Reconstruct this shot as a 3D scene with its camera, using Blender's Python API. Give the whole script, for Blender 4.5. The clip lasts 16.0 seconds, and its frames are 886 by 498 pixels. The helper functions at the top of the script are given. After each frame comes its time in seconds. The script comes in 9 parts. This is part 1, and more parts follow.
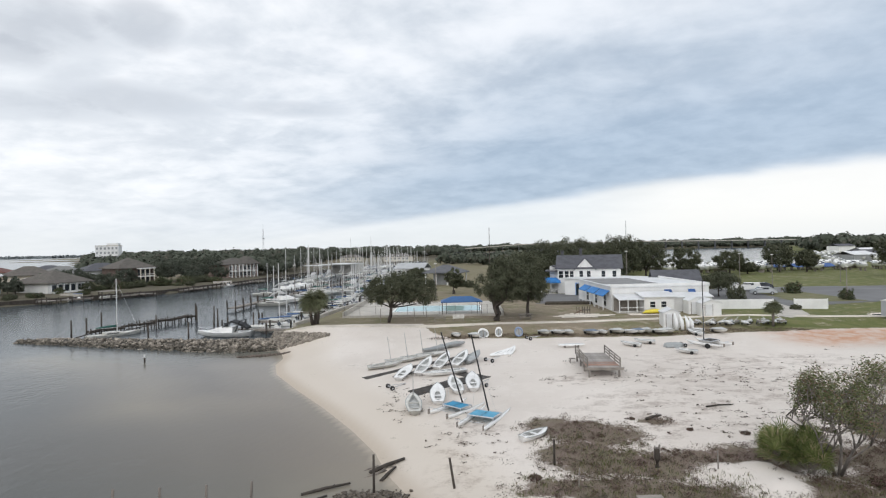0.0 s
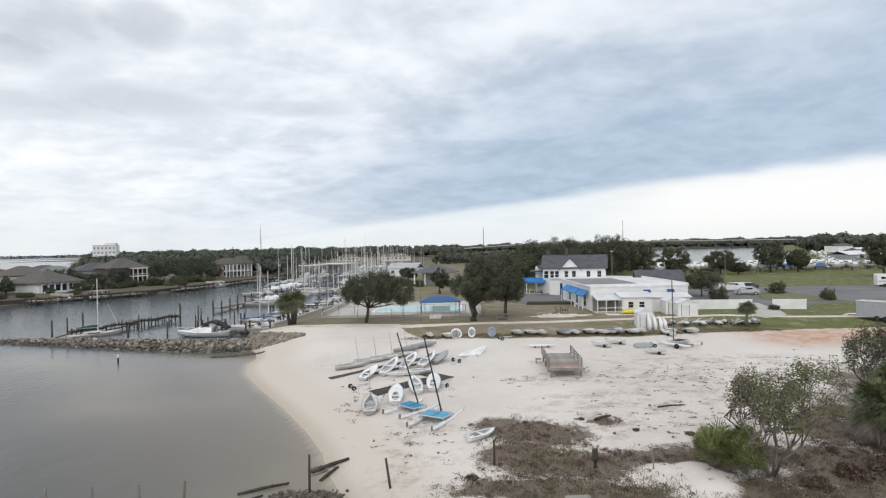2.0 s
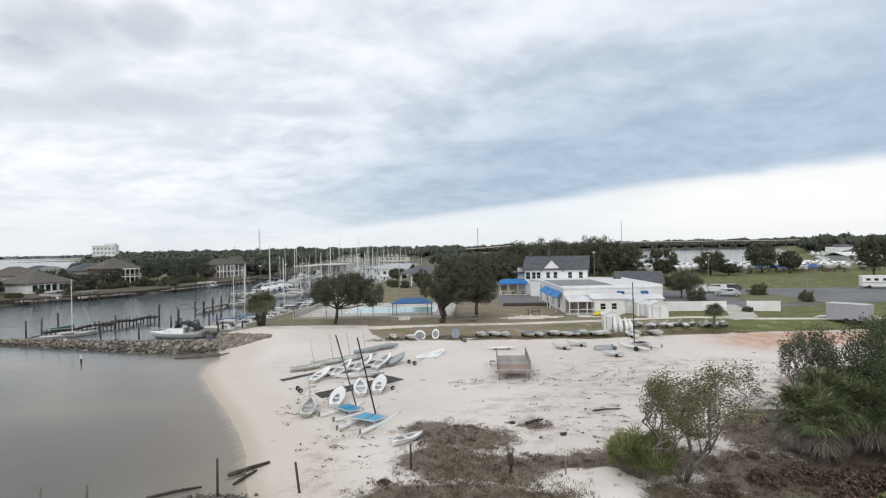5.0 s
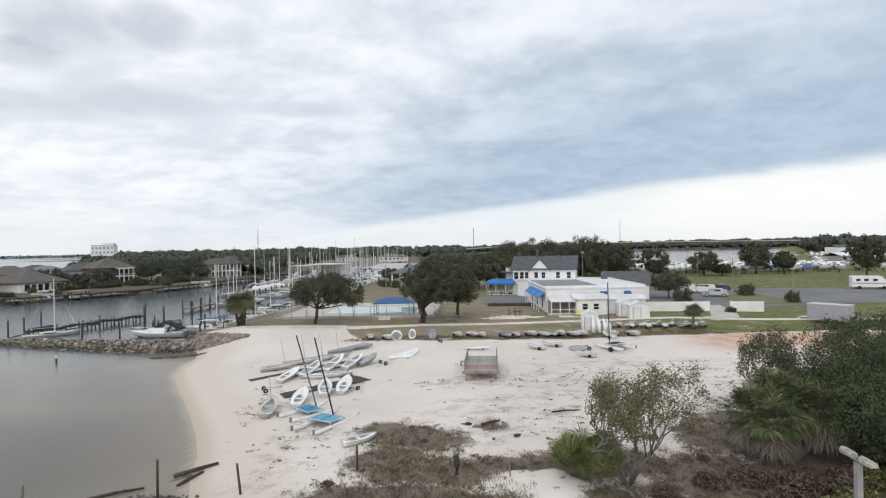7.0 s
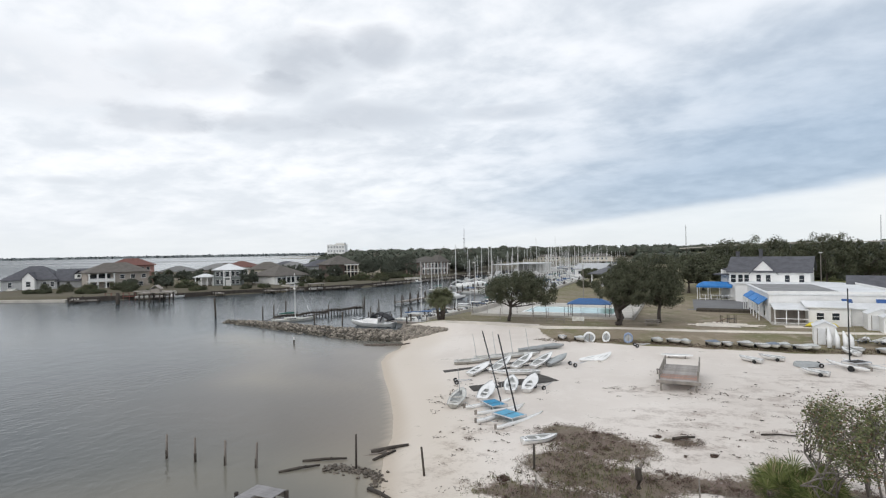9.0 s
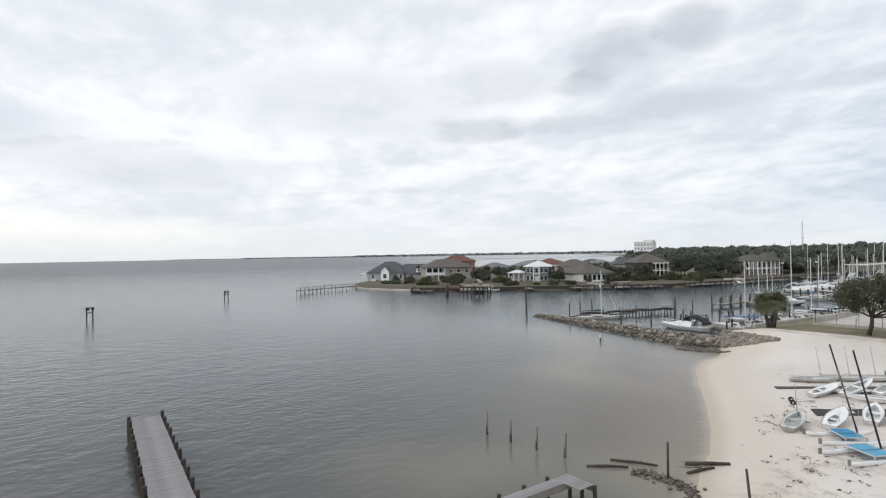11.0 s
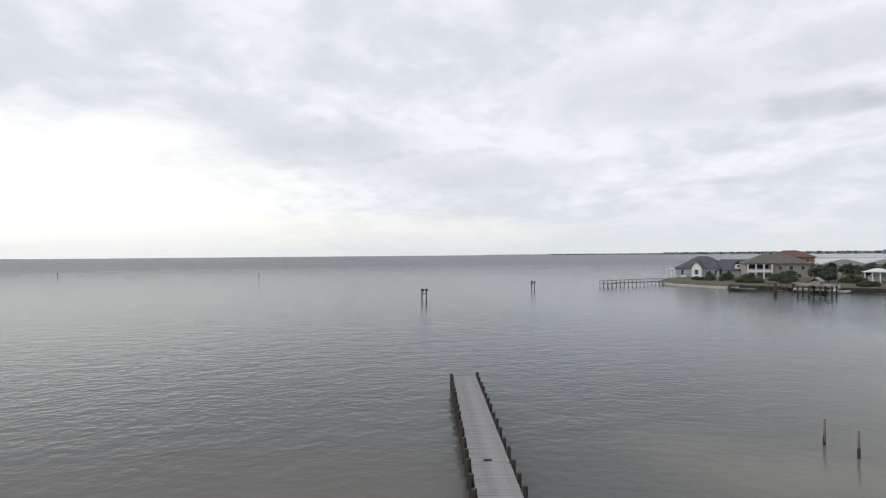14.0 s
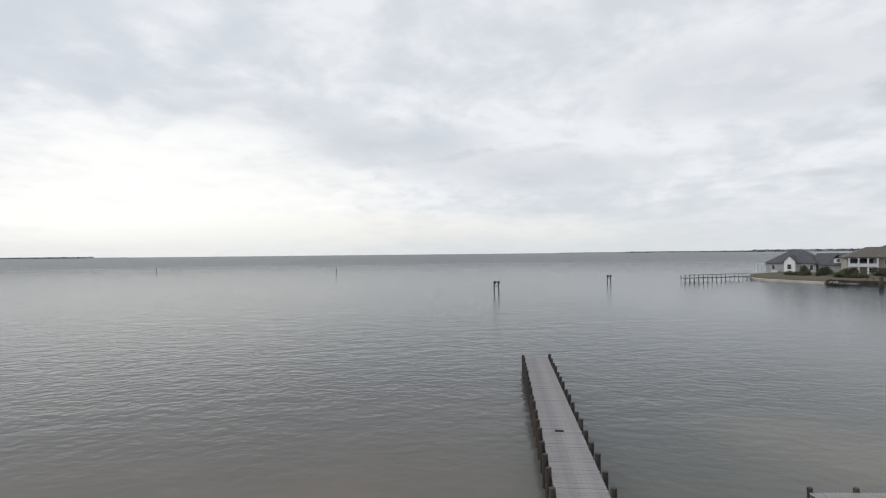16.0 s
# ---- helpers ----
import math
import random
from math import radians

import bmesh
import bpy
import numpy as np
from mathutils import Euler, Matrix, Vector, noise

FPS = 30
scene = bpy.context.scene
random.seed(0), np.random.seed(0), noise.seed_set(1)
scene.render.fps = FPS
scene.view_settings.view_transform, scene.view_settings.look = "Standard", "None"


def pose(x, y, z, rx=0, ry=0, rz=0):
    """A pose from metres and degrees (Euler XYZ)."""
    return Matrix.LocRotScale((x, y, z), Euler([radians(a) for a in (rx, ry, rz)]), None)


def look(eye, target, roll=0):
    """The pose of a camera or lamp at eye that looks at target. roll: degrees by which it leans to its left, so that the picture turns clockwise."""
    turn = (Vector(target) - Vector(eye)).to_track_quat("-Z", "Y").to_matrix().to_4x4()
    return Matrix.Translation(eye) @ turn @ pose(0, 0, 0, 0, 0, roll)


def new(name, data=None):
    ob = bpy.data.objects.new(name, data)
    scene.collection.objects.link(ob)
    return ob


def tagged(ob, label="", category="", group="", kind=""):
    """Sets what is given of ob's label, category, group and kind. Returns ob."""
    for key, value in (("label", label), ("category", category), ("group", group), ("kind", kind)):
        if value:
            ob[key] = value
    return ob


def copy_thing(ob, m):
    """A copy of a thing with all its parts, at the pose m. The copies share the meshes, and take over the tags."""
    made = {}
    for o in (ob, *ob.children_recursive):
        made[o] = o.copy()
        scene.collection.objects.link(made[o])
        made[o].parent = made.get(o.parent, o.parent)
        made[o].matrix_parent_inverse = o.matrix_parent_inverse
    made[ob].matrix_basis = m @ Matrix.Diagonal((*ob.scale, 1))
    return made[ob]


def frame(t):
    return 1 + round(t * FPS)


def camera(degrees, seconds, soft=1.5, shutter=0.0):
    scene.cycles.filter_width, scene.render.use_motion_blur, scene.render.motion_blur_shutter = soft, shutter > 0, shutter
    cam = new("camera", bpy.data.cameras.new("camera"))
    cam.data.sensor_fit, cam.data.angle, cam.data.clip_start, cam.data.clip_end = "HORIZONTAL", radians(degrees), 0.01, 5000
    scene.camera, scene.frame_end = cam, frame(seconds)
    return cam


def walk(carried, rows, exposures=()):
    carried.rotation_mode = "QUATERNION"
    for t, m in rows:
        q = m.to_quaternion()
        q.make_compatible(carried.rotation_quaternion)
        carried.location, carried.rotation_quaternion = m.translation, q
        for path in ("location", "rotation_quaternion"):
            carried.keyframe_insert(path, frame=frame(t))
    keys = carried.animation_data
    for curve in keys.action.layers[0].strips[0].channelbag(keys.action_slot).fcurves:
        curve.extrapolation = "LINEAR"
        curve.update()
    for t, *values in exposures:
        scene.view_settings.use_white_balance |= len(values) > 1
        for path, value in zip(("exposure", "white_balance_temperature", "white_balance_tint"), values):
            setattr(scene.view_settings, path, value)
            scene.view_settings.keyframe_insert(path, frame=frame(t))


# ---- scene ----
cam = camera(77.0, 16.0, soft=1.2)
PATH = [
    (0, (1.485, -0.921, 12.725), (1.422, 1.078, 12.718), -1.2),
    (0.5, (2.475, -0.918, 12.701), (2.411, 1.081, 12.694), -1.2),
    (1, (3.4, -0.929, 12.715), (3.331, 1.07, 12.708), -1.2),
    (1.5, (4.188, -0.943, 12.73), (4.118, 1.056, 12.721), -1.2),
    (2, (4.929, -0.947, 12.732), (4.86, 1.051, 12.724), -1.2),
    (2.5, (5.904, -0.942, 12.712), (5.83, 1.057, 12.704), -1.2),
    (3, (6.686, -0.929, 12.761), (6.609, 1.07, 12.752), -1.2),
    (3.5, (7.466, -0.874, 12.791), (7.387, 1.124, 12.782), -1.2),
    (4, (8.26, -0.762, 12.795), (8.178, 1.236, 12.787), -1.2),
    (6.5, (12.269, -0.132, 12.643), (12.176, 1.866, 12.638), -1.1),
    (7, (12.896, -0.029, 12.648), (12.801, 1.968, 12.642), -1.1),
    (7.5, (13.213, 0.11, 12.605), (13.118, 2.108, 12.6), -1.1),
    (8, (14.201, 0.287, 12.693), (14.092, 2.284, 12.685), -1.1),
    (8.5, (14.265, 0.249, 12.666), (13.854, 2.207, 12.664), -1.0),
    (9, (14.302, 0.276, 12.592), (13.506, 2.111, 12.597), -1.0),
    (9.1, (14.302, 0.263, 12.598), (13.447, 2.071, 12.602), -1.0),
    (9.5, (14.319, 0.171, 12.698), (13.194, 1.825, 12.705), -0.9),
    (9.7, (14.369, 0.137, 12.711), (13.138, 1.713, 12.72), -1.0),
    (12, (14.312, 0.082, 12.316), (12.51, 0.949, 12.334), -0.7),
    (12.5, (14.417, 0.326, 12.145), (12.528, 0.983, 12.165), -0.6),
    (13, (14.565, 0.354, 11.945), (12.615, 0.796, 11.966), -0.6),
    (13.5, (14.707, 0.266, 11.65), (12.73, 0.565, 11.669), -0.7),
    (14, (14.783, 0.169, 11.22), (12.791, 0.356, 11.239), -0.5),
    (14.5, (14.788, 0.21, 10.802), (12.79, 0.286, 10.822), -0.5),
    (15, (14.843, 0.24, 10.44), (12.843, 0.238, 10.457), -0.5),
    (15.5, (14.914, 0.265, 10.103), (12.914, 0.221, 10.117), -0.5),
    (16, (14.973, 0.263, 9.803), (12.974, 0.19, 9.818), -0.6),
]
walk(cam, [(t, look(eye, target, roll)) for t, eye, target, roll in PATH], exposures=((0, 0.06), (8, 0.06), (10, 0.06), (12, 0.0), (14, -0.1), (16, -0.18)))

# ---- light ----
EXPOSURE = 0.0
scene.view_settings.exposure = EXPOSURE
SUN_AZ, SUN_EL = radians(165), radians(34)     # azimuth counted from +y towards -x
sun_dir = Vector((-math.sin(SUN_AZ) * math.cos(SUN_EL), math.cos(SUN_AZ) * math.cos(SUN_EL), math.sin(SUN_EL)))
sun = new("sun", bpy.data.lights.new("sun", "SUN"))
sun.data.energy, sun.data.angle, sun.data.color = 0.85, radians(50), (1.0, 0.97, 0.93)
sun.matrix_world = look(sun_dir * 400, (0, 0, 0))


def make_world():
    w = bpy.data.worlds.new("overcast_sky")
    scene.world = w
    w.use_nodes = True
    n, l = w.node_tree.nodes, w.node_tree.links
    n.clear()

    def math_(op, a, b=None, clamp=False):
        m = n.new("ShaderNodeMath")
        m.operation, m.use_clamp = op, clamp
        for i, v in enumerate((a, b)):
            if v is None:
                continue
            if isinstance(v, (int, float)):
                m.inputs[i].default_value = v
            else:
                l.new(v, m.inputs[i])
        return m.outputs[0]

    def mix(fac, a, b):
        m = n.new("ShaderNodeMix")
        m.data_type = "RGBA"
        for i, v in ((0, fac), (6, a), (7, b)):
            if isinstance(v, (int, float)):
                m.inputs[i].default_value = v
            elif isinstance(v, tuple):
                m.inputs[i].default_value = (*v, 1)
            else:
                l.new(v, m.inputs[i])
        return m.outputs[2]

    def ramp(v, a, b, lo=0.0, hi=1.0):
        m = n.new("ShaderNodeMapRange")
        m.interpolation_type = "SMOOTHSTEP"
        l.new(v, m.inputs[0])
        for i, x in enumerate((a, b, lo, hi)):
            m.inputs[i + 1].default_value = x
        return m.outputs[0]

    tc = n.new("ShaderNodeTexCoord")
    sep = n.new("ShaderNodeSeparateXYZ")
    l.new(tc.outputs["Generated"], sep.inputs[0])
    up = math_("MAXIMUM", sep.outputs[2], 0.0)
    zz = math_("ADD", up, 0.035)
    px, py = math_("DIVIDE", sep.outputs[0], zz), math_("DIVIDE", sep.outputs[1], zz)
    soft = math_("ADD", up, 0.21)
    comb = n.new("ShaderNodeCombineXYZ")
    l.new(math_("DIVIDE", sep.outputs[0], soft), comb.inputs[0]), l.new(math_("DIVIDE", sep.outputs[1], soft), comb.inputs[1])

    def cloud(scale, detail, rough, sx, sy, turn, seed):
        mp = n.new("ShaderNodeMapping")
        mp.inputs["Rotation"].default_value = (0, 0, radians(turn))
        mp.inputs["Scale"].default_value = (sx, sy, 1)
        mp.inputs["Location"].default_value = (seed, seed * 0.7, seed * 0.3)
        l.new(comb.outputs[0], mp.inputs[0])
        t = n.new("ShaderNodeTexNoise")
        t.inputs["Scale"].default_value, t.inputs["Detail"].default_value, t.inputs["Roughness"].default_value = scale, detail, rough
        t.inputs["Distortion"].default_value = 0.25
        l.new(mp.outputs[0], t.inputs["Vector"])
        return t.outputs[0]

    big, small, wisp = cloud(1.0, 3, 0.5, 1.0, 1.2, 35, 3.7), cloud(3.1, 5, 0.55, 1, 1.2, 30, 9.1), cloud(8.0, 5, 0.55, 1, 1.0, 10, 5.3)

    def along(direction):
        d = n.new("ShaderNodeVectorMath")
        d.operation = "DOT_PRODUCT"
        l.new(tc.outputs["Generated"], d.inputs[0])
        d.inputs[1].default_value = direction
        return d.outputs["Value"]

    ragged = math_("ADD", math_("MULTIPLY", small, 1.5), math_("MULTIPLY", wisp, 0.9))

    def puff(az, el, wide, tall, rag=1.0):
        """One cloud of the sheet, by its bearing and height over the horizon, with a ragged rim: 1 inside it, 0 outside."""
        a, e = radians(az), radians(el)
        side = Vector((-math.cos(a), -math.sin(a), 0))
        ahead = Vector((-math.sin(a) * math.cos(e), math.cos(a) * math.cos(e), math.sin(e)))
        u = math_("MULTIPLY", along(side), 1 / math.sin(radians(wide)))
        w = math_("MULTIPLY", along(ahead.cross(side)), 1 / math.sin(radians(tall)))
        d = math_("ADD", math_("MULTIPLY", u, u), math_("MULTIPLY", w, w))
        d = math_("ADD", d, math_("MULTIPLY", math_("SUBTRACT", ragged, 1.2), 2.7 * rag))
        return math_("MULTIPLY", ramp(d, -0.1, 1.5, 1, 0), ramp(along(ahead), 0.3, 0.6))

    # distance across the cloud sheet, towards the clear strip in the north-east
    across = math_("ADD", math_("ADD", math_("MULTIPLY", px, 0.77), math_("MULTIPLY", py, 0.64)),
                   math_("ADD", math_("MULTIPLY", math_("SUBTRACT", big, 0.5), 1.2), math_("MULTIPLY", math_("SUBTRACT", small, 0.5), 1.0)))
    thick = math_("MULTIPLY", ramp(across, 0.4, 4.0, 0, 1), ramp(across, 5.8, 7.3, 1, 0))
    thick = math_("MULTIPLY", thick, ramp(px, -4.5, 0.6, 0.25, 1.0))
    mottle = math_("ADD", math_("ADD", math_("MULTIPLY", big, 0.44), math_("MULTIPLY", small, 0.40)), math_("MULTIPLY", wisp, 0.16))
    calm = math_("MULTIPLY", ramp(up, 0.01, 0.15, 0.25, 1.0), ramp(sep.outputs[0], 0.0, 0.5, 1.0, 0.6))     # the sheet blurs into haze towards the horizon
    rest_ = ramp(sep.outputs[0], 0.1, 0.5, 0.53, 0.43)
    mottle = math_("ADD", math_("MULTIPLY", math_("SUBTRACT", mottle, rest_), calm), rest_)
    white = mix(ramp(mottle, 0.41, 0.56, 0, 1), (0.87, 0.885, 0.915), (0.71, 0.745, 0.79))
    grey = math_("MULTIPLY", ramp(mottle, 0.50, 0.64, 0, 1), ramp(sep.outputs[0], -0.95, 0.1, 0.35, 1.0))     # thinner cloud towards the west
    white = mix(math_("MULTIPLY", grey, 0.6), white, (0.47, 0.51, 0.57))
    for az, el, wide, tall, dark in ((37.6, 18.8, 5.0, 2.4, 0.6), (39.3, 16.2, 2.8, 1.3, 0.5), (29.8, 19.8, 3.0, 1.9, 0.55), (40.0, 12.3, 7.0, 1.1, 0.5), (31.0, 13.6, 6.0, 1.3, 0.42), (50.5, 12.4, 5.0, 1.3, 0.45),
                                     (48.0, 17.0, 6.0, 2.0, 0.3), (16.0, 13.8, 5.0, 0.7, 0.35), (57.5, 6.5, 2.2, 0.4, 0.3), (110.0, 14.0, 9.0, 1.6, 0.22), (97.0, 11.3, 10.0, 2.0, 0.28), (84.0, 8.6, 12.0, 2.0, 0.30), (63.0, 15.0, 12.0, 3.6, 0.24)):
        white = mix(math_("MULTIPLY", puff(az, el, wide, tall), dark), white, (0.42, 0.455, 0.51))
    blue = mix(ramp(math_("ADD", math_("MULTIPLY", small, 0.6), math_("MULTIPLY", wisp, 0.4)), 0.34, 0.66), (0.40, 0.495, 0.615), (0.315, 0.405, 0.52))
    col = mix(math_("MULTIPLY", thick, 0.93), white, blue)
    far_ne = ramp(across, 6.1, 7.3, 0, 1)
    col = mix(math_("MULTIPLY", far_ne, ramp(sep.outputs[0], 0.05, 0.4, 0.0, 0.75)), col, (0.835, 0.83, 0.81))
    col = mix(math_("MULTIPLY", math_("MULTIPLY", far_ne, ramp(sep.outputs[0], -0.35, 0.05, 0.0, 0.6)), ramp(sep.outputs[0], 0.1, 0.4, 1, 0)), col, (0.67, 0.72, 0.755))
    # glow of the hidden sun low in the south-west
    col = mix(math_("MULTIPLY", puff(119, 4.5, 24, 8.5, 0.22), 0.95), col, (1.04, 1.03, 1.0))
    col = mix(math_("MULTIPLY", puff(95, 2.4, 26, 1.8, 0.2), 0.6), col, (0.92, 0.91, 0.86))
    # haze along the horizon
    col = mix(ramp(up, 0.0, 0.055, 0.55, 0.0), col, (0.71, 0.745, 0.76))
    sky = n.new("ShaderNodeTexSky")
    sky.sky_type, sky.sun_disc = "NISHITA", False
    sky.sun_elevation, sky.sun_rotation = SUN_EL, -SUN_AZ
    bg1, bg2 = n.new("ShaderNodeBackground"), n.new("ShaderNodeBackground")
    l.new(sky.outputs[0], bg1.inputs[0])
    bg1.inputs[1].default_value = 0.1
    l.new(col, bg2.inputs[0])
    bg2.inputs[1].default_value = 1.16
    ms, out = n.new("ShaderNodeMixShader"), n.new("ShaderNodeOutputWorld")
    ms.inputs[0].default_value = 0.94
    l.new(bg1.outputs[0], ms.inputs[1]), l.new(bg2.outputs[0], ms.inputs[2]), l.new(ms.outputs[0], out.inputs[0])


make_world()


# ---- materials ----
def mat(name, col, rough=0.8, metal=0.0, vary=0.25, scale=3.0, fine=25.0, bump=0.15, col2=None, spread=0.15, stretch=(1, 1, 1), clear=0.0, pieces=0.0):
    """A procedural surface: two scales of noise between col and col2, fine relief, and a small change from object to object."""
    m = bpy.data.materials.new(name)
    m.use_nodes = True
    n, l = m.node_tree.nodes, m.node_tree.links
    b = n["Principled BSDF"]
    b.inputs["Roughness"].default_value, b.inputs["Metallic"].default_value = rough, metal
    b.inputs["Coat Weight"].default_value = clear
    tc, mp = n.new("ShaderNodeTexCoord"), n.new("ShaderNodeMapping")
    mp.inputs["Scale"].default_value = stretch
    l.new(tc.outputs["Object"], mp.inputs[0])
    t1, t2 = n.new("ShaderNodeTexNoise"), n.new("ShaderNodeTexNoise")
    for t, s in ((t1, scale), (t2, fine)):
        t.inputs["Scale"].default_value, t.inputs["Detail"].default_value = s, 4
        l.new(mp.outputs[0], t.inputs["Vector"])
    if col2 is None:
        col2 = tuple(c * (1 - vary) for c in col)
    add = n.new("ShaderNodeMath")
    add.operation = "MULTIPLY_ADD"
    l.new(t2.outputs[0], add.inputs[0])
    add.inputs[1].default_value = 0.6
    l.new(t1.outputs[0], add.inputs[2])
    mr = n.new("ShaderNodeMapRange")
    l.new(add.outputs[0], mr.inputs[0])
    mr.inputs[1].default_value, mr.inputs[2].default_value = 0.6, 1.0
    mx = n.new("ShaderNodeMix")
    mx.data_type = "RGBA"
    l.new(mr.outputs[0], mx.inputs[0])
    mx.inputs[6].default_value, mx.inputs[7].default_value = (*col, 1), (*col2, 1)
    oi, hv, ra = n.new("ShaderNodeObjectInfo"), n.new("ShaderNodeHueSaturation"), n.new("ShaderNodeMapRange")
    l.new(oi.outputs["Random"], ra.inputs[0])
    ra.inputs[3].default_value, ra.inputs[4].default_value = 1 - spread, 1 + spread
    l.new(ra.outputs[0], hv.inputs["Value"])
    l.new(mx.outputs[2], hv.inputs["Color"])
    l.new(hv.outputs[0], b.inputs["Base Color"])
    if pieces:                               # joined pieces differ too
        g, rb_, h2 = n.new("ShaderNodeNewGeometry"), n.new("ShaderNodeMapRange"), n.new("ShaderNodeHueSaturation")
        l.new(g.outputs["Random Per Island"], rb_.inputs[0])
        rb_.inputs[3].default_value, rb_.inputs[4].default_value = 1 - pieces, 1 + pieces
        l.new(rb_.outputs[0], h2.inputs["Value"]), l.new(hv.outputs[0], h2.inputs["Color"]), l.new(h2.outputs[0], b.inputs["Base Color"])
    if bump:
        bp = n.new("ShaderNodeBump")
        bp.inputs["Strength"].default_value, bp.inputs["Distance"].default_value = bump, 0.03
        l.new(t2.outputs[0], bp.inputs["Height"])
        l.new(bp.outputs[0], b.inputs["Normal"])
    return m


def leaf_mat(name, dark, light, dry=None, dry_share=0.1, rough=0.55):
    """Foliage: each leaf or clump takes its own tone between dark and light."""
    m = bpy.data.materials.new(name)
    m.use_nodes = True
    n, l = m.node_tree.nodes, m.node_tree.links
    b = n["Principled BSDF"]
    b.inputs["Roughness"].default_value = rough
    b.inputs["Specular IOR Level"].default_value = 0.25
    g, r = n.new("ShaderNodeNewGeometry"), n.new("ShaderNodeValToRGB")
    l.new(g.outputs["Random Per Island"], r.inputs[0])
    e = r.color_ramp.elements
    e[0].color, e[1].color, e[1].position = (*dark, 1), (*light, 1), 1 - dry_share
    if dry:
        x = e.new(min(0.999, 1 - dry_share + 0.02))
        x.color = (*dry, 1)
    l.new(r.outputs[0], b.inputs["Base Color"])
    return m


WHITE = mat("white_paint", (0.83, 0.83, 0.82), 0.55, vary=0.12, scale=0.6, fine=6, bump=0.05, spread=0.04)
WHITE_ROOF = mat("white_roof", (0.74, 0.75, 0.76), 0.6, vary=0.2, scale=0.3, fine=2, bump=0.05, spread=0.03)
GEL = mat("white_gelcoat", (0.86, 0.86, 0.85), 0.25, vary=0.15, scale=1.5, fine=9, bump=0.03, clear=0.3, spread=0.06)
DIRTY_WHITE = mat("weathered_white", (0.62, 0.62, 0.59), 0.5, col2=(0.44, 0.42, 0.38), scale=2, fine=14, bump=0.06)
GREY_WOOD = mat("weathered_wood", (0.30, 0.27, 0.24), 0.85, vary=0.45, scale=1.5, fine=18, bump=0.4, stretch=(1, 1, 0.3))
DARK_WOOD = mat("dark_piling", (0.07, 0.058, 0.048), 0.85, vary=0.5, scale=2, fine=14, bump=0.4, stretch=(1, 1, 0.3))
DECK_WOOD = mat("pier_planks", (0.30, 0.288, 0.29), 0.8, vary=0.3, scale=1.2, fine=10, bump=0.3, spread=0.04)
ROOF_GREY = mat("grey_shingles", (0.105, 0.107, 0.122), 0.85, vary=0.35, scale=1.0, fine=9, bump=0.4, spread=0.03)
ROOF_BROWN = mat("brown_shingles", (0.13, 0.117, 0.103), 0.85, vary=0.35, scale=1.0, fine=9, bump=0.4, spread=0.12)
ROOF_RED = mat("red_tiles", (0.19, 0.075, 0.058), 0.75, vary=0.35, scale=1.5, fine=9, bump=0.4)
ROOF_PALE = mat("pale_grey_shingles", (0.21, 0.21, 0.205), 0.85, vary=0.3, scale=1.0, fine=9, bump=0.3, spread=0.1)
BRICK = mat("brick_wall", (0.145, 0.105, 0.09), 0.85, vary=0.35, scale=0.8, fine=12, bump=0.3)
TAN = mat("tan_stucco", (0.38, 0.34, 0.30), 0.85, vary=0.2, scale=0.7, fine=8, bump=0.1)
GREYSIDE = mat("grey_siding", (0.36, 0.37, 0.375), 0.7, vary=0.2, scale=0.7, fine=8, bump=0.1)
CREAM = mat("cream_wall", (0.66, 0.61, 0.52), 0.8, vary=0.15, scale=0.7, fine=8, bump=0.1)
GLASS = mat("window_glass", (0.035, 0.042, 0.05), 0.08, vary=0.4, scale=0.6, fine=3, bump=0.0)
BLUE_DARK = mat("dark_blue_canvas", (0.03, 0.10, 0.30), 0.6, vary=0.3, scale=1, fine=7, bump=0.1)
BLUE_CANVAS = mat("blue_canvas", (0.025, 0.22, 0.60), 0.6, vary=0.3, scale=1, fine=7, bump=0.1)
CYAN_MESH = mat("blue_trampoline", (0.13, 0.44, 0.66), 0.65, vary=0.25, scale=2, fine=30, bump=0.15)
CYAN_DARK = mat("deep_blue_trampoline", (0.04, 0.33, 0.58), 0.65, vary=0.25, scale=2, fine=30, bump=0.15)
BLACK = mat("black_spar", (0.018, 0.018, 0.02), 0.45, vary=0.3, bump=0.05)
ALU = mat("aluminium", (0.55, 0.56, 0.58), 0.35, metal=0.7, vary=0.15, bump=0.03)
MAST = mat("pale_mast", (0.74, 0.74, 0.73), 0.4, metal=0.0, vary=0.2, bump=0.02)
MAT_GREY = mat("dark_ground_mat", (0.075, 0.068, 0.062), 0.9, vary=0.5, scale=2, fine=9, bump=0.4)
TARP_GREY = mat("grey_tarpaulin", (0.38, 0.40, 0.405), 0.65, vary=0.3, scale=1.5, fine=10, bump=0.3)
TARP_DARK = mat("dark_grey_paint", (0.12, 0.125, 0.135), 0.5, vary=0.25, scale=1.5, fine=10, bump=0.05)
RUST = mat("rusty_steel", (0.16, 0.085, 0.05), 0.8, metal=0.3, vary=0.5, scale=4, bump=0.4)
RUBBER = mat("tyre_rubber", (0.02, 0.02, 0.02), 0.8, vary=0.3, bump=0.1)
CONC = mat("pale_concrete", (0.52, 0.49, 0.44), 0.85, vary=0.25, scale=0.5, fine=5, bump=0.2, spread=0.03)
ASPHALT = mat("asphalt", (0.165, 0.165, 0.168), 0.9, vary=0.3, scale=0.15, fine=4, bump=0.2)
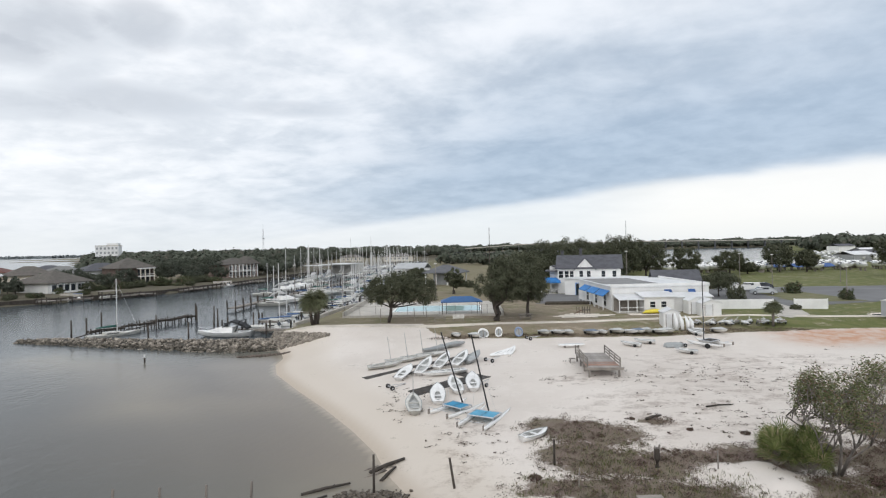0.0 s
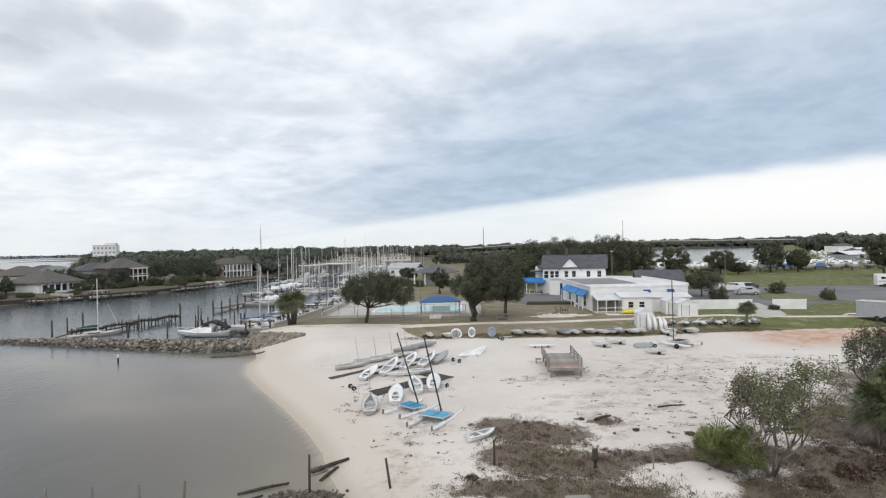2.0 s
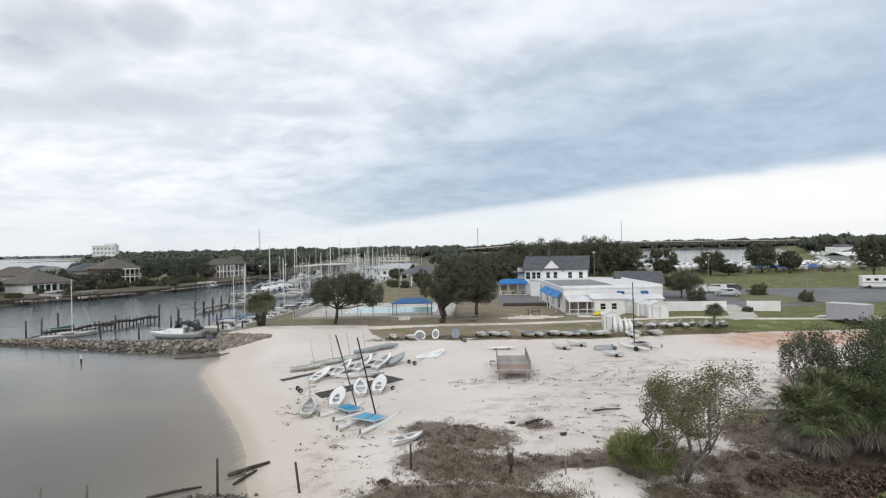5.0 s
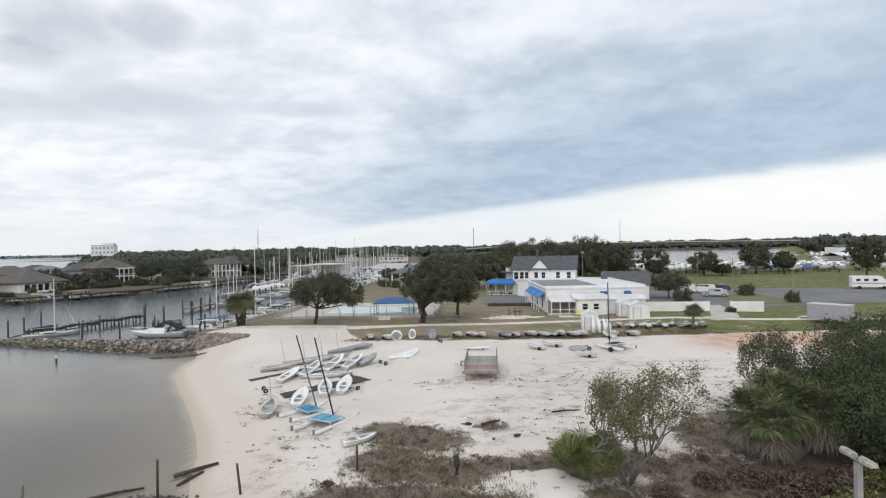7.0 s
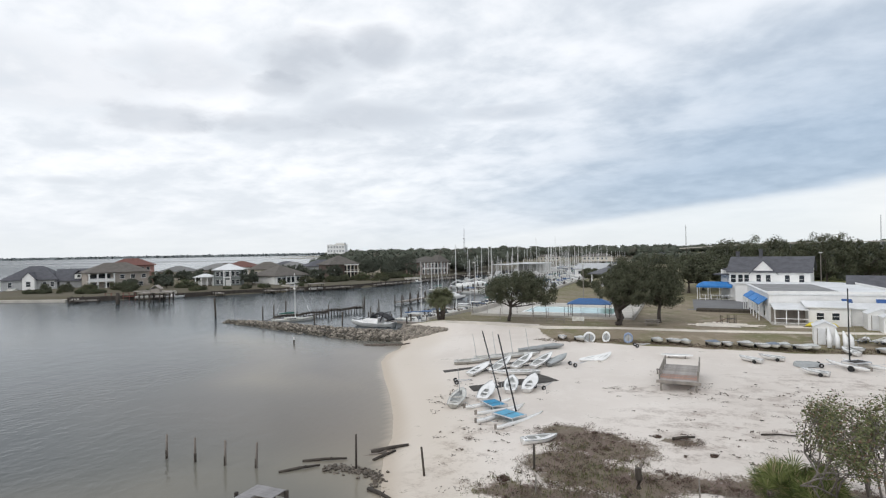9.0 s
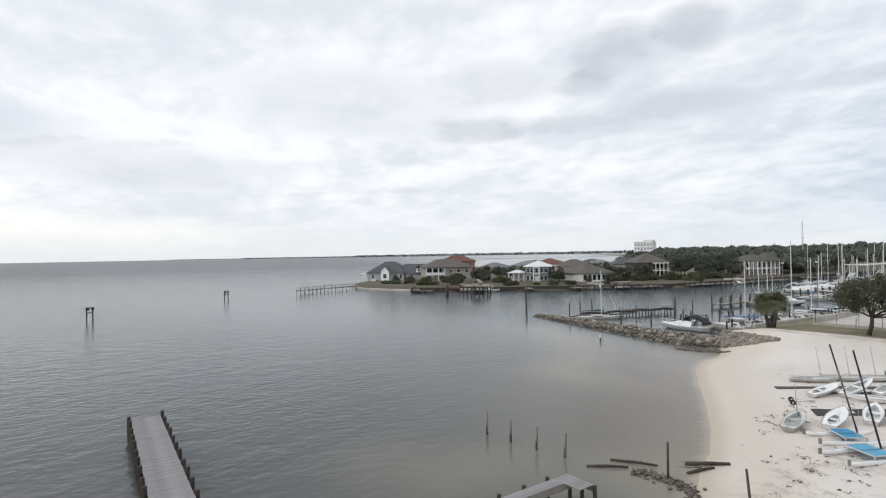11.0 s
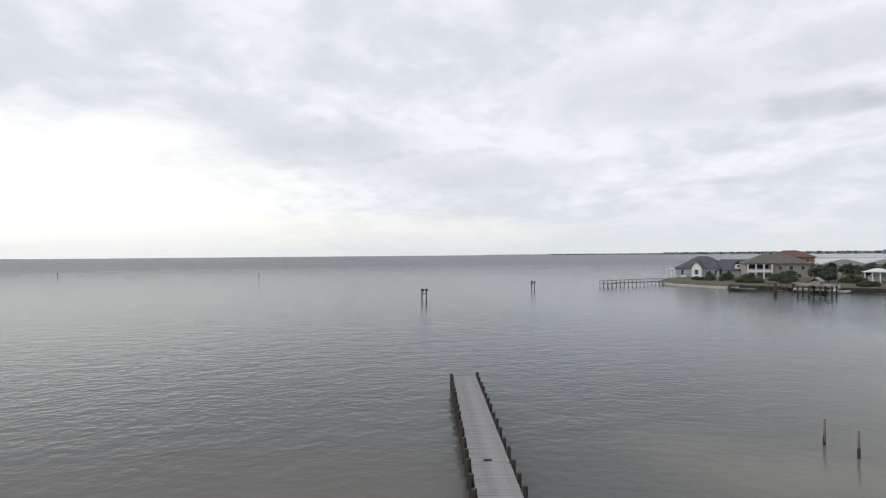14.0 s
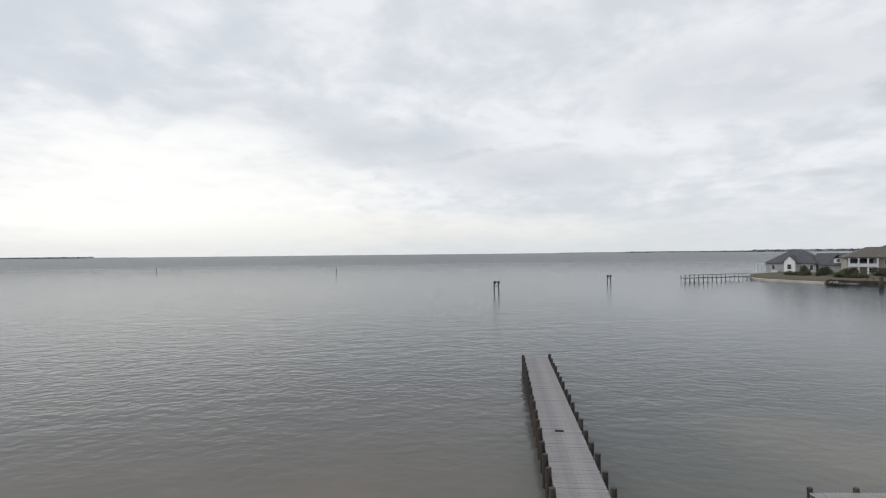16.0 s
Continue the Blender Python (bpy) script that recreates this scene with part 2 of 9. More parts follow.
ROCK = mat("jetty_rock", (0.36, 0.32, 0.27), 0.9, col2=(0.11, 0.095, 0.078), scale=1.2, fine=7, bump=0.6, spread=0.1, pieces=0.5)
LOW_ROCK = mat("dark_low_rock", (0.13, 0.115, 0.09), 0.75, col2=(0.06, 0.052, 0.04), scale=1.5, fine=7, bump=0.6, spread=0.1, pieces=0.5)
BARK = mat("grey_bark", (0.21, 0.185, 0.165), 0.9, vary=0.5, scale=4, fine=22, bump=0.5, stretch=(1, 1, 0.25))
BARK_DARK = mat("oak_bark", (0.085, 0.07, 0.06), 0.9, vary=0.5, scale=3, fine=16, bump=0.5, stretch=(1, 1, 0.25))
POOL = mat("pool_water", (0.40, 0.59, 0.56), 0.08, vary=0.15, scale=0.4, fine=3, bump=0.05)
OAK_LEAF = leaf_mat("oak_leaves", (0.062, 0.069, 0.044), (0.108, 0.116, 0.073), (0.12, 0.108, 0.078), 0.08, 0.9)
TREE_LEAF = leaf_mat("bay_leaves", (0.065, 0.08, 0.035), (0.22, 0.235, 0.115), (0.20, 0.135, 0.095), 0.2, 0.8)
BRUSH_LEAF = leaf_mat("brush_leaves", (0.045, 0.058, 0.032), (0.12, 0.14, 0.075), (0.15, 0.10, 0.07), 0.14, 0.85)
THICKET_LEAF = leaf_mat("thicket_leaves", (0.042, 0.056, 0.03), (0.088, 0.108, 0.055), (0.11, 0.09, 0.06), 0.06, 0.9)
PALM_LEAF = leaf_mat("palm_leaves", (0.045, 0.065, 0.03), (0.15, 0.18, 0.085), (0.30, 0.25, 0.16), 0.12)
DRY_LEAF = leaf_mat("dry_fronds", (0.085, 0.065, 0.055), (0.24, 0.205, 0.17))
WOODS_LEAF = leaf_mat("far_woods", (0.072, 0.083, 0.064), (0.10, 0.112, 0.085), (0.112, 0.108, 0.088), 0.12, 0.95)
WEED = leaf_mat("dry_weeds", (0.085, 0.062, 0.05), (0.25, 0.19, 0.155), (0.11, 0.12, 0.055), 0.2, 0.8)
DRYBUSH = leaf_mat("dry_shrub", (0.065, 0.042, 0.035), (0.19, 0.13, 0.108), (0.08, 0.09, 0.04), 0.15, 0.8)
YELLOW_BRUSH = leaf_mat("yellowish_brush", (0.075, 0.085, 0.028), (0.22, 0.215, 0.09))
GRASS_LEAF = leaf_mat("grass_blades", (0.07, 0.082, 0.03), (0.19, 0.19, 0.085), (0.26, 0.22, 0.14), 0.25, 0.8)


# ---- mesh building ----
class M:
    """Collects verts and faces of one part."""

    def __init__(self):
        self.v, self.f = [], []

    def add(self, v, f):
        k = len(self.v)
        self.v += [tuple(p) for p in v]
        self.f += [tuple(i + k for i in q) for q in f]
        return self

    def box(self, c, s, rz=0.0, bev=0.0, m=None):
        """A box with centre c and full sizes s, turned about z; bev chamfers its upright edges and top."""
        x, y, z = (a / 2 for a in s)
        if bev:
            b = min(bev, x * 0.9, y * 0.9, z * 0.9)
            ring = [(-x + b, -y), (x - b, -y), (x, -y + b), (x, y - b), (x - b, y), (-x + b, y), (-x, y - b), (-x, -y + b)]
            inn = [(px * (1 - b / x), py * (1 - b / y)) for px, py in ring]
            v = [(*p, -z) for p in ring] + [(*p, z - b) for p in ring] + [(*p, z) for p in inn]
            f = [tuple(range(7, -1, -1)), tuple(range(16, 24))]
            for k in (0, 8):
                f += [(k + i, k + (i + 1) % 8, k + 8 + (i + 1) % 8, k + 8 + i) for i in range(8)]
        else:
            v = [(sx * x, sy * y, sz * z) for sz in (-1, 1) for sx, sy in ((-1, -1), (1, -1), (1, 1), (-1, 1))]
            f = [(3, 2, 1, 0), (4, 5, 6, 7), (0, 1, 5, 4), (1, 2, 6, 5), (2, 3, 7, 6), (3, 0, 4, 7)]
        t = Matrix.Translation(c) @ (m or pose(0, 0, 0, 0, 0, rz))
        return self.add([t @ Vector(p) for p in v], f)

    def beam(self, p, q, w, h):
        """A squared bar from p to q."""
        p, q = Vector(p), Vector(q)
        d = q - p
        t = d.to_track_quat("Y", "Z").to_matrix().to_4x4()
        return self.box((p + q) / 2, (w, d.length, h), m=t)

    def tube(self, pts, radii, n=7):
        """A round bar along pts with a radius at each."""
        pts = [Vector(p) for p in pts]
        rings = []
        for i, p in enumerate(pts):
            d = (pts[min(i + 1, len(pts) - 1)] - pts[max(i - 1, 0)])
            q = d.to_track_quat("Z", "Y").to_matrix()
            r = radii[i] if isinstance(radii, (list, tuple)) else radii
            rings.append([p + q @ Vector((r * math.cos(2 * math.pi * k / n), r * math.sin(2 * math.pi * k / n), 0)) for k in range(n)])
        return self.loft(rings)

    def loft(self, rings, closed=True, caps=True):
        n = len(rings[0])
        v = [p for r in rings for p in r]
        f = []
        for i in range(len(rings) - 1):
            for k in range(n if closed else n - 1):
                a, b = i * n + k, i * n + (k + 1) % n
                f.append((a, b, b + n, a + n))
        if caps and closed:
            f += [tuple(range(n - 1, -1, -1)), tuple(range(len(v) - n, len(v)))]
        return self.add(v, f)

    def hip(self, x0, x1, y0, y1, z, h, over=0.5, th=0.18):
        """A hip roof over a rectangle, with eaves."""
        x0, x1, y0, y1 = x0 - over, x1 + over, y0 - over, y1 + over
        lx, ly = x1 - x0, y1 - y0
        if lx >= ly:
            r = ((x0 + ly / 2, (y0 + y1) / 2), (x1 - ly / 2, (y0 + y1) / 2))
            f = [(4, 5, 9, 8), (5, 6, 9), (6, 7, 8, 9), (7, 4, 8)]
        else:
            r = (((x0 + x1) / 2, y0 + lx / 2), ((x0 + x1) / 2, y1 - lx / 2))
            f = [(4, 5, 8), (5, 6, 9, 8), (6, 7, 9), (7, 4, 8, 9)]
        c = ((x0, y0), (x1, y0), (x1, y1), (x0, y1))
        v = [(*p, z) for p in c] + [(*p, z + th) for p in c] + [(*p, z + th + h) for p in r]
        return self.add(v, [(3, 2, 1, 0)] + [(i, (i + 1) % 4, 4 + (i + 1) % 4, 4 + i) for i in range(4)] + f)

    def gable(self, x0, x1, y0, y1, z, h, over=0.35, th=0.16, along="x"):
        """A gable roof, two thick slopes meeting at a ridge."""
        if along == "x":
            a0, a1, b0, b1 = x0 - over, x1 + over, y0, y1
        else:
            a0, a1, b0, b1 = y0 - over, y1 + over, x0, x1
        m, half = (b0 + b1) / 2, (b1 - b0) / 2
        drop = h / half * over
        prof = [(b0 - over, z - drop), (m, z + h), (b1 + over, z - drop), (b1 + over, z - drop + th), (m, z + h + th * 1.2), (b0 - over, z - drop + th)]
        rings = [[((a, b, c) if along == "x" else (b, a, c)) for b, c in prof] for a in (a0, a1)]
        v = rings[0] + rings[1]
        f = [(0, 1, 7, 6), (1, 2, 8, 7), (2, 3, 9, 8), (3, 4, 10, 9), (4, 5, 11, 10), (5, 0, 6, 11), (0, 5, 4, 1), (1, 4, 3, 2), (6, 7, 10, 11), (7, 8, 9, 10)]
        return self.add(v, f)

    def mesh(self, name, material, smooth=False):
        me = bpy.data.meshes.new(name)
        me.from_pydata(self.v, [], self.f)
        me.materials.append(material)
        if smooth:
            me.shade_smooth()
        return me


def part(name, m, material, parent=None, label="", smooth=False):
    """Links a mesh as one part under a thing or a part."""
    ob = new(name, m.mesh(name, material, smooth))
    ob.parent = parent
    return tagged(ob, label)


# some groups of things are laid out on axes turned a little against the main plan
PLAIN = Matrix.Identity(4)
TURNED = Matrix.Translation((6, 0, 0)) @ Matrix.Rotation(radians(-0.733), 4, "Z") @ Matrix.Translation((-6, 0, 0))
SITE = PLAIN


def thing(name, x, y, z, rz=0.0, label="", category="", group="", kind=""):
    ob = new(name)
    ob.empty_display_size = 0.2
    ob.matrix_basis = SITE @ pose(x, y, z, 0, 0, rz)
    return tagged(ob, label, category, group, kind)


def quick(name, verts, faces, material, smooth=False):
    """An object from arrays of verts and quads."""
    me = bpy.data.meshes.new(name)
    verts, faces = np.asarray(verts, dtype=np.float32), np.asarray(faces, dtype=np.int32)
    k = faces.shape[1]
    me.vertices.add(len(verts)), me.loops.add(faces.size), me.polygons.add(len(faces))
    me.vertices.foreach_set("co", verts.ravel())
    me.loops.foreach_set("vertex_index", faces.ravel())
    me.polygons.foreach_set("loop_start", np.arange(0, faces.size, k, dtype=np.int32))
    me.update(calc_edges=True)
    me.materials.append(material)
    if smooth:
        me.shade_smooth()
    return new(name, me)


def leaves(centres, spread, count, size, rng, flat=0.5, aspect=0.6, outward=0.0):
    """Verts and quads of small leaf faces scattered round each centre. spread, (n, 3) or a number, is their reach."""
    c = np.repeat(np.asarray(centres, dtype=float), count, axis=0)
    s = np.repeat(np.broadcast_to(np.asarray(spread, dtype=float).reshape(-1, 1) if np.ndim(spread) < 2 else spread, (len(centres), 3)), count, axis=0)
    d = rng.normal(size=c.shape)
    d /= np.linalg.norm(d, axis=1, keepdims=True)
    c = c + d * s * (rng.random((len(c), 1)) ** 0.5)
    u = rng.normal(size=c.shape)
    u[:, 2] *= flat
    if outward:                              # leaves that lie round their clump, like shingles
        nrm = d * outward + rng.normal(size=c.shape) * 0.5
        nrm[:, 2] += 0.35
        u = np.cross(nrm, rng.normal(size=c.shape))
    u /= np.linalg.norm(u, axis=1, keepdims=True)
    w = np.cross(u, nrm if outward else rng.normal(size=c.shape))
    w /= np.linalg.norm(w, axis=1, keepdims=True) + 1e-9
    k = size * (0.6 + 0.8 * rng.random((len(c), 1)))
    u, w = u * k, w * k * aspect
    v = np.stack([c - u, c - w * 0.9, c + u, c + w], axis=1).reshape(-1, 3)
    return v, np.arange(len(v)).reshape(-1, 4)


# ---- ground and water ----
SHORE = [(-3, -400), (-1, 0), (0.9, 16), (0.2, 24.4), (-1.6, 27.6), (-3.0, 30.4), (-4.0, 33.4), (-6.2, 37.6), (-9.6, 43.2), (-13.6, 49.2), (-17.6, 55.6), (-19.2, 60), (-19.6, 64), (-21.0, 67.6),
         (-24.2, 72.5), (-22.0, 85.7), (-20.3, 102), (-18, 112), (-17, 132), (-18, 160), (-18, 210), (-20, 270), (-25, 400), (-30, 520)]
LAND_EAST = SHORE + [(30, 470), (55, 300), (62, 243), (120, 240), (160, 252), (372, 640), (610, 1085), (4990, 1300), (4990, -400)]
LAND_WEST = [(-192, 104), (-171, 95), (-163, 94.5), (-143, 101), (-124, 119), (-113, 136), (-103, 148), (-90, 167), (-83, 210), (-78, 262), (-74, 330), (-60, 430),
             (-30, 520), (0, 640), (120, 900), (300, 1010), (520, 1060), (1100, 1150), (4990, 1400), (4990, 4990), (-3000, 4990), (-1500, 2150), (-700, 1000), (-476, 680), (-350, 505),
             (-232, 345), (-205, 290), (-194, 250), (-194, 215), (-204, 180), (-212, 150), (-208, 122)]


def reach(poly, x, y):
    """The distance to a polygon's edge, positive inside it."""
    best = np.full(x.shape, 1e9)
    inside = np.zeros(x.shape, bool)
    for (ax, ay), (bx, by) in zip(poly, poly[1:] + poly[:1]):
        dx, dy = bx - ax, by - ay
        t = np.clip(((x - ax) * dx + (y - ay) * dy) / (dx * dx + dy * dy), 0, 1)
        best = np.minimum(best, np.hypot(x - ax - t * dx, y - ay - t * dy))
        if ay != by:
            inside ^= ((ay > y) != (by > y)) & (x < (bx - ax) * (y - ay) / (by - ay) + ax)
    return np.where(inside, best, -best)


def step(a, b, v):
    t = np.clip((v - a) / (b - a), 0, 1)
    return t * t * (3 - 2 * t)


def ripple(x, y, s, seed):
    """Cheap smooth waves for uneven ground."""
    r = np.random.default_rng(seed)
    z = np.zeros_like(x)
    for k in range(7):
        a, f, p = r.random() * 6.28, (0.6 + r.random()) / s, r.random() * 6.28
        z += np.sin((x * np.cos(a) + y * np.sin(a)) * f * 6.28 + p)
    return z / 7


MOUNDS = [(17.0, 26.5, 1.7, 0.6), (15.2, 29.0, 1.0, 0.3), (16.9, 28.9, 1.1, 0.35), (20.5, 24.0, 1.8, 0.4)]


def height(x, y):
    x, y = np.asarray(x, float), np.asarray(y, float)
    e, w = reach(LAND_EAST, x, y), reach(LAND_WEST, x, y)
    wall = step(68, 73, y)                       # bulkheads rise at once, the beach slowly
    z = np.interp(e, [-40, -12, 0, 3, 10, 25], [-2.5, -1.0, 0, 0.42, 0.85, 1.3])
    z = np.where(e > 0, z * np.interp(y, [25, 29.5, 33, 38], [0.45, 0.5, 0.82, 1.0]), z)     # the weedy hollow lies lower
    hard = np.interp(e, [-3, 0, 0.4], [-2.0, -0.4, 1.7])
    z = z * (1 - wall) + hard * wall
    z = z + step(56, 75, y) * step(0, 6, e) * np.interp(wall, [0, 1], [0.9, 0.75])
    z = np.maximum(z, np.interp(w, [-3, 0, 0.5, 6, 40], [-2.4, -0.4, 1.1, 1.6, 2.2]))
    for mx, my, r, h in MOUNDS:
        z += h * np.exp(-((x - mx) ** 2 + (y - my) ** 2) / r ** 2)
    near = step(0, 6, e) * (1 - step(66, 76, y))
    z += near * (0.07 * ripple(x, y, 6, 1) + 0.035 * ripple(x, y, 1.7, 2)) + near * (1 - step(29, 37, y)) * step(4, 12, x) * 0.15 * ripple(x, y, 3, 3)
    return z


def gz(x, y):
    return float(height(np.array([x]), np.array([y]))[0])


def axis(parts):
    out = []
    for a, b, s in parts:
        out.append(np.arange(a, b, s))
    out.append(np.array([parts[-1][1]]))
    return np.concatenate(out)


def grid(xs, ys):
    x, y = np.meshgrid(xs, ys)
    i = np.arange(len(ys) - 1)[:, None] * len(xs) + np.arange(len(xs) - 1)[None]
    f = np.stack([i, i + 1, i + 1 + len(xs), i + len(xs)], -1).reshape(-1, 4)
    return x.ravel(), y.ravel(), f


def float_attr(ob, name, values):
    a = ob.data.attributes.new(name, "FLOAT", "POINT")
    a.data.foreach_set("value", np.asarray(values, dtype=np.float32))


def blob(x, y, spots):
    w = np.zeros_like(x)
    for cx, cy, rx, ry in spots:
        w = np.maximum(w, 1 - ((x - cx) / rx) ** 2 - ((y - cy) / ry) ** 2)
    return np.clip(w, 0, 1)


VEG = [(25, 30.2, 3.4, 2.0), (28.5, 28.2, 4, 2.4), (7.8, 35.4, 3.3, 2.3), (9.8, 34.0, 3.6, 2.4), (8.2, 31.4, 3.2, 2.6), (11, 30, 5, 2.2), (6.6, 27.6, 3.6, 1.4), (10, 26.2, 5, 3), (16, 30.8, 5, 1.5), (21, 30.8, 4, 1.9), (22, 25, 5, 4), (26, 27, 7, 5),
       (27, 34, 3, 3), (13, 22.5, 8, 3.5), (13.2, 26.0, 2.4, 2.2), (17.6, 29.6, 2.2, 1.6), (18.6, 25.8, 2.2, 2.0), (33, 33, 8, 9), (40, 42, 8, 9), (14, 36, 1.5, 0.7)]
DRIFT = [(30, 47, 16, 6), (20, 40, 12, 4), (28, 54, 12, 3), (14.5, 35.8, 6, 3.4), (24, 34.5, 6, 4), (2, 32, 3, 8), (12, 47, 4, 2)]
GRASS_EDGE = [(-26, 71), (-22, 74.3), (-10, 74.6), (-4, 74.0), (-2.4, 69.5), (0, 66.4), (7, 65.2), (24, 65.2), (34, 66.4), (44, 67.5), (60, 68), (90, 66), (300, 60)]


def make_ground():
    xs = axis([(-4990, -700, 330), (-700, -230, 22), (-230, -60, 4), (-60, -24, 2), (-24, 50, 0.5), (50, 75, 1.2), (75, 180, 6), (180, 700, 40), (700, 4990, 330)])
    ys = axis([(-4990, -300, 330), (-300, -20, 20), (-20, 20, 2), (20, 80, 0.5), (80, 120, 2), (120, 350, 5), (350, 1200, 40), (1200, 4990, 330)])
    x, y, f = grid(xs, ys)
    z = height(x, y)
    ob = quick("ground", np.stack([x, y, z], 1), f, GROUND, smooth=True)
    e = reach(LAND_EAST, x, y)
    gy = np.interp(x, [p[0] for p in GRASS_EDGE], [p[1] for p in GRASS_EDGE])
    grass = np.clip((y - gy) / 1.2 + 0.5, 0, 1)
    grass = np.maximum(grass, step(1, 8, reach(LAND_WEST, x, y)))
    grass = np.maximum(grass, step(75, 85, x))
    float_attr(ob, "grass", grass)
    float_attr(ob, "lush", np.clip(step(30, 42, x) + step(96, 110, y) * step(14, 34, x) + 0.25 * step(100, 120, y) + 0.3 * step(-8, -16, x), 0, 1) * np.where(reach(LAND_WEST, x, y) > -5, 0.35, 1))
    float_attr(ob, "veg", blob(x, y, VEG) * (1 - 0.75 * np.sqrt(blob(x, y, [(mx, my, r * 0.9, r * 0.9) for mx, my, r, h in MOUNDS[:3]]))))
    float_attr(ob, "drift", np.sqrt(blob(x, y, DRIFT)))
    float_attr(ob, "bank", 0.9 * np.exp(-np.maximum(np.abs(reach(LAND_WEST, x, y)) - 14, 0) / 40.0))
    float_attr(ob, "clay", step(34, 42, x) * (1 - step(66, 69, y)) * step(57, 63, y))
    float_attr(ob, "wet", (1 - 0.5 * step(0.2, 1.5, e)) * (1 - step(2.8, 7.5, e + 0.9 * ripple(x, y, 9, 31))))
    float_attr(ob, "smooth", 1 - step(3.0, 8.0, e))
    return tagged(ob, "pale sand beach with weeds, grass and lawns behind", "ground", kind="structure")


def ground_mat():
    m = bpy.data.materials.new("sand_and_grass")
    m.use_nodes = True
    n, l = m.node_tree.nodes, m.node_tree.links
    b = n["Principled BSDF"]
    tc = n.new("ShaderNodeTexCoord")

    def tex(scale, detail=5, rough=0.55, stretch=(1, 1, 1)):
        mp, t = n.new("ShaderNodeMapping"), n.new("ShaderNodeTexNoise")
        mp.inputs["Scale"].default_value = stretch
        l.new(tc.outputs["Object"], mp.inputs[0]), l.new(mp.outputs[0], t.inputs["Vector"])
        t.inputs["Scale"].default_value, t.inputs["Detail"].default_value, t.inputs["Roughness"].default_value = scale, detail, rough
        return t.outputs[0]

    def attr(name):
        a = n.new("ShaderNodeAttribute")
        a.attribute_name = name
        return a.outputs["Fac"]

    def rng(v, a, b_, lo=0.0, hi=1.0):
        r = n.new("ShaderNodeMapRange")
        l.new(v, r.inputs[0])
        for i, q in enumerate((a, b_, lo, hi)):
            r.inputs[i + 1].default_value = q
        return r.outputs[0]

    def mth(op, a, c):
        q = n.new("ShaderNodeMath")
        q.operation = op
        for i, v in enumerate((a, c)):
            if isinstance(v, (int, float)):
                q.inputs[i].default_value = v
            else:
                l.new(v, q.inputs[i])
        return q.outputs[0]

    def mix(fac, a, c):
        q = n.new("ShaderNodeMix")
        q.data_type = "RGBA"
        for i, v in ((0, fac), (6, a), (7, c)):
            if isinstance(v, (int, float)):
                q.inputs[i].default_value = v
            elif isinstance(v, tuple):
                q.inputs[i].default_value = (*v, 1)
            else:
                l.new(v, q.inputs[i])
        return q.outputs[2]

    broad, mid, fine, streak = tex(0.07), tex(0.6), tex(7, 6, 0.65), tex(0.5, 7, 0.7, (1, 1.5, 1))
    sand = mix(rng(broad, 0.35, 0.65), (0.70, 0.648, 0.598), (0.60, 0.548, 0.50))
    sand = mix(rng(mid, 0.5, 0.72, 0, 0.5), sand, (0.745, 0.70, 0.65))
    sand = mix(mth("MULTIPLY", attr("smooth"), 0.6), sand, (0.76, 0.705, 0.635))
    rough_sand = mth("SUBTRACT", 1.0, attr("smooth"))
    sand = mix(mth("MULTIPLY", rng(fine, 0.55, 0.75, 0, 0.3), rough_sand), sand, (0.44, 0.375, 0.325))
    sand = mix(mth("MULTIPLY", mth("MULTIPLY", rng(streak, 0.61, 0.70), rng(fine, 0.42, 0.55, 0, 0.45)), rough_sand), sand, (0.32, 0.255, 0.215))
    drift = mth("MULTIPLY", attr("drift"), mth("MULTIPLY", rng(tex(0.6, 8, 0.72, (1, 1.25, 1)), 0.49, 0.60), rng(fine, 0.36, 0.55, 0.1, 0.65)))
    sand = mix(drift, sand, (0.215, 0.165, 0.138))
    sand = mix(mth("MULTIPLY", attr("wet"), 0.85), sand, (0.46, 0.39, 0.315))
    clay = mth("MULTIPLY", attr("clay"), rng(mid, 0.25, 0.6))
    sand = mix(clay, sand, mix(fine, (0.56, 0.33, 0.22), (0.47, 0.28, 0.19)))
    brown = mix(fine, (0.21, 0.172, 0.125), (0.30, 0.25, 0.185))
    green = mix(rng(mid, 0.35, 0.65), (0.105, 0.125, 0.042), (0.16, 0.165, 0.065))
    lawn = mix(mth("MULTIPLY", attr("lush"), rng(broad, 0.2, 0.45)), brown, green)
    lawn = mix(rng(fine, 0.5, 0.8, 0, 0.5), lawn, (0.22, 0.19, 0.12))
    lawn = mix(rng(tex(0.22, 7, 0.7), 0.47, 0.62, 0, 0.65), lawn, green)
    lawn = mix(rng(tex(0.45, 7, 0.72), 0.54, 0.64, 0, 0.55), lawn, (0.42, 0.36, 0.29))
    lawn = mix(attr("bank"), lawn, mix(fine, (0.075, 0.07, 0.052), (0.14, 0.125, 0.095)))
    edge = rng(mth("ADD", attr("grass"), mth("MULTIPLY", mth("SUBTRACT", mid, 0.5), 1.3)), 0.4, 0.62)
    col = mix(edge, sand, lawn)
    litter = mix(rng(mid, 0.35, 0.65), mix(fine, (0.085, 0.058, 0.048), (0.20, 0.145, 0.122)), mix(fine, (0.095, 0.082, 0.05), (0.19, 0.16, 0.11)))
    v = mth("ADD", attr("veg"), mth("MULTIPLY", mth("SUBTRACT", mth("ADD", mid, mth("MULTIPLY", fine, 0.8)), 0.9), 1.5))
    col = mix(rng(v, 0.27, 0.55, 0, 0.92), col, litter)
    l.new(col, b.inputs["Base Color"])
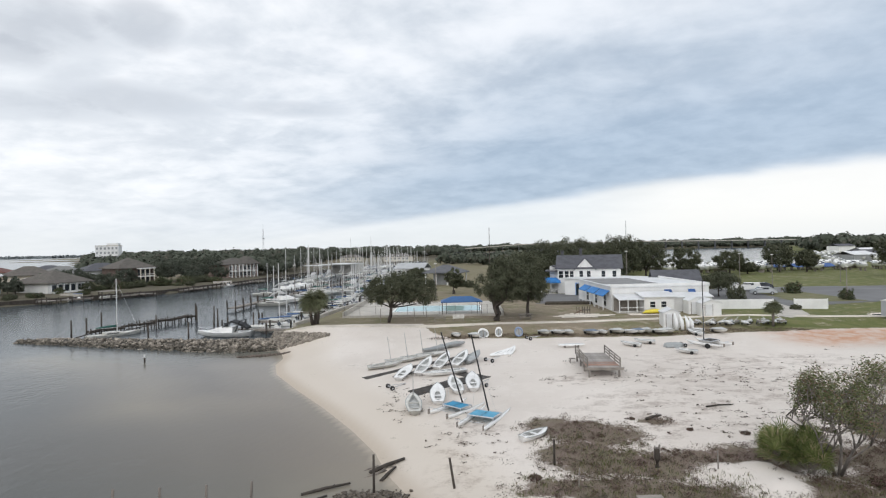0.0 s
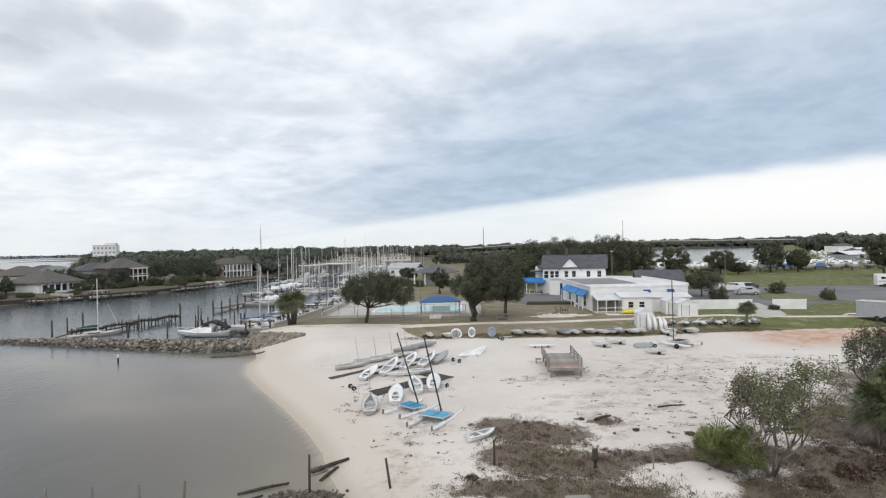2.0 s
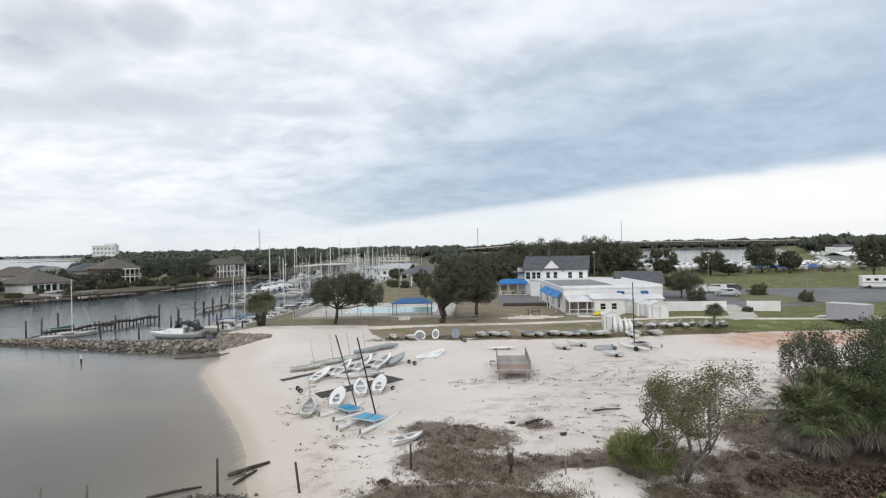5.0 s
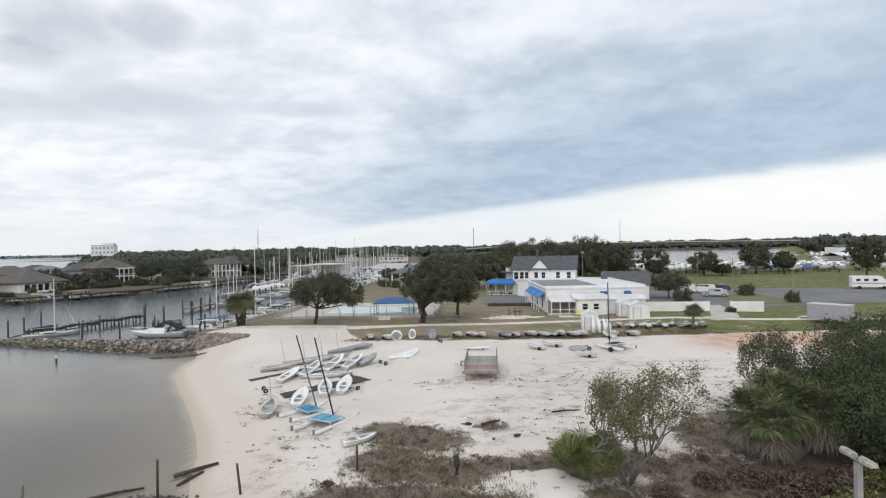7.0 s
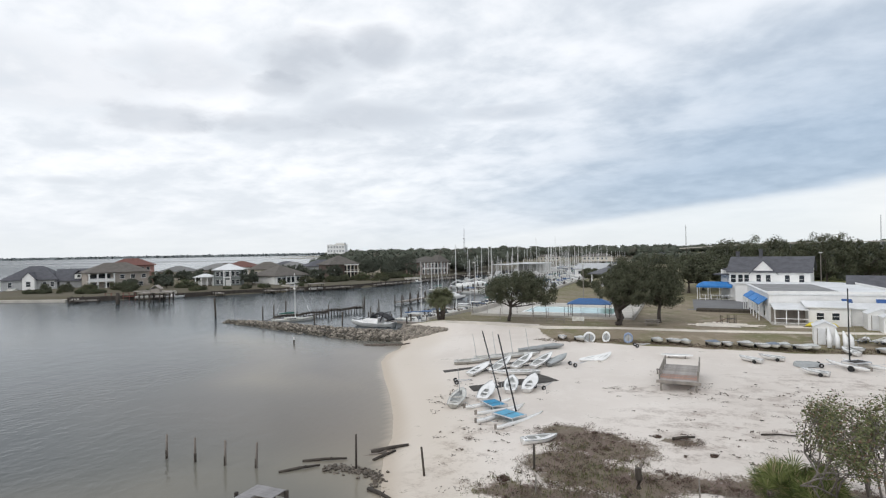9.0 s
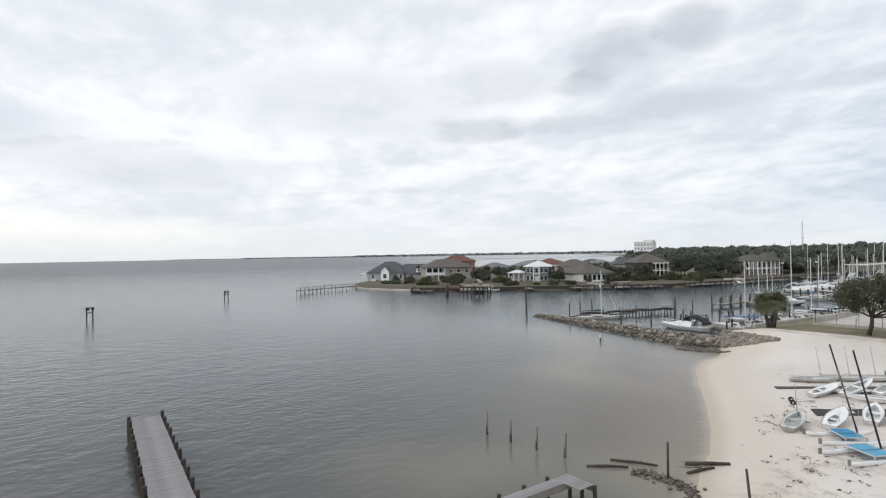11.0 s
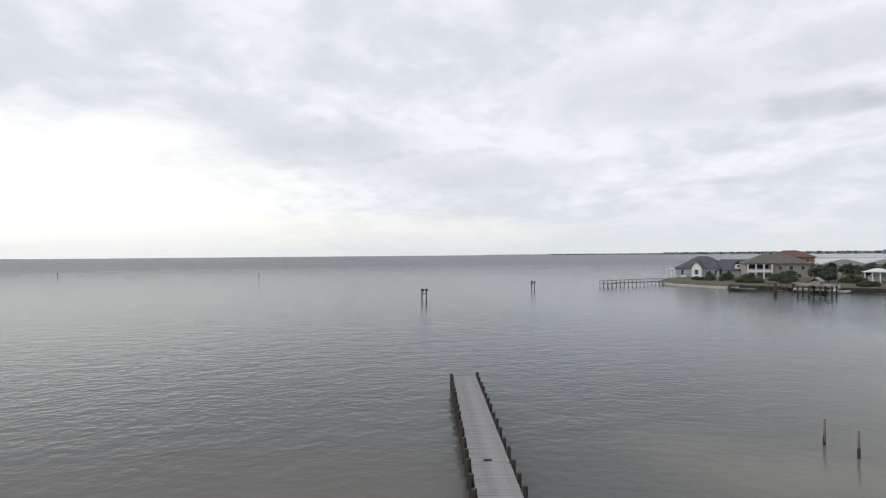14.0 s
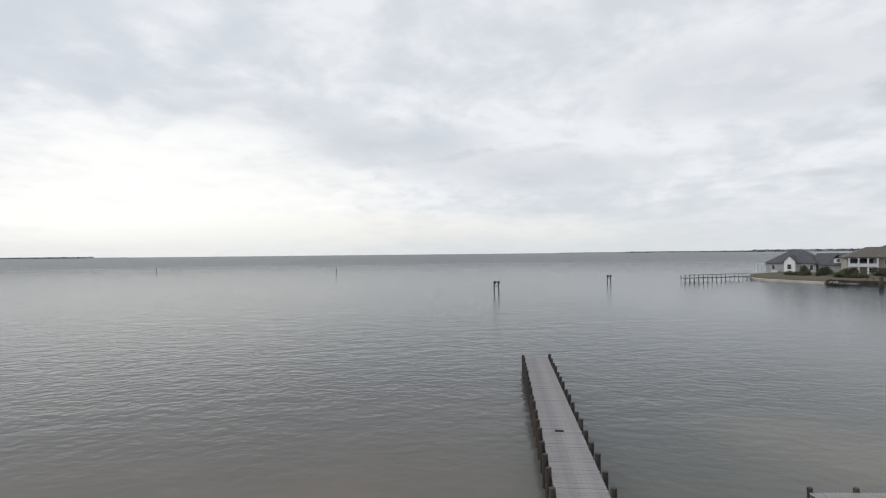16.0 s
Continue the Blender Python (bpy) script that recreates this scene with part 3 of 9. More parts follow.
    b.inputs["Roughness"].default_value = 0.95
    b.inputs["Specular IOR Level"].default_value = 0.15
    bp = n.new("ShaderNodeBump")
    bp.inputs["Strength"].default_value, bp.inputs["Distance"].default_value = 0.5, 0.08
    l.new(mth("ADD", mid, mth("MULTIPLY", fine, 0.5)), bp.inputs["Height"])
    l.new(bp.outputs[0], b.inputs["Normal"])
    return m


def water_mat():
    m = bpy.data.materials.new("murky_bay_water")
    m.use_nodes = True
    n, l = m.node_tree.nodes, m.node_tree.links
    b = n["Principled BSDF"]
    tc = n.new("ShaderNodeTexCoord")

    def tex(scale, detail, stretch=(1, 1, 1), turn=0):
        mp, t = n.new("ShaderNodeMapping"), n.new("ShaderNodeTexNoise")
        mp.vector_type = "TEXTURE"
        mp.inputs["Scale"].default_value, mp.inputs["Rotation"].default_value = stretch, (0, 0, radians(turn))
        l.new(tc.outputs["Object"], mp.inputs[0]), l.new(mp.outputs[0], t.inputs["Vector"])
        t.inputs["Scale"].default_value, t.inputs["Detail"].default_value = scale, detail
        return t.outputs[0]

    def mix(fac, a, c):
        q = n.new("ShaderNodeMix")
        q.data_type = "RGBA"
        for i, v in ((0, fac), (6, a), (7, c)):
            if isinstance(v, (int, float)):
                q.inputs[i].default_value = v
            elif isinstance(v, tuple):
                q.inputs[i].default_value = (*v, 1)
            else:
                l.new(v, q.inputs[i])
        return q.outputs[2]

    def rng(v, a, b_, lo=0.0, hi=1.0):
        r = n.new("ShaderNodeMapRange")
        l.new(v, r.inputs[0])
        for i, q in enumerate((a, b_, lo, hi)):
            r.inputs[i + 1].default_value = q
        return r.outputs[0]

    sh = n.new("ShaderNodeAttribute")
    sh.attribute_name = "shallow"
    broad, bars = tex(0.03, 3), tex(0.05, 3, (2.2, 1, 1), -40)
    deep = mix(rng(broad, 0.35, 0.65), (0.048, 0.063, 0.072), (0.064, 0.075, 0.081))
    bar = n.new("ShaderNodeMath")
    bar.operation = "MULTIPLY"
    l.new(sh.outputs["Fac"], bar.inputs[0]), l.new(rng(bars, 0.3, 0.6, 0.45, 1.1), bar.inputs[1])
    col = mix(bar.outputs[0], deep, (0.295, 0.263, 0.20))
    for name, tone in (("silt", (0.165, 0.130, 0.110)), ("rim", (0.40, 0.345, 0.275))):
        a = n.new("ShaderNodeAttribute")
        a.attribute_name = name
        col = mix(a.outputs["Fac"], col, tone)
    l.new(col, b.inputs["Base Color"])
    ro = n.new("ShaderNodeAttribute")
    ro.attribute_name = "ruffled"
    l.new(ro.outputs["Fac"], b.inputs["Roughness"])
    b.inputs["IOR"].default_value = 1.33
    b.inputs["Specular IOR Level"].default_value = 0.15
    # chop far out, calm water inshore
    wave, chop = tex(0.46, 3, (1, 1.6, 1), 10), tex(1.4, 3, (1, 1.3, 1), -16)
    add = n.new("ShaderNodeMath")
    add.operation = "MULTIPLY_ADD"
    l.new(chop, add.inputs[0])
    add.inputs[1].default_value = 0.75
    l.new(wave, add.inputs[2])
    ch = n.new("ShaderNodeAttribute")
    ch.attribute_name = "chop"
    bp = n.new("ShaderNodeBump")
    bp.inputs["Distance"].default_value = 0.5
    l.new(ch.outputs["Fac"], bp.inputs["Strength"])
    l.new(add.outputs[0], bp.inputs["Height"])
    l.new(bp.outputs[0], b.inputs["Normal"])
    return m


GROUND, WATER = ground_mat(), water_mat()
ground = make_ground()


def make_water():
    xs = axis([(-4990, -600, 330), (-600, -80, 20), (-80, -30, 1.5), (-30, 10, 0.5), (10, 400, 30), (400, 4990, 330)])
    ys = axis([(-4990, -300, 330), (-300, -30, 20), (-30, 10, 1.5), (10, 72, 0.5), (72, 100, 1.5), (100, 600, 20), (600, 4990, 330)])
    x, y, f = grid(xs, ys)
    ob = quick("water", np.stack([x, y, np.zeros_like(x)], 1), f, WATER)
    e = reach(LAND_EAST, x, y)
    bar = np.zeros_like(x)                   # sand bars under the water
    for line, wide, much in (([(-50, 66), (-38, 60), (-29, 53), (-25, 45), (-17, 45)], 4.5, 1.0), ([(-16, 17), (-12, 19), (-9, 25), (-6, 28)], 4.2, 0.42), ([(-24, 60), (-20, 54), (-15, 48)], 3.0, 1.0)):
        for (ax, ay), (bx, by) in zip(line, line[1:]):
            q = np.clip(((x - ax) * (bx - ax) + (y - ay) * (by - ay)) / ((bx - ax) ** 2 + (by - ay) ** 2), 0, 1)
            bar = np.maximum(bar, much * np.exp(-((x - ax - q * (bx - ax)) ** 2 + (y - ay - q * (by - ay)) ** 2) / wide ** 2))
    float_attr(ob, "shallow", 0.42 * bar + 0.7 * np.exp(np.minimum(e, 0) / 13.0) * (1 - step(66, 72, y)) * step(5, 22, y) + 0.45 * np.exp(np.minimum(e, 0) / 14.0) * (1 - step(5, 22, y)))
    float_attr(ob, "rim", np.maximum(0.9 * step(-0.7, -0.1, e + 0.25 * ripple(x, y, 5, 21)), 0.25 * np.exp(np.minimum(e, 0) / 2.5)) * (1 - step(62, 68, y)) * step(2, 12, y))
    float_attr(ob, "silt", 0.6 * np.exp(np.minimum(e, 0) / 24.0) * (1 - step(-6, 9, y + 0.12 * x)) + 0.45 * np.exp(np.minimum(e + 4, 0) / 16.0) * step(24, 34, y) * (1 - step(60, 68, y)))
    far = np.hypot(x - 14, y)
    calm = np.maximum(step(-225, -195, x), step(0.58, 0.85, y / np.maximum(-x, 1)))   # the river and the lee of the point
    float_attr(ob, "ruffled", 0.14 + 0.17 * step(40, 700, far) * (1 - step(130, 300, y) * calm))
    float_attr(ob, "chop", np.clip(0.05 + 0.17 * step(-2, -26, x) * (1 - step(8, 40, y)) + 0.5 * step(60, 400, far), 0.04, 0.8) * (1 - 0.85 * step(90, 170, y) * calm) + 0.05 * step(68, 74, y) * (1 - step(150, 220, y)) + 0.015)
    return tagged(ob, "calm murky grey-brown bay water, paler over shallow sand", "water", kind="structure")


water = make_water()


# ---- trees ----
def crown_points(ells, n, rng):
    """Clump centres, most of them near the skin of some ellipsoids (cx, cy, cz, rx, ry, rz)."""
    out = []
    tot = sum(e[3] * e[4] for e in ells)
    for cx, cy, cz, rx, ry, rz in ells:
        k = max(3, int(n * rx * ry / tot))
        d = rng.normal(size=(k, 3))
        d /= np.linalg.norm(d, axis=1, keepdims=True)
        d *= (0.45 + 0.55 * rng.random((k, 1)) ** 0.6) * (0.85 + 0.3 * rng.random((k, 1)))
        d[:, 2] = np.maximum(d[:, 2], -0.75)
        out.append(d * (rx, ry, rz) + (cx, cy, cz))
    return np.concatenate(out)


def tree(name, x, y, ells, trunk_r, fork, leaf, bark, seed, clumps=120, per=40, clump_r=0.55, size=0.12, limbs=9, lean=(0, 0), label="", stems=1, aspect=0.6, group="", spread=0.0):
    """A tree: tapered stem, limbs that fork towards the crown's clumps, and a crown of many small leaves."""
    rng = np.random.default_rng(seed)
    z = gz(x, y) - 0.05
    t = thing(name, x, y, z, 0, label, "tree", group)
    pts = crown_points(ells, clumps, rng)
    wood = M()
    for s in range(stems):
        off = Vector((rng.normal() * trunk_r * 1.6, rng.normal() * trunk_r * 1.6, 0)) * (stems > 1)
        top = Vector((lean[0], lean[1], fork)) + off * 1.8
        if spread:
            top += Vector((math.cos(2.1 * s + 0.4), math.sin(2.1 * s + 0.4) * 0.7, 0)) * spread
        mid = Vector((lean[0] * 0.35, lean[1] * 0.35, fork * 0.5)) + off + Vector((rng.normal() * 0.06, rng.normal() * 0.06, 0)) * fork * 0.5
        wood.tube([off, off * 1.05 + Vector((0, 0, 0.15 * fork)), mid, top], [trunk_r * 1.35, trunk_r, trunk_r * 0.85, trunk_r * 0.7], 8)
        for i in range(limbs):
            p = Vector(pts[rng.integers(len(pts))])
            if spread:
                p = Vector(ells[(i + s * limbs) % len(ells)][:3]) + Vector(rng.normal(size=3)) * 0.2
            m1 = top.lerp(p, 0.45) + Vector(rng.normal(size=3)) * 0.09 * (p - top).length
            wood.tube([top - Vector((0, 0, 0.1)), m1, p], [trunk_r * 0.5, trunk_r * 0.3, trunk_r * 0.08], 5)
            for _ in range(14 if spread else 3):
                c = Vector(pts[rng.integers(len(pts))])
                if spread and (c - p).length < 1.1:
                    wood.tube([m1.lerp(p, 0.6), p.lerp(c, 0.4), c], [trunk_r * 0.2, trunk_r * 0.12, trunk_r * 0.05], 4)
                elif (c - m1).length < (p - top).length * 0.9:
                    wood.tube([m1, m1.lerp(c, 0.5) + Vector(rng.normal(size=3)) * 0.08, c], [trunk_r * 0.2, trunk_r * 0.12, trunk_r * 0.04], 4)
    part("trunk", wood, bark, t, smooth=True)
    v, f = leaves(pts, clump_r, per, size, rng, aspect=aspect, outward=1.0)
    ob = quick("crown", v, f, leaf)
    ob.parent = t
    return t


def branchy_tree(name, x, y, stems, reach_, size, centre, radii, leaf, bark, seed, label, per=22, leaf_size=0.06, trunk_r=0.07, clump=0.2, levels=5, group=""):
    """A small many-stemmed tree whose limbs fork again and again inside an ellipsoid, with tufts of small leaves on the outer twigs."""
    rng = np.random.default_rng(seed)
    t = thing(name, x, y, gz(x, y) - 0.05, 0, label, "tree", group)
    c, rr = Vector(centre), Vector(radii)
    wood, tufts = M(), []

    def grow(p, d, length, r, level):
        q = p + d * length
        out = Vector(((q.x - c.x) / rr.x, (q.y - c.y) / rr.y, (q.z - c.z) / rr.z))
        if level > 1 and out.length > 1:
            d = (d + (c - q).normalized() * (out.length - 0.7) * 1.6).normalized()
            q = p + d * length * 0.8
        bend = p.lerp(q, 0.5) + Vector(rng.normal(size=3)) * 0.07 * length
        wood.tube([p, bend, q], [r, r * 0.85, r * 0.68], 6 if level < 2 else 4)
        if level >= levels - 2:
            tufts.append(q)
            if level >= levels - 1:
                tufts.append(bend)
                return
        for _ in range(3 if level < 3 else 2):
            side = Vector(rng.normal(size=3))
            side = (side - d * side.dot(d)).normalized()
            k = (d + side * (0.45 + 0.5 * rng.random()) + Vector((0, 0, 0.10))).normalized()
            grow(q if rng.random() < 0.6 else bend.lerp(q, 0.6), k, length * (0.62 + 0.25 * rng.random()), r * 0.62, level + 1)

    for i in range(stems):
        a = 6.283 * i / stems + rng.normal() * 0.3
        grow(Vector((math.cos(a) * 0.12, math.sin(a) * 0.12, 0)), Vector((math.cos(a) * reach_, math.sin(a) * reach_, 1)).normalized(), size * (0.85 + 0.3 * rng.random()), trunk_r * (0.8 + 0.4 * rng.random()), 0)
    part("trunk", wood, bark, t, smooth=True)
    v, f = leaves(np.array([tuple(p) for p in tufts]), clump, per, leaf_size, rng, aspect=0.5)
    ob = quick("crown", v, f, leaf)
    ob.parent = t
    return t


def fan(m, p, d, r, rng, droop=0.35, blades=26):
    """One fan-shaped palm leaf at p that points along d."""
    d = Vector(d).normalized()
    side = d.cross(Vector((0, 0, 1)))
    if side.length < 0.05:
        side = Vector((1, 0, 0))
    side.normalize()
    up = side.cross(d)
    for i in range(blades):
        a = radians(-105 + 210 * i / (blades - 1))
        q = (d * math.cos(a) + side * math.sin(a)) * r * (1 - 0.18 * abs(a) / 1.8) * (0.85 + 0.3 * rng.random())
        q = q + up * (0.12 * r * math.cos(a)) - Vector((0, 0, droop * r * (0.6 + 0.8 * rng.random())))
        w = q.cross(up).normalized() * r * 0.026
        h = q * 0.55 + Vector((0, 0, 0.10 * r))
        m.add([p, p + h - w, p + q, p + h + w], [(0, 1, 2, 3)])


def palm(name, x, y, stems, leaf_r, n, seed, label, skirt=0.0, leaf=None, bark=None, shape=(1, 1, 0.8), trunk_r=0.14, group="", low=-35, droop=0.55):
    """A fan palm or a clump of them. stems: (dx, dy, height) of each head."""
    rng = np.random.default_rng(seed)
    z = gz(x, y) - 0.05
    t = thing(name, x, y, z, 0, label, "palm", group)
    crown, dry, stalk = M(), M(), M()
    for dx, dy, h in stems:
        if h > 0.5:
            part("trunk", M().tube([(dx * 0.4, dy * 0.4, 0), (dx * 0.8, dy * 0.8, h * 0.5), (dx, dy, h)], [trunk_r * 1.3, trunk_r, trunk_r * 0.9], 8), bark or BARK, t, smooth=True)
        for i in range(n):
            a, e = rng.random() * 6.283, radians(low + (80 - low) * rng.random())
            d = Vector((math.cos(a) * math.cos(e) * shape[0], math.sin(a) * math.cos(e) * shape[1], math.sin(e) * shape[2]))
            p0 = Vector((dx, dy, h))
            p = p0 + d * leaf_r * (0.55 + 0.5 * rng.random())
            stalk.tube([p0, p], [0.02, 0.012], 3)
            fan(crown, p, d, leaf_r * (0.75 + 0.3 * rng.random()), rng, droop)
        for i in range(int(n * skirt)):
            a = rng.random() * 6.283
            d = Vector((math.cos(a) * 0.75, math.sin(a) * 0.75, -1))
            fan(dry, Vector((dx, dy, h)) + d * leaf_r * 0.65, d, leaf_r * 1.0, rng, 0.3, 14)
    tagged(part("stalk", stalk, GREY_WOOD, t), kind="stuff")
    tagged(part("fronds", crown, leaf or PALM_LEAF, t), kind="stuff")
    if dry.v:
        tagged(part("dry_fronds", dry, DRY_LEAF, t), "hanging dead brown fronds", kind="stuff")
    return t


# trees of the club's lawn
tree("oak_tree", -8.6, 76, [(1.0, 0.3, 4.8, 4.4, 4, 2.2), (4.4, 0.5, 4.1, 2.6, 3, 1.8), (-1.8, -0.4, 4.2, 1.9, 2.5, 1.6), (2.0, 0.2, 5.7, 2.4, 2.6, 1.3)], 0.26, 2.2, OAK_LEAF, BARK_DARK, 11, 300, 105, 0.62, 0.095, 9, (0.3, 0),
     "dark live oak with a low spreading crown")
tree("oak_tree", 7.0, 76, [(-0.9, 0.6, 4.9, 2.6, 3.4, 2.4), (1.2, 1.0, 5.2, 3.4, 3.6, 2.8), (0.6, 0.4, 7.0, 2.2, 2.8, 1.7)], 0.36, 2.0, OAK_LEAF, BARK_DARK, 12, 330, 105, 0.66, 0.095, 9, (0.5, 0.2),
     "broad dark live oak with a forked trunk", stems=2)
tree("oak_tree", 11.0, 80, [(-0.5, 1, 5.0, 3.6, 4, 3.0), (0.8, 1.2, 4.2, 2.6, 4, 2.2), (-2.6, 0.8, 6.4, 2.6, 3, 1.9), (0.0, 0.8, 7.3, 2.9, 3, 1.9)], 0.26, 2.8, OAK_LEAF, BARK_DARK, 13, 330, 105, 0.66, 0.095, 8, (0.2, 0.2),
     "dark live oak with a tall dense crown")
palm("palm_tree", -18.9, 75.6, [(-0.75, 0, 3.3), (0.7, 0.1, 3.5), (0.1, 0.3, 3.9)], 1.1, 62, 21, "bushy round-headed palm with several short trunks", leaf=leaf_mat("dull_palm", (0.08, 0.09, 0.05), (0.19, 0.20, 0.115)), bark=BARK_DARK, trunk_r=0.2, skirt=0.15, low=-60)
palm("palm_tree", 40.0, 69.3, [(0, 0, 2.5), (0.1, 0.1, 2.3)], 0.75, 46, 22, "small palm with a drooping head at the lawn's edge", leaf=leaf_mat("olive_palm", (0.07, 0.08, 0.04), (0.17, 0.18, 0.10)), shape=(1.1, 1.1, 0.7), low=-40)
tree("lawn_tree", 49.4, 104.5, [(0, 0, 3.0, 3.4, 3.2, 1.4)], 0.16, 1.8, OAK_LEAF, BARK_DARK, 14, 130, 80, 0.7, 0.12, 7, label="round-crowned dark tree beside the car park")


def bush(x, y, r, h, seed, label, leaf=OAK_LEAF, name="shrub"):
    rng = np.random.default_rng(seed)
    z = gz(x, y) - 0.1
    t = thing(name, x, y, z, 0, label, "shrub")
    v, f = leaves(crown_points([(0, 0, h * 0.45, r, r, h * 0.55)], 60, rng), r * 0.28, 46, min(0.16, r * 0.075), rng, outward=0.8)
    ob = quick("foliage", v, f, leaf)
    ob.parent = t
    st = M()
    for k in range(4):
        a = rng.random() * 6.28
        st.tube([(0, 0, 0), (math.cos(a) * r * 0.4, math.sin(a) * r * 0.4, h * 0.7)], [0.05, 0.02], 4)
    part("stem", st, BARK_DARK, t)
    return t


bush(49.6, 98.0, 1.6, 2.4, 31, "clipped dark round shrub beside the drive")
bush(65, 108, 1.7, 2.3, 32, "rounded reddish-green shrub on the lawn", BRUSH_LEAF)
bush(66, 94.5, 1.15, 2.0, 33, "low dark shrub round a post", BRUSH_LEAF)
for k, (x, y) in enumerate(((-9.5, 146), (-6.5, 143), (1.5, 142), (3.5, 139), (-11, 151))):
    bush(x, y, 1.3, 1.9, 600 + k, "dark garden shrub near the pavilion")
bush(50.5, 82.6, 0.8, 0.8, 34, "small dark shrub against a white wall")

# the oaks behind the clubhouse and the trees of the far lawn
for i, (x, y, h, w) in enumerate(((22, 150, 11, 7), (29, 148, 12, 7.5), (36, 150, 12.4, 7.5), (43, 147, 12.6, 6.5), (51, 150, 11.5, 5.5), (62, 152, 9.5, 4.2), (-0.2, 121, 5.6, 2.0),
                                  (15, 132, 8.5, 5), (18, 140, 9, 6), (-12, 172, 4, 3))):
    tree("oak_tree", x, y, [(0, 0, h * 0.62, w, w, h * 0.36), (w * 0.4, 0, h * 0.5, w * 0.7, w * 0.7, h * 0.3)], 0.3, h * 0.28, OAK_LEAF, BARK_DARK, 40 + i, 130, 80, w * 0.16, 0.18, 6,
         label="big dark live oak in a row of old trees", group="old oaks")
for i, (x, y, h, w) in enumerate(((84, 173, 7.6, 4.4), (103, 180, 9.2, 4.8), (111, 179, 7.0, 3.2), (116.6, 150.5, 11.2, 4.4), (90, 174, 3.5, 3.0))):
    tree("lawn_tree", x, y, [(0, 0, h * 0.6, w, w, h * 0.38)], 0.3, h * 0.3, OAK_LEAF, BARK_DARK, 70 + i, 170, 70, w * 0.17, 0.19, 6, label="spreading dark tree on the far lawn", group="far lawn trees")

# brush beside the camera's way
branchy_tree("bay_tree", 20.6, 28.2, 6, 0.66, 2.15, (1.9, 0, 3.8), (3.9, 2.9, 2.4), TREE_LEAF, BARK, 81, "open bushy tree with pale grey stems and small leaves", 17, 0.06, 0.07, 0.36)
palm("palmetto", 18.8, 28.6, [(0, 0, 0.4), (0.95, 0.3, 0.5), (-0.95, 0.2, 0.35), (0.3, -0.8, 0.25), (-0.3, 0.8, 0.5)], 1.0, 28, 82, "low bright-green palmetto clump on the sand", skirt=0.4, shape=(1, 1, 1.3), leaf=leaf_mat("bright_palmetto", (0.07, 0.10, 0.03), (0.23, 0.26, 0.10), (0.34, 0.29, 0.17), 0.14), low=30, droop=0.12)
palm("palmetto", 29.3, 31.0, [(0, 0, 2.5), (1.3, 0.3, 2.8), (-1.2, 0.3, 2.4), (2.4, -0.4, 2.5), (0.7, 1.2, 3.1), (3.1, 0.6, 2.7), (-0.6, -0.8, 2.2)], 1.1, 44, 83, "tall shaggy palmetto thicket with dead fronds below", skirt=0.9, trunk_r=0.2, shape=(1, 1, 1), droop=0.36)
branchy_tree("brush_tree", 31.4, 36.2, 4, 0.25, 2.2, (0, 0, 4.0), (1.7, 1.7, 3.0), BRUSH_LEAF, BARK, 84, "scrubby half-bare tree behind the palmettos", 11, 0.06, 0.08, 0.28)
for i, (x, y, h, w) in enumerate(((35.5, 36, 5.8, 3.3), (40, 39, 6.4, 3.8), (38.5, 33, 5.0, 3.4), (44.5, 44, 6.2, 3.8), (46, 36, 6.2, 4.2), (40, 28, 4.6, 3.4), (33.4, 29.2, 4.6, 2.2), (36.2, 26.0, 4.4, 2.6), (33.6, 23.2, 3.6, 2.0), (37.5, 30, 5.2, 2.8), (33.5, 32.6, 5.2, 2.2))):
    tree("brush_tree", x, y, [(0, 0, h * 0.62, w, w, h * 0.36), (w * 0.3, 0, h * 0.4, w * 0.9, w * 0.9, h * 0.3)], 0.11, h * 0.25, THICKET_LEAF, BARK_DARK, 85 + i, 300, 85, 0.55, 0.06, 9, label="dense dark-green coastal brush tree", stems=2, group="thicket")
tree("brush_tree", 27.2, 19.6, [(0, 0, 1.7, 2.0, 1.5, 0.7), (2.2, -0.4, 1.7, 1.6, 1.4, 0.8)], 0.05, 0.6, YELLOW_BRUSH, BARK, 95, 150, 26, 0.3, 0.05, 8, label="low yellow-green brush at the lamp's foot")


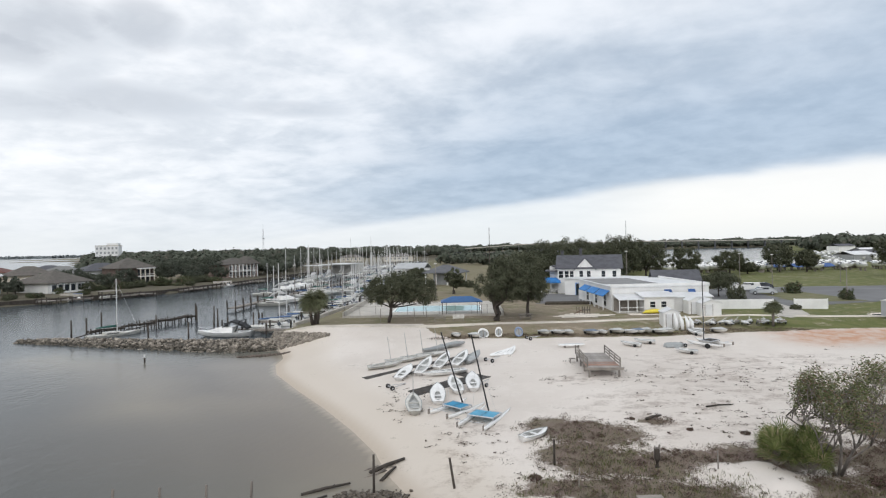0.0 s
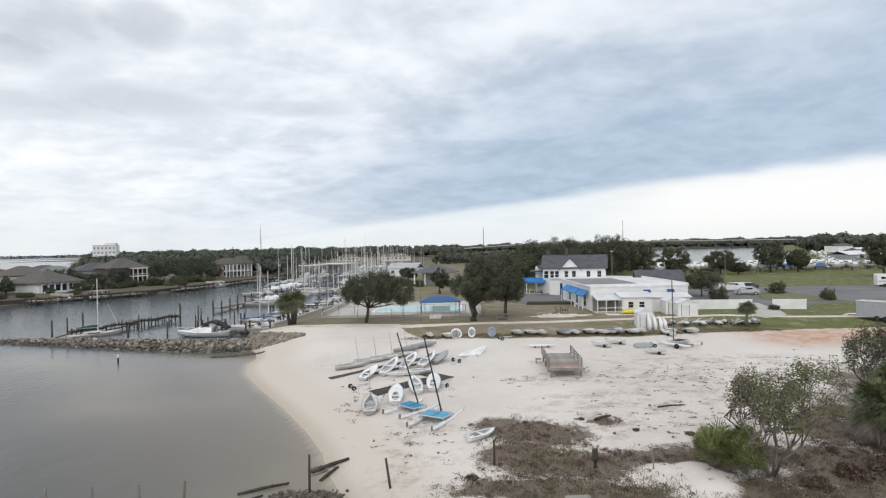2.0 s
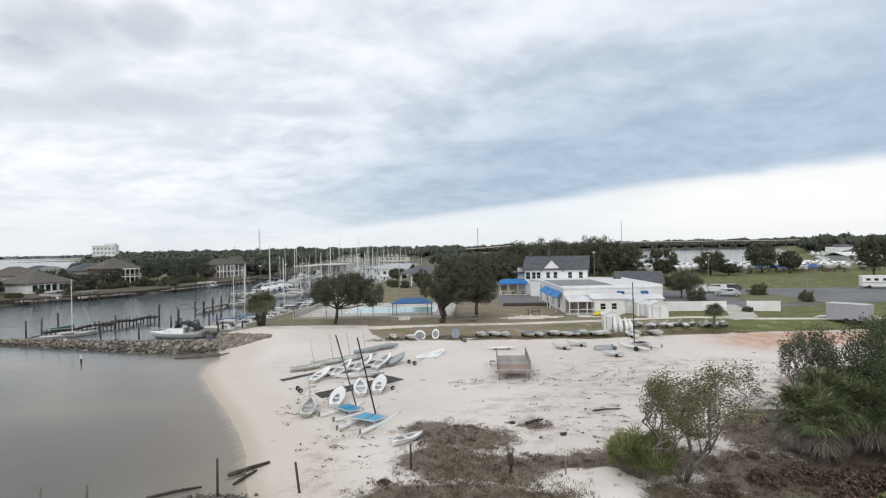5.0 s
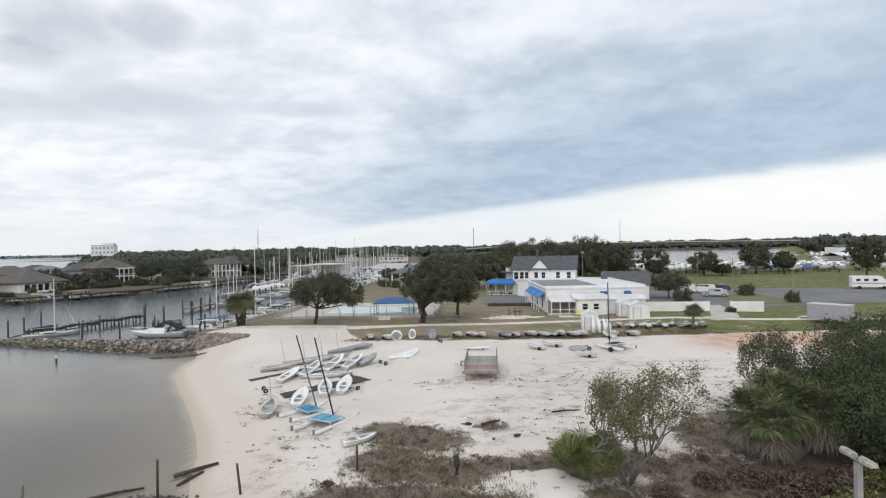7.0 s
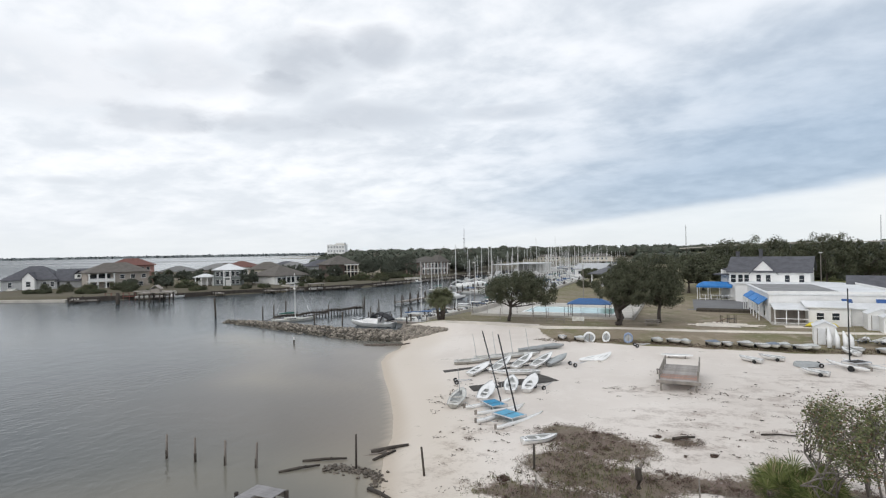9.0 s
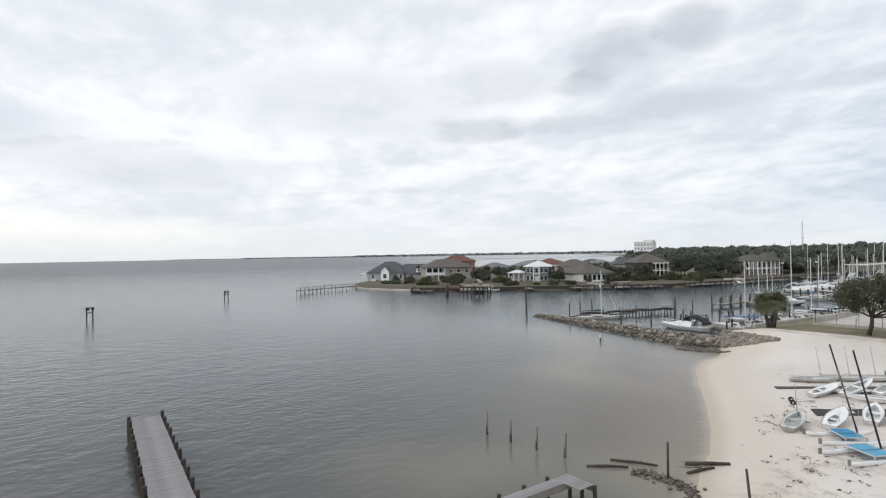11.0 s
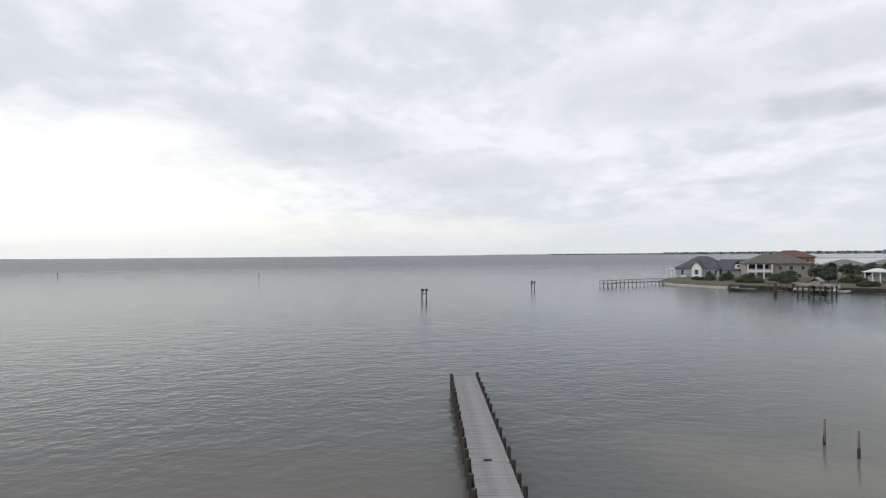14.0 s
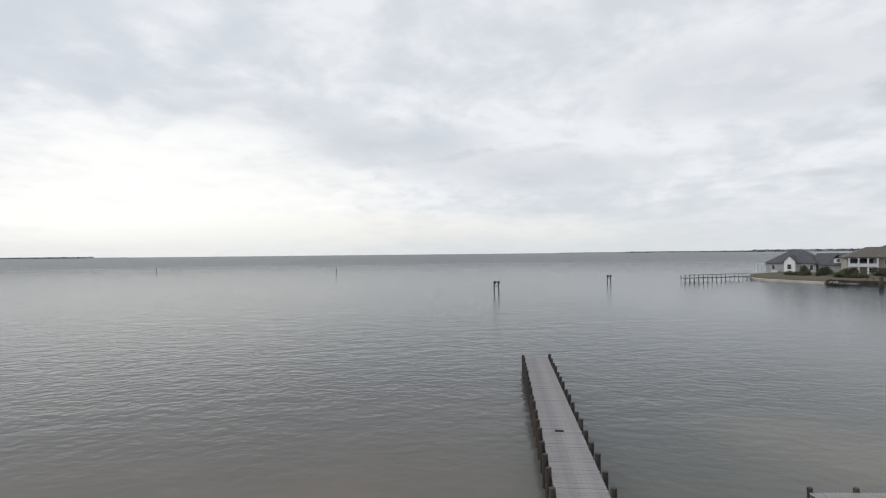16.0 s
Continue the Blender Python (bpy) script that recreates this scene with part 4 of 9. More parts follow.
# ---- far woods ----
def woods(name, spots, label, size=0.9, per=46):
    """Many far trees as one mass of leaf clumps with an uneven skyline."""
    rng = np.random.default_rng(7)
    sp = np.array(spots)
    k, per = 4, int(per * 1.7)              # lumps in each crown
    z = np.maximum(height(sp[:, 0], sp[:, 1]), 0.5)
    sp, z = np.repeat(sp, k, axis=0), np.repeat(z, k)
    off = rng.normal(size=(len(sp), 3)) * (0.42, 0.42, 0.10)
    c = np.stack([sp[:, 0] + off[:, 0] * sp[:, 3], sp[:, 1] + off[:, 1] * sp[:, 3], z + sp[:, 2] * (0.55 + off[:, 2])], 1)
    w = sp[:, 3] * (0.45 + 0.3 * rng.random(len(sp)))
    s = np.stack([w, w, sp[:, 2] * 0.38], 1)
    v, f = leaves(c, s, per, size * 0.55, rng, aspect=0.9, outward=1.3)
    # a solid dented core under the leaves of each lump
    lat, lon = np.linspace(-0.5, math.pi / 2, 5), np.linspace(0, 2 * math.pi, 8, endpoint=False)
    unit = np.array([(math.cos(p) * math.cos(q), math.cos(p) * math.sin(q), math.sin(p)) for p in lat for q in lon])
    cv = (c[:, None] + unit[None] * s[:, None] * (0.58 + 0.25 * rng.random((len(c), len(unit), 1)))).reshape(-1, 3)
    quad = np.array([(i * 8 + j, i * 8 + (j + 1) % 8, i * 8 + 8 + (j + 1) % 8, i * 8 + 8 + j) for i in range(4) for j in range(8)])
    cf = (quad[None] + (np.arange(len(c)) * len(unit))[:, None, None]).reshape(-1, 4) + len(v)
    return tagged(quick(name, np.concatenate([v, cv]), np.concatenate([f, cf]), WOODS_LEAF), label, "woods", kind="stuff")


def scatter(x0, x1, y0, y1, n, h0, h1, w, test, seed):
    r = np.random.default_rng(seed)
    out = []
    while len(out) < n:
        x, y = r.uniform(x0, x1), r.uniform(y0, y1)
        if test(x, y):
            h = r.uniform(h0, h1)
            out.append((x, y, h, w * r.uniform(0.8, 1.25)))
    return out


west = lambda x, y: reach(LAND_WEST, np.array([x]), np.array([y]))[0]
woods("woods", scatter(-420, -70, 235, 560, 620, 6.5, 10.5, 5.5, lambda x, y: west(x, y) > 7 and x < -0.13 * y - 50 and x > -0.68 * y - 0.07 * max(0, y - 300), 1), "dark woods behind the waterside houses", 1.1, 60)
woods("woods", scatter(-262, -205, 335, 378, 16, 8, 10.5, 4.5, lambda x, y: west(x, y) > 3, 19), "trees before the apartment block", 1.1, 60)
woods("woods", scatter(-620, 0, 560, 900, 600, 9, 13.5, 9, lambda x, y: west(x, y) > 10, 2), "long dark line of far trees", 2.0, 40)
woods("woods", scatter(-60, 1500, 1075, 1150, 620, 10, 12.5, 13, lambda x, y: y > 1075 + 0.10 * max(0, x - 600), 3), "far low tree line across the river", 2.2, 46)
woods("woods", scatter(60, 1900, 1400, 1480, 420, 14, 19, 17, lambda x, y: x > 480 or y > 1450, 13), "far wooded ridge beyond the bridge", 3.0, 40)
woods("woods", scatter(250, 900, 430, 820, 420, 11, 14.5, 10, lambda x, y: x > 0.56 * y + 30, 4), "tall dark woods beyond the boatyard", 2.4, 60)
woods("woods", scatter(22, 75, 165, 225, 50, 6, 9, 5, lambda x, y: x < 0.40 * y - 14, 6), "trees behind the old oaks", 1.3, 60)
woods("woods", scatter(-15, 60, 300, 470, 70, 4.5, 7.5, 5, lambda x, y: x > -8 + (y - 300) * 0.02, 8), "trees behind the boat basin", 1.6, 50)


# ---- buildings ----
def window(parent, x, y, z, w, h, face="front", frame_mat=None, glass=None, deep=0.1, bars=True):
    """A window with frame, pane and glazing bar, set proud of a wall. face: front (-y), back, left or right."""
    turn = {"front": 0, "right": 90, "back": 180, "left": -90}[face]
    t = pose(x, y, z, 0, 0, turn)
    fr = M()
    b = max(0.06, w * 0.07)
    for c, s in (((-w / 2, 0, 0), (b, deep, h + b)), ((w / 2, 0, 0), (b, deep, h + b)), ((0, 0, h / 2), (w - b, deep, b)), ((0, 0, -h / 2), (w - b, deep, b * 1.3))):
        fr.box(c, s)
    if bars:
        fr.box((0, 0, 0), (w - b, deep * 0.8, b * 0.6))
    fr.v = [tuple(t @ Vector(p)) for p in fr.v]
    f = part("window", fr, frame_mat or WHITE, parent)
    pane = M().box((0, deep * 0.12, 0), (w - b, deep * 0.4, h - b))
    pane.v = [tuple(t @ Vector(p)) for p in pane.v]
    part("pane", pane, glass or GLASS, f)
    return f


def walls(w, d, h, th=0.2):
    """Four outer walls with thickness, as one shell."""
    return M().box((w / 2, th / 2, h / 2), (w, th, h)).box((w / 2, d - th / 2, h / 2), (w, th, h)).box((th / 2, d / 2, h / 2), (th, d - 2 * th - 0.004, h)).box((w - th / 2, d / 2, h / 2), (th, d - 2 * th - 0.004, h))


def placed(name, left, right, z, label, category="house", group=""):
    """A building's Empty at its front-left corner, x along the front and y to the back; also the front's length."""
    a, b = Vector(left), Vector(right)
    t = thing(name, a.x, a.y, z, math.degrees(math.atan2(b.y - a.y, b.x - a.x)), label, category, group)
    return t, (b - a).length


# clubhouse: two storeys, grey roof, middle gable
club, W = placed("clubhouse", (21.9, 117.6), (34.3, 114.6), 2.5, "white two-storey wooden clubhouse with a grey shingle roof")
EH = 5.3
part("wall", walls(W, 9, EH), WHITE, club, "white painted boards")
part("roof", M().gable(0, W, 0, 9, EH, 2.4, 0.45, along="x"), ROOF_GREY, club, "grey shingle roof")
gab = M()
gx = W * 0.44
gab.add([(gx - 2.1, -0.12, EH - 0.4), (gx + 2.1, -0.12, EH - 0.4), (gx, -0.12, EH + 1.9), (gx - 2.1, 0.4, EH - 0.4), (gx + 2.1, 0.4, EH - 0.4), (gx, 0.4, EH + 1.9)],
        [(0, 1, 2), (5, 4, 3), (0, 3, 4, 1), (1, 4, 5, 2), (2, 5, 3, 0)])
part("gable", gab, WHITE, club, "white pointed gable front")
part("gable_roof", M().gable(gx - 2.1, gx + 2.1, -0.1, 3.6, EH - 0.4, 2.3, 0.22, along="y"), ROOF_GREY, club)
for x, y, hh in ((W * 0.37, 4.2, 3.9), (W * 0.06, 4.6, 3.5)):
    part("chimney", M().box((x, y, EH + hh / 2), (0.55, 0.5, hh)).box((x, y, EH + hh), (0.7, 0.65, 0.16)), ROOF_GREY, club, "dark brick chimney")
for gxx in (-0.02, W + 0.02):
    part("gable_end", M().add([(gxx, 0, EH), (gxx, 9, EH), (gxx, 4.5, EH + 2.3), (gxx + 0.06, 0, EH), (gxx + 0.06, 9, EH), (gxx + 0.06, 4.5, EH + 2.3)], [(0, 2, 1), (3, 4, 5), (0, 1, 4, 3), (1, 2, 5, 4), (2, 0, 3, 5)]), WHITE, club)
for x in (0.7, 1.9, 2.9, gx - 0.75, gx + 0.75, W * 0.73, W * 0.9):
    window(club, x, -0.05, 3.9, 0.8 if x > 1 else 0.9, 1.5)
part("porch_roof", M().box((-1.4, 3, 4.6), (2.8, 6, 0.2)).box((-0.7, 3, 5.6), (1.2, 5, 0.2)), ROOF_GREY, club)
part("side_bay", M().box((-0.9, 4.5, 2.8), (1.8, 5, 5.4)), WHITE, club)

# low front wing with patio and awnings, flat-roofed
wing, W = placed("club_wing", (22.6, 113.6), (27.6, 108.6), 2.5, "white one-storey club wing with a pale flat roof", "building")
part("wall", M().box((W / 2 + 3, 6, 1.6), (W + 6, 12, 3.2)), WHITE, wing)
part("roof", M().box((W / 2 + 3, 6, 3.3), (W + 6.5, 12.5, 0.22)), WHITE_ROOF, wing, "pale grey flat roof")
part("door", M().box((3.6, -0.04, 1.2), (1.7, 0.1, 2.3)), GLASS, wing, "dark glazed double door")
part("door_frame", M().box((2.7, -0.06, 1.25), (0.1, 0.14, 2.5)).box((4.5, -0.06, 1.25), (0.1, 0.14, 2.5)).box((3.6, -0.06, 2.45), (1.7, 0.14, 0.1)), BLUE_CANVAS, wing, "blue frame")

annex = thing("club_annex", 24.4, 84.95, 2.45, 2.0, "long white flat-roofed club annex with blue awnings", "building")
AW, AD, AH = 14.9, 20.0, 3.5
part("wall", walls(AW, AD, AH), WHITE, annex)
part("roof", M().box((AW / 2, AD / 2, AH + 0.12), (AW + 0.3, AD + 0.3, 0.2)), WHITE_ROOF, annex, "white membrane roof")
part("roof_patch", M().box((4.6, AD / 2 + 2, AH + 0.235), (8.6, AD - 5, 0.03)), mat("grey_gravel_roof", (0.27, 0.27, 0.27), 0.9, vary=0.3, scale=0.5, bump=0.3), annex, "grey gravel roofing")
part("parapet", M().box((AW / 2, 0.1, AH + 0.35), (AW + 0.3, 0.2, 0.35)).box((AW + 0.05, AD / 2, AH + 0.35), (0.2, AD, 0.35)), WHITE, annex)
for x in (8.6, 12.2):
    window(annex, x, -0.05, 2.55, 0.95, 0.75)
    part("window_awning", M().add([(x - 0.58, -0.42, 2.62), (x + 0.58, -0.42, 2.62), (x + 0.54, -0.02, 3.1), (x - 0.54, -0.02, 3.1), (x - 0.58, -0.38, 2.59), (x + 0.58, -0.38, 2.59), (x + 0.54, 0, 3.05), (x - 0.54, 0, 3.05)],
         [(0, 1, 2, 3), (7, 6, 5, 4), (0, 4, 5, 1), (1, 5, 6, 2), (3, 7, 4, 0), (2, 6, 7, 3)]), BLUE_DARK, annex, "small dark blue window awning")
for k in range(3):
    y0 = 1.0 + k * 5.2
    y1 = y0 + 4.6
    part("awning", M().add([(-1.1, y0, 2.2), (-1.1, y1, 2.2), (0, y1, 3.0), (0, y0, 3.0), (-1.1, y0, 2.1), (-1.1, y1, 2.1), (0, y1, 2.9), (0, y0, 2.9)],
         [(3, 2, 1, 0), (4, 5, 6, 7), (0, 1, 5, 4), (1, 2, 6, 5), (3, 7, 6, 2), (0, 4, 7, 3)]), BLUE_CANVAS, annex, "sloping blue canvas awning")
    for yy in (y0, (y0 + y1) / 2, y1):
        part("awning_post", M().box((-1.04, yy, 1.05), (0.09, 0.09, 2.1)), WHITE, annex)
    window(annex, -0.03, (y0 + y1) / 2, 1.3, 1.6, 1.9, "left")

low = thing("club_lean_to", 24.5, 81.75, 2.4, 0.0, "low white lean-to with a porch along the annex", "building")
part("wall", M().box((6.0, 1.4, 1.15), (4.3, 2.8, 2.3)).box((11.2, 1.9, 1.05), (5.6, 1.8, 2.1)), WHITE, low)
roof = M()
for x0, x1, yf, zf in ((0.0, 3.9, -0.3, 1.95), (3.4, 8.4, -0.35, 2.3), (8.4, 14.2, 0.7, 2.1)):
    roof.add([(x0, yf, zf), (x1, yf, zf), (x1, 3.0, zf + 0.5), (x0, 3.0, zf + 0.5), (x0, yf, zf + 0.12), (x1, yf, zf + 0.12), (x1, 3.0, zf + 0.62), (x0, 3.0, zf + 0.62)],
             [(3, 2, 1, 0), (4, 5, 6, 7), (0, 1, 5, 4), (1, 2, 6, 5), (2, 3, 7, 6), (3, 0, 4, 7)])
part("roof", roof, WHITE_ROOF, low, "pale sloping sheet roof")
for x in (5.0, 6.6):
    window(low, x, -0.05, 1.25, 0.8, 0.9)
for x in (0.15, 1.4, 2.7, 3.8):
    part("porch_post", M().box((x, -0.1, 1.0), (0.1, 0.1, 2.0)), WHITE, low)
part("porch_rail", M().box((2, -0.1, 0.85), (3.7, 0.07, 0.07)).box((2, -0.1, 0.3), (3.7, 0.05, 0.05)), WHITE, low)
part("porch_back", M().box((2, 2.6, 1.0), (3.9, 0.1, 2.0)), GREY_WOOD, low, "shaded porch back")
part("porch_floor", M().box((2, 1.0, 0.06), (4.4, 3.0, 0.14)), CONC, low)

kayak = thing("kayak", 29.5, 80.9, gz(28.9, 80.9) + 0.05, 2, "yellow kayak lying beside the lean-to", "kayak")
part("hull", M().loft([[(x, y * w, z * w) for y, z in ((-0.34, 0.15), (-0.2, 0.0), (0.2, 0), (0.34, 0.15), (0.2, 0.38), (-0.2, 0.38))] for x, w in ((-1.6, 0.1), (-1.2, 0.7), (0, 1), (1.2, 0.7), (1.6, 0.1))]),
     mat("yellow_plastic", (0.75, 0.62, 0.06), 0.4, vary=0.15, bump=0.03), kayak, smooth=True)
kayak.matrix_basis = kayak.matrix_basis @ Matrix.Diagonal((1.1, 1.4, 1.6, 1))


def shed(x, y, rz, w, d, h, label, ridge=0.5):
    s = thing("shed", x, y, gz(x, y), rz, label, "shed")
    part("wall", walls(w, d, h, 0.1), WHITE, s)
    for yy in (0.02, d - 0.08):
        g = M().add([(0, yy, h), (w, yy, h), (w / 2, yy, h + ridge), (0, yy + 0.06, h), (w, yy + 0.06, h), (w / 2, yy + 0.06, h + ridge)], [(0, 1, 2), (5, 4, 3), (0, 3, 4, 1), (1, 4, 5, 2), (2, 5, 3, 0)])
        part("gable_end", g, WHITE, s)
    part("roof", M().gable(0, w, 0, d, h, ridge, 0.12, 0.07, "y"), WHITE_ROOF, s, "pale metal roof")
    part("door", M().box((w * 0.35, -0.03, h * 0.46), (w * 0.4, 0.06, h * 0.88)), WHITE_ROOF, s)
    for q in (0.15, 0.55):
        part("door_trim", M().box((w * q, -0.04, h * 0.46), (0.06, 0.08, h * 0.9)), GREY_WOOD, s)
    return s


shed(34.6, 77.0, -3, 2.6, 2.6, 1.75, "cream storage shed with a shallow gable roof")
shed(33.7, 79.2, -3, 2.2, 2.4, 1.9, "cream storage shed beside another shed")
hut = shed(26.6, 69.3, -6, 1.9, 2.2, 1.9, "small white beach hut with white boards leaning on it", 0.45)

side, W = placed("side_house", (37.5, 104), (45.2, 102.3), 2.5, "low white house with a grey gable roof behind the annex")
part("wall", walls(W, 7.5, 2.9), WHITE, side)
part("roof", M().gable(0, W, 0, 7.5, 2.9, 1.9, 0.4), ROOF_GREY, side)
part("gable_end", M().add([(-0.02, 0, 2.9), (-0.02, 7.5, 2.9), (-0.02, 3.75, 4.75), (0.05, 0, 2.9), (0.05, 7.5, 2.9), (0.05, 3.75, 4.75)], [(0, 2, 1), (3, 4, 5), (0, 1, 4, 3), (1, 2, 5, 4), (2, 0, 3, 5)]), WHITE, side)

# patio with blue canopy
can = thing("patio_canopy", 16.2, 116.2, gz(17, 116.2), -8, "bright blue fabric canopy over the club patio", "canopy")
part("top", M().add([(0, 0, 2.6), (6.0, 0, 2.6), (6.0, 4, 2.9), (0, 4, 2.9), (1.0, 1.3, 3.3), (5.0, 1.3, 3.3), (5.0, 2.8, 3.3), (1.0, 2.8, 3.3), (0, 0, 2.3), (6, 0, 2.3), (6, 4, 2.6), (0, 4, 2.6)],
     [(0, 1, 5, 4), (1, 2, 6, 5), (2, 3, 7, 6), (3, 0, 4, 7), (4, 5, 6, 7), (0, 8, 9, 1), (1, 9, 10, 2), (2, 10, 11, 3), (3, 11, 8, 0)]), BLUE_CANVAS, can)
for x in (0.15, 2, 4, 5.85):
    for y in (0.15, 3.85):
        part("post", M().box((x, y, 1.25), (0.09, 0.09, 2.5)), WHITE, can)
rail = thing("patio_railing", 16.8, 115.6, gz(16.8, 115.6), -8, "white railing round the patio", "railing")
part("rail", M().box((3.4, 0, 0.95), (7, 0.07, 0.07)).box((3.4, 0, 0.25), (7, 0.06, 0.06)), WHITE, rail)
for k in range(8):
    part("baluster", M().box((k * 0.97, 0, 0.5), (0.07, 0.07, 1.0)), WHITE, rail)
tab = thing("patio_table", 0, 0, 0, 0, "dark patio table under the canopy", "table", "patio tables")
part("tabletop", M().box((0, 0, 0.74), (1.0, 1.0, 0.05), bev=0.02), DARK_WOOD, tab)
part("leg", M().tube([(0, 0, 0), (0, 0, 0.72)], 0.05), BLACK, tab)
tab.matrix_basis = pose(18.2, 117.2, gz(18, 117))
for x, y in ((19.8, 117.0), (21.4, 116.8), (20.4, 118.6)):
    copy_thing(tab, pose(x, y, gz(x, y), 0, 0, 20))

# white walls along the drive
def white_fence(a, b, h, label):
    t, L = placed("white_wall", a, b, gz(*a) - 0.02, label, "wall")
    n = max(2, int(L / 2.4))
    for i in range(n):
        part("panel", M().box(((i + 0.5) * L / n, 0, h / 2), (L / n - 0.03, 0.1, h)), WHITE, t)
    for i in range(n + 1):
        part("post", M().box((i * L / n, 0, h / 2 + 0.03), (0.14, 0.16, h + 0.06)), WHITE, t)


white_fence((38.9, 84.9), (48.2, 84.2), 1.45, "white panel wall beside the drive")
white_fence((51.0, 83.6), (55.2, 82.6), 1.5, "short white panel wall at the drive's entrance")


# ---- pool ----
deck = tagged(part("pool_deck", M().box((-4.3, 92, 2.42), (23.8, 21, 0.35)), CONC), "pale concrete deck round the swimming pool", "pool deck", kind="structure")
pool = tagged(part("pool", M().box((-2.4, 90.5, 2.62), (13.6, 8.5, 0.06)), POOL), "turquoise swimming pool in a pale deck", "pool")
curb = M()
for c, s in (((-2.4, 86.1, 2.66), (14.2, 0.3, 0.12)), ((-2.4, 94.9, 2.66), (14.2, 0.3, 0.12)), ((-9.35, 90.5, 2.66), (0.3, 8.5, 0.12)), ((4.55, 90.5, 2.66), (0.3, 8.5, 0.12))):
    curb.box(c, s)
tagged(part("pool_curb", curb, WHITE), "white curb round the pool", "curb", kind="structure")
pw = tagged(part("pool_wall", M().box((-4.3, 81.4, 2.42), (23.9, 0.25, 0.75)).box((-16.2, 92, 2.7), (0.25, 21, 1.2)).box((7.6, 92, 2.6), (0.25, 21, 1.0)), CONC), "low pale wall round the pool deck", "wall", kind="structure")
pf = thing("pool_fence", 0, 0, 2.4, 0, "thin dark fence along the pool wall", "fence")
for k in range(11):
    part("post", M().box((-16 + k * 2.36, 81.35, 0.9), (0.045, 0.045, 1.8)), DARK_WOOD if k % 3 == 0 else GREY_WOOD, pf)
part("rail", M().box((-4.2, 81.35, 1.75), (23.6, 0.025, 0.03)), GREY_WOOD, pf)
pc = thing("pool_canopy", -1.4, 81.9, 2.58, 3, "dark blue shade canopy beside the pool", "canopy")
part("top", M().add([(-0.2, -0.2, 1.95), (6.0, -0.2, 1.95), (6.0, 3, 1.95), (-0.2, 3, 1.95), (1.4, 1.4, 2.65), (4.4, 1.4, 2.65), (-0.2, -0.2, 1.85), (6, -0.2, 1.85), (6, 3, 1.85), (-0.2, 3, 1.85)],
     [(0, 1, 5, 4), (1, 2, 5), (2, 3, 4, 5), (3, 0, 4), (0, 6, 7, 1), (1, 7, 8, 2), (2, 8, 9, 3), (3, 9, 6, 0)]), mat("navy_canvas", (0.035, 0.12, 0.30), 0.6, bump=0.1), pc)
for x, y in ((0, 0), (5.8, 0), (0, 2.8), (5.8, 2.8), (0.6, 0), (5.2, 0)):
    part("post", M().box((x, y, 0.95), (0.08, 0.08, 1.9)), DARK_WOOD, pc)
sg = thing("sign_board", 1.0, 76.2, gz(1, 76.2), 4, "blank white notice board on two short posts", "sign")
part("board", M().box((0, 0, 0.62), (1.6, 0.06, 0.55)), DIRTY_WHITE, sg)
for x in (-0.7, 0.7):
    part("post", M().box((x, 0.06, 0.35), (0.08, 0.08, 0.7)), GREY_WOOD, sg)
bn = thing("wooden_bench", -1.6, 76.2, gz(-1.6, 76.2), 4, "grey wooden bench on the brown lawn", "bench")
part("seat", M().box((0, 0, 0.45), (1.7, 0.4, 0.06)), GREY_WOOD, bn)
for x in (-0.7, 0.7):
    part("leg", M().box((x, 0, 0.21), (0.08, 0.35, 0.42)), GREY_WOOD, bn)
tb = thing("picnic_table", 10.3, 76.6, gz(10.3, 76.6), 0, "weathered picnic table under the oaks", "table")
part("tabletop", M().box((0, 0, 0.74), (1.9, 0.75, 0.06)), GREY_WOOD, tb)
for s in (-1, 1):
    part("bench", M().box((0, s * 0.7, 0.44), (1.9, 0.26, 0.05)), GREY_WOOD, tb)
    part("leg", M().beam((s * 0.7, -0.6, 0), (s * 0.7, 0.3, 0.72), 0.06, 0.09).beam((s * 0.7, 0.6, 0), (s * 0.7, -0.3, 0.72), 0.06, 0.09), GREY_WOOD, tb)
for x, y, lean in ((-5.0, 76.2, 5), (-9.8, 75.6, -3), (-3.4, 77.0, 4)):
    p = thing("leaning_post", x, y, gz(x, y), 0, "thin pale post leaning on the brown lawn", "post")
    part("shaft", M().tube([(0, 0, -0.1), (math.sin(radians(-lean)) * 1.9, 0, 1.9)], 0.045), GREY_WOOD, p)


# ---- paving ----
def sheet(name, poly, lift, material, label, category, kind="structure"):
    """A paved area draped over the ground, a little above it."""
    xs, ys = [p[0] for p in poly], [p[1] for p in poly]
    x, y, f = grid(np.arange(min(xs), max(xs) + 1.01, 1.0), np.arange(min(ys), max(ys) + 1.01, 1.0))
    r = reach(list(poly), x, y)
    keep = (r[f] > -0.05).all(axis=1)
    z = height(x, y) + lift
    return tagged(quick(name, np.stack([x, y, z], 1), f[keep], material, True), label, category, kind=kind)


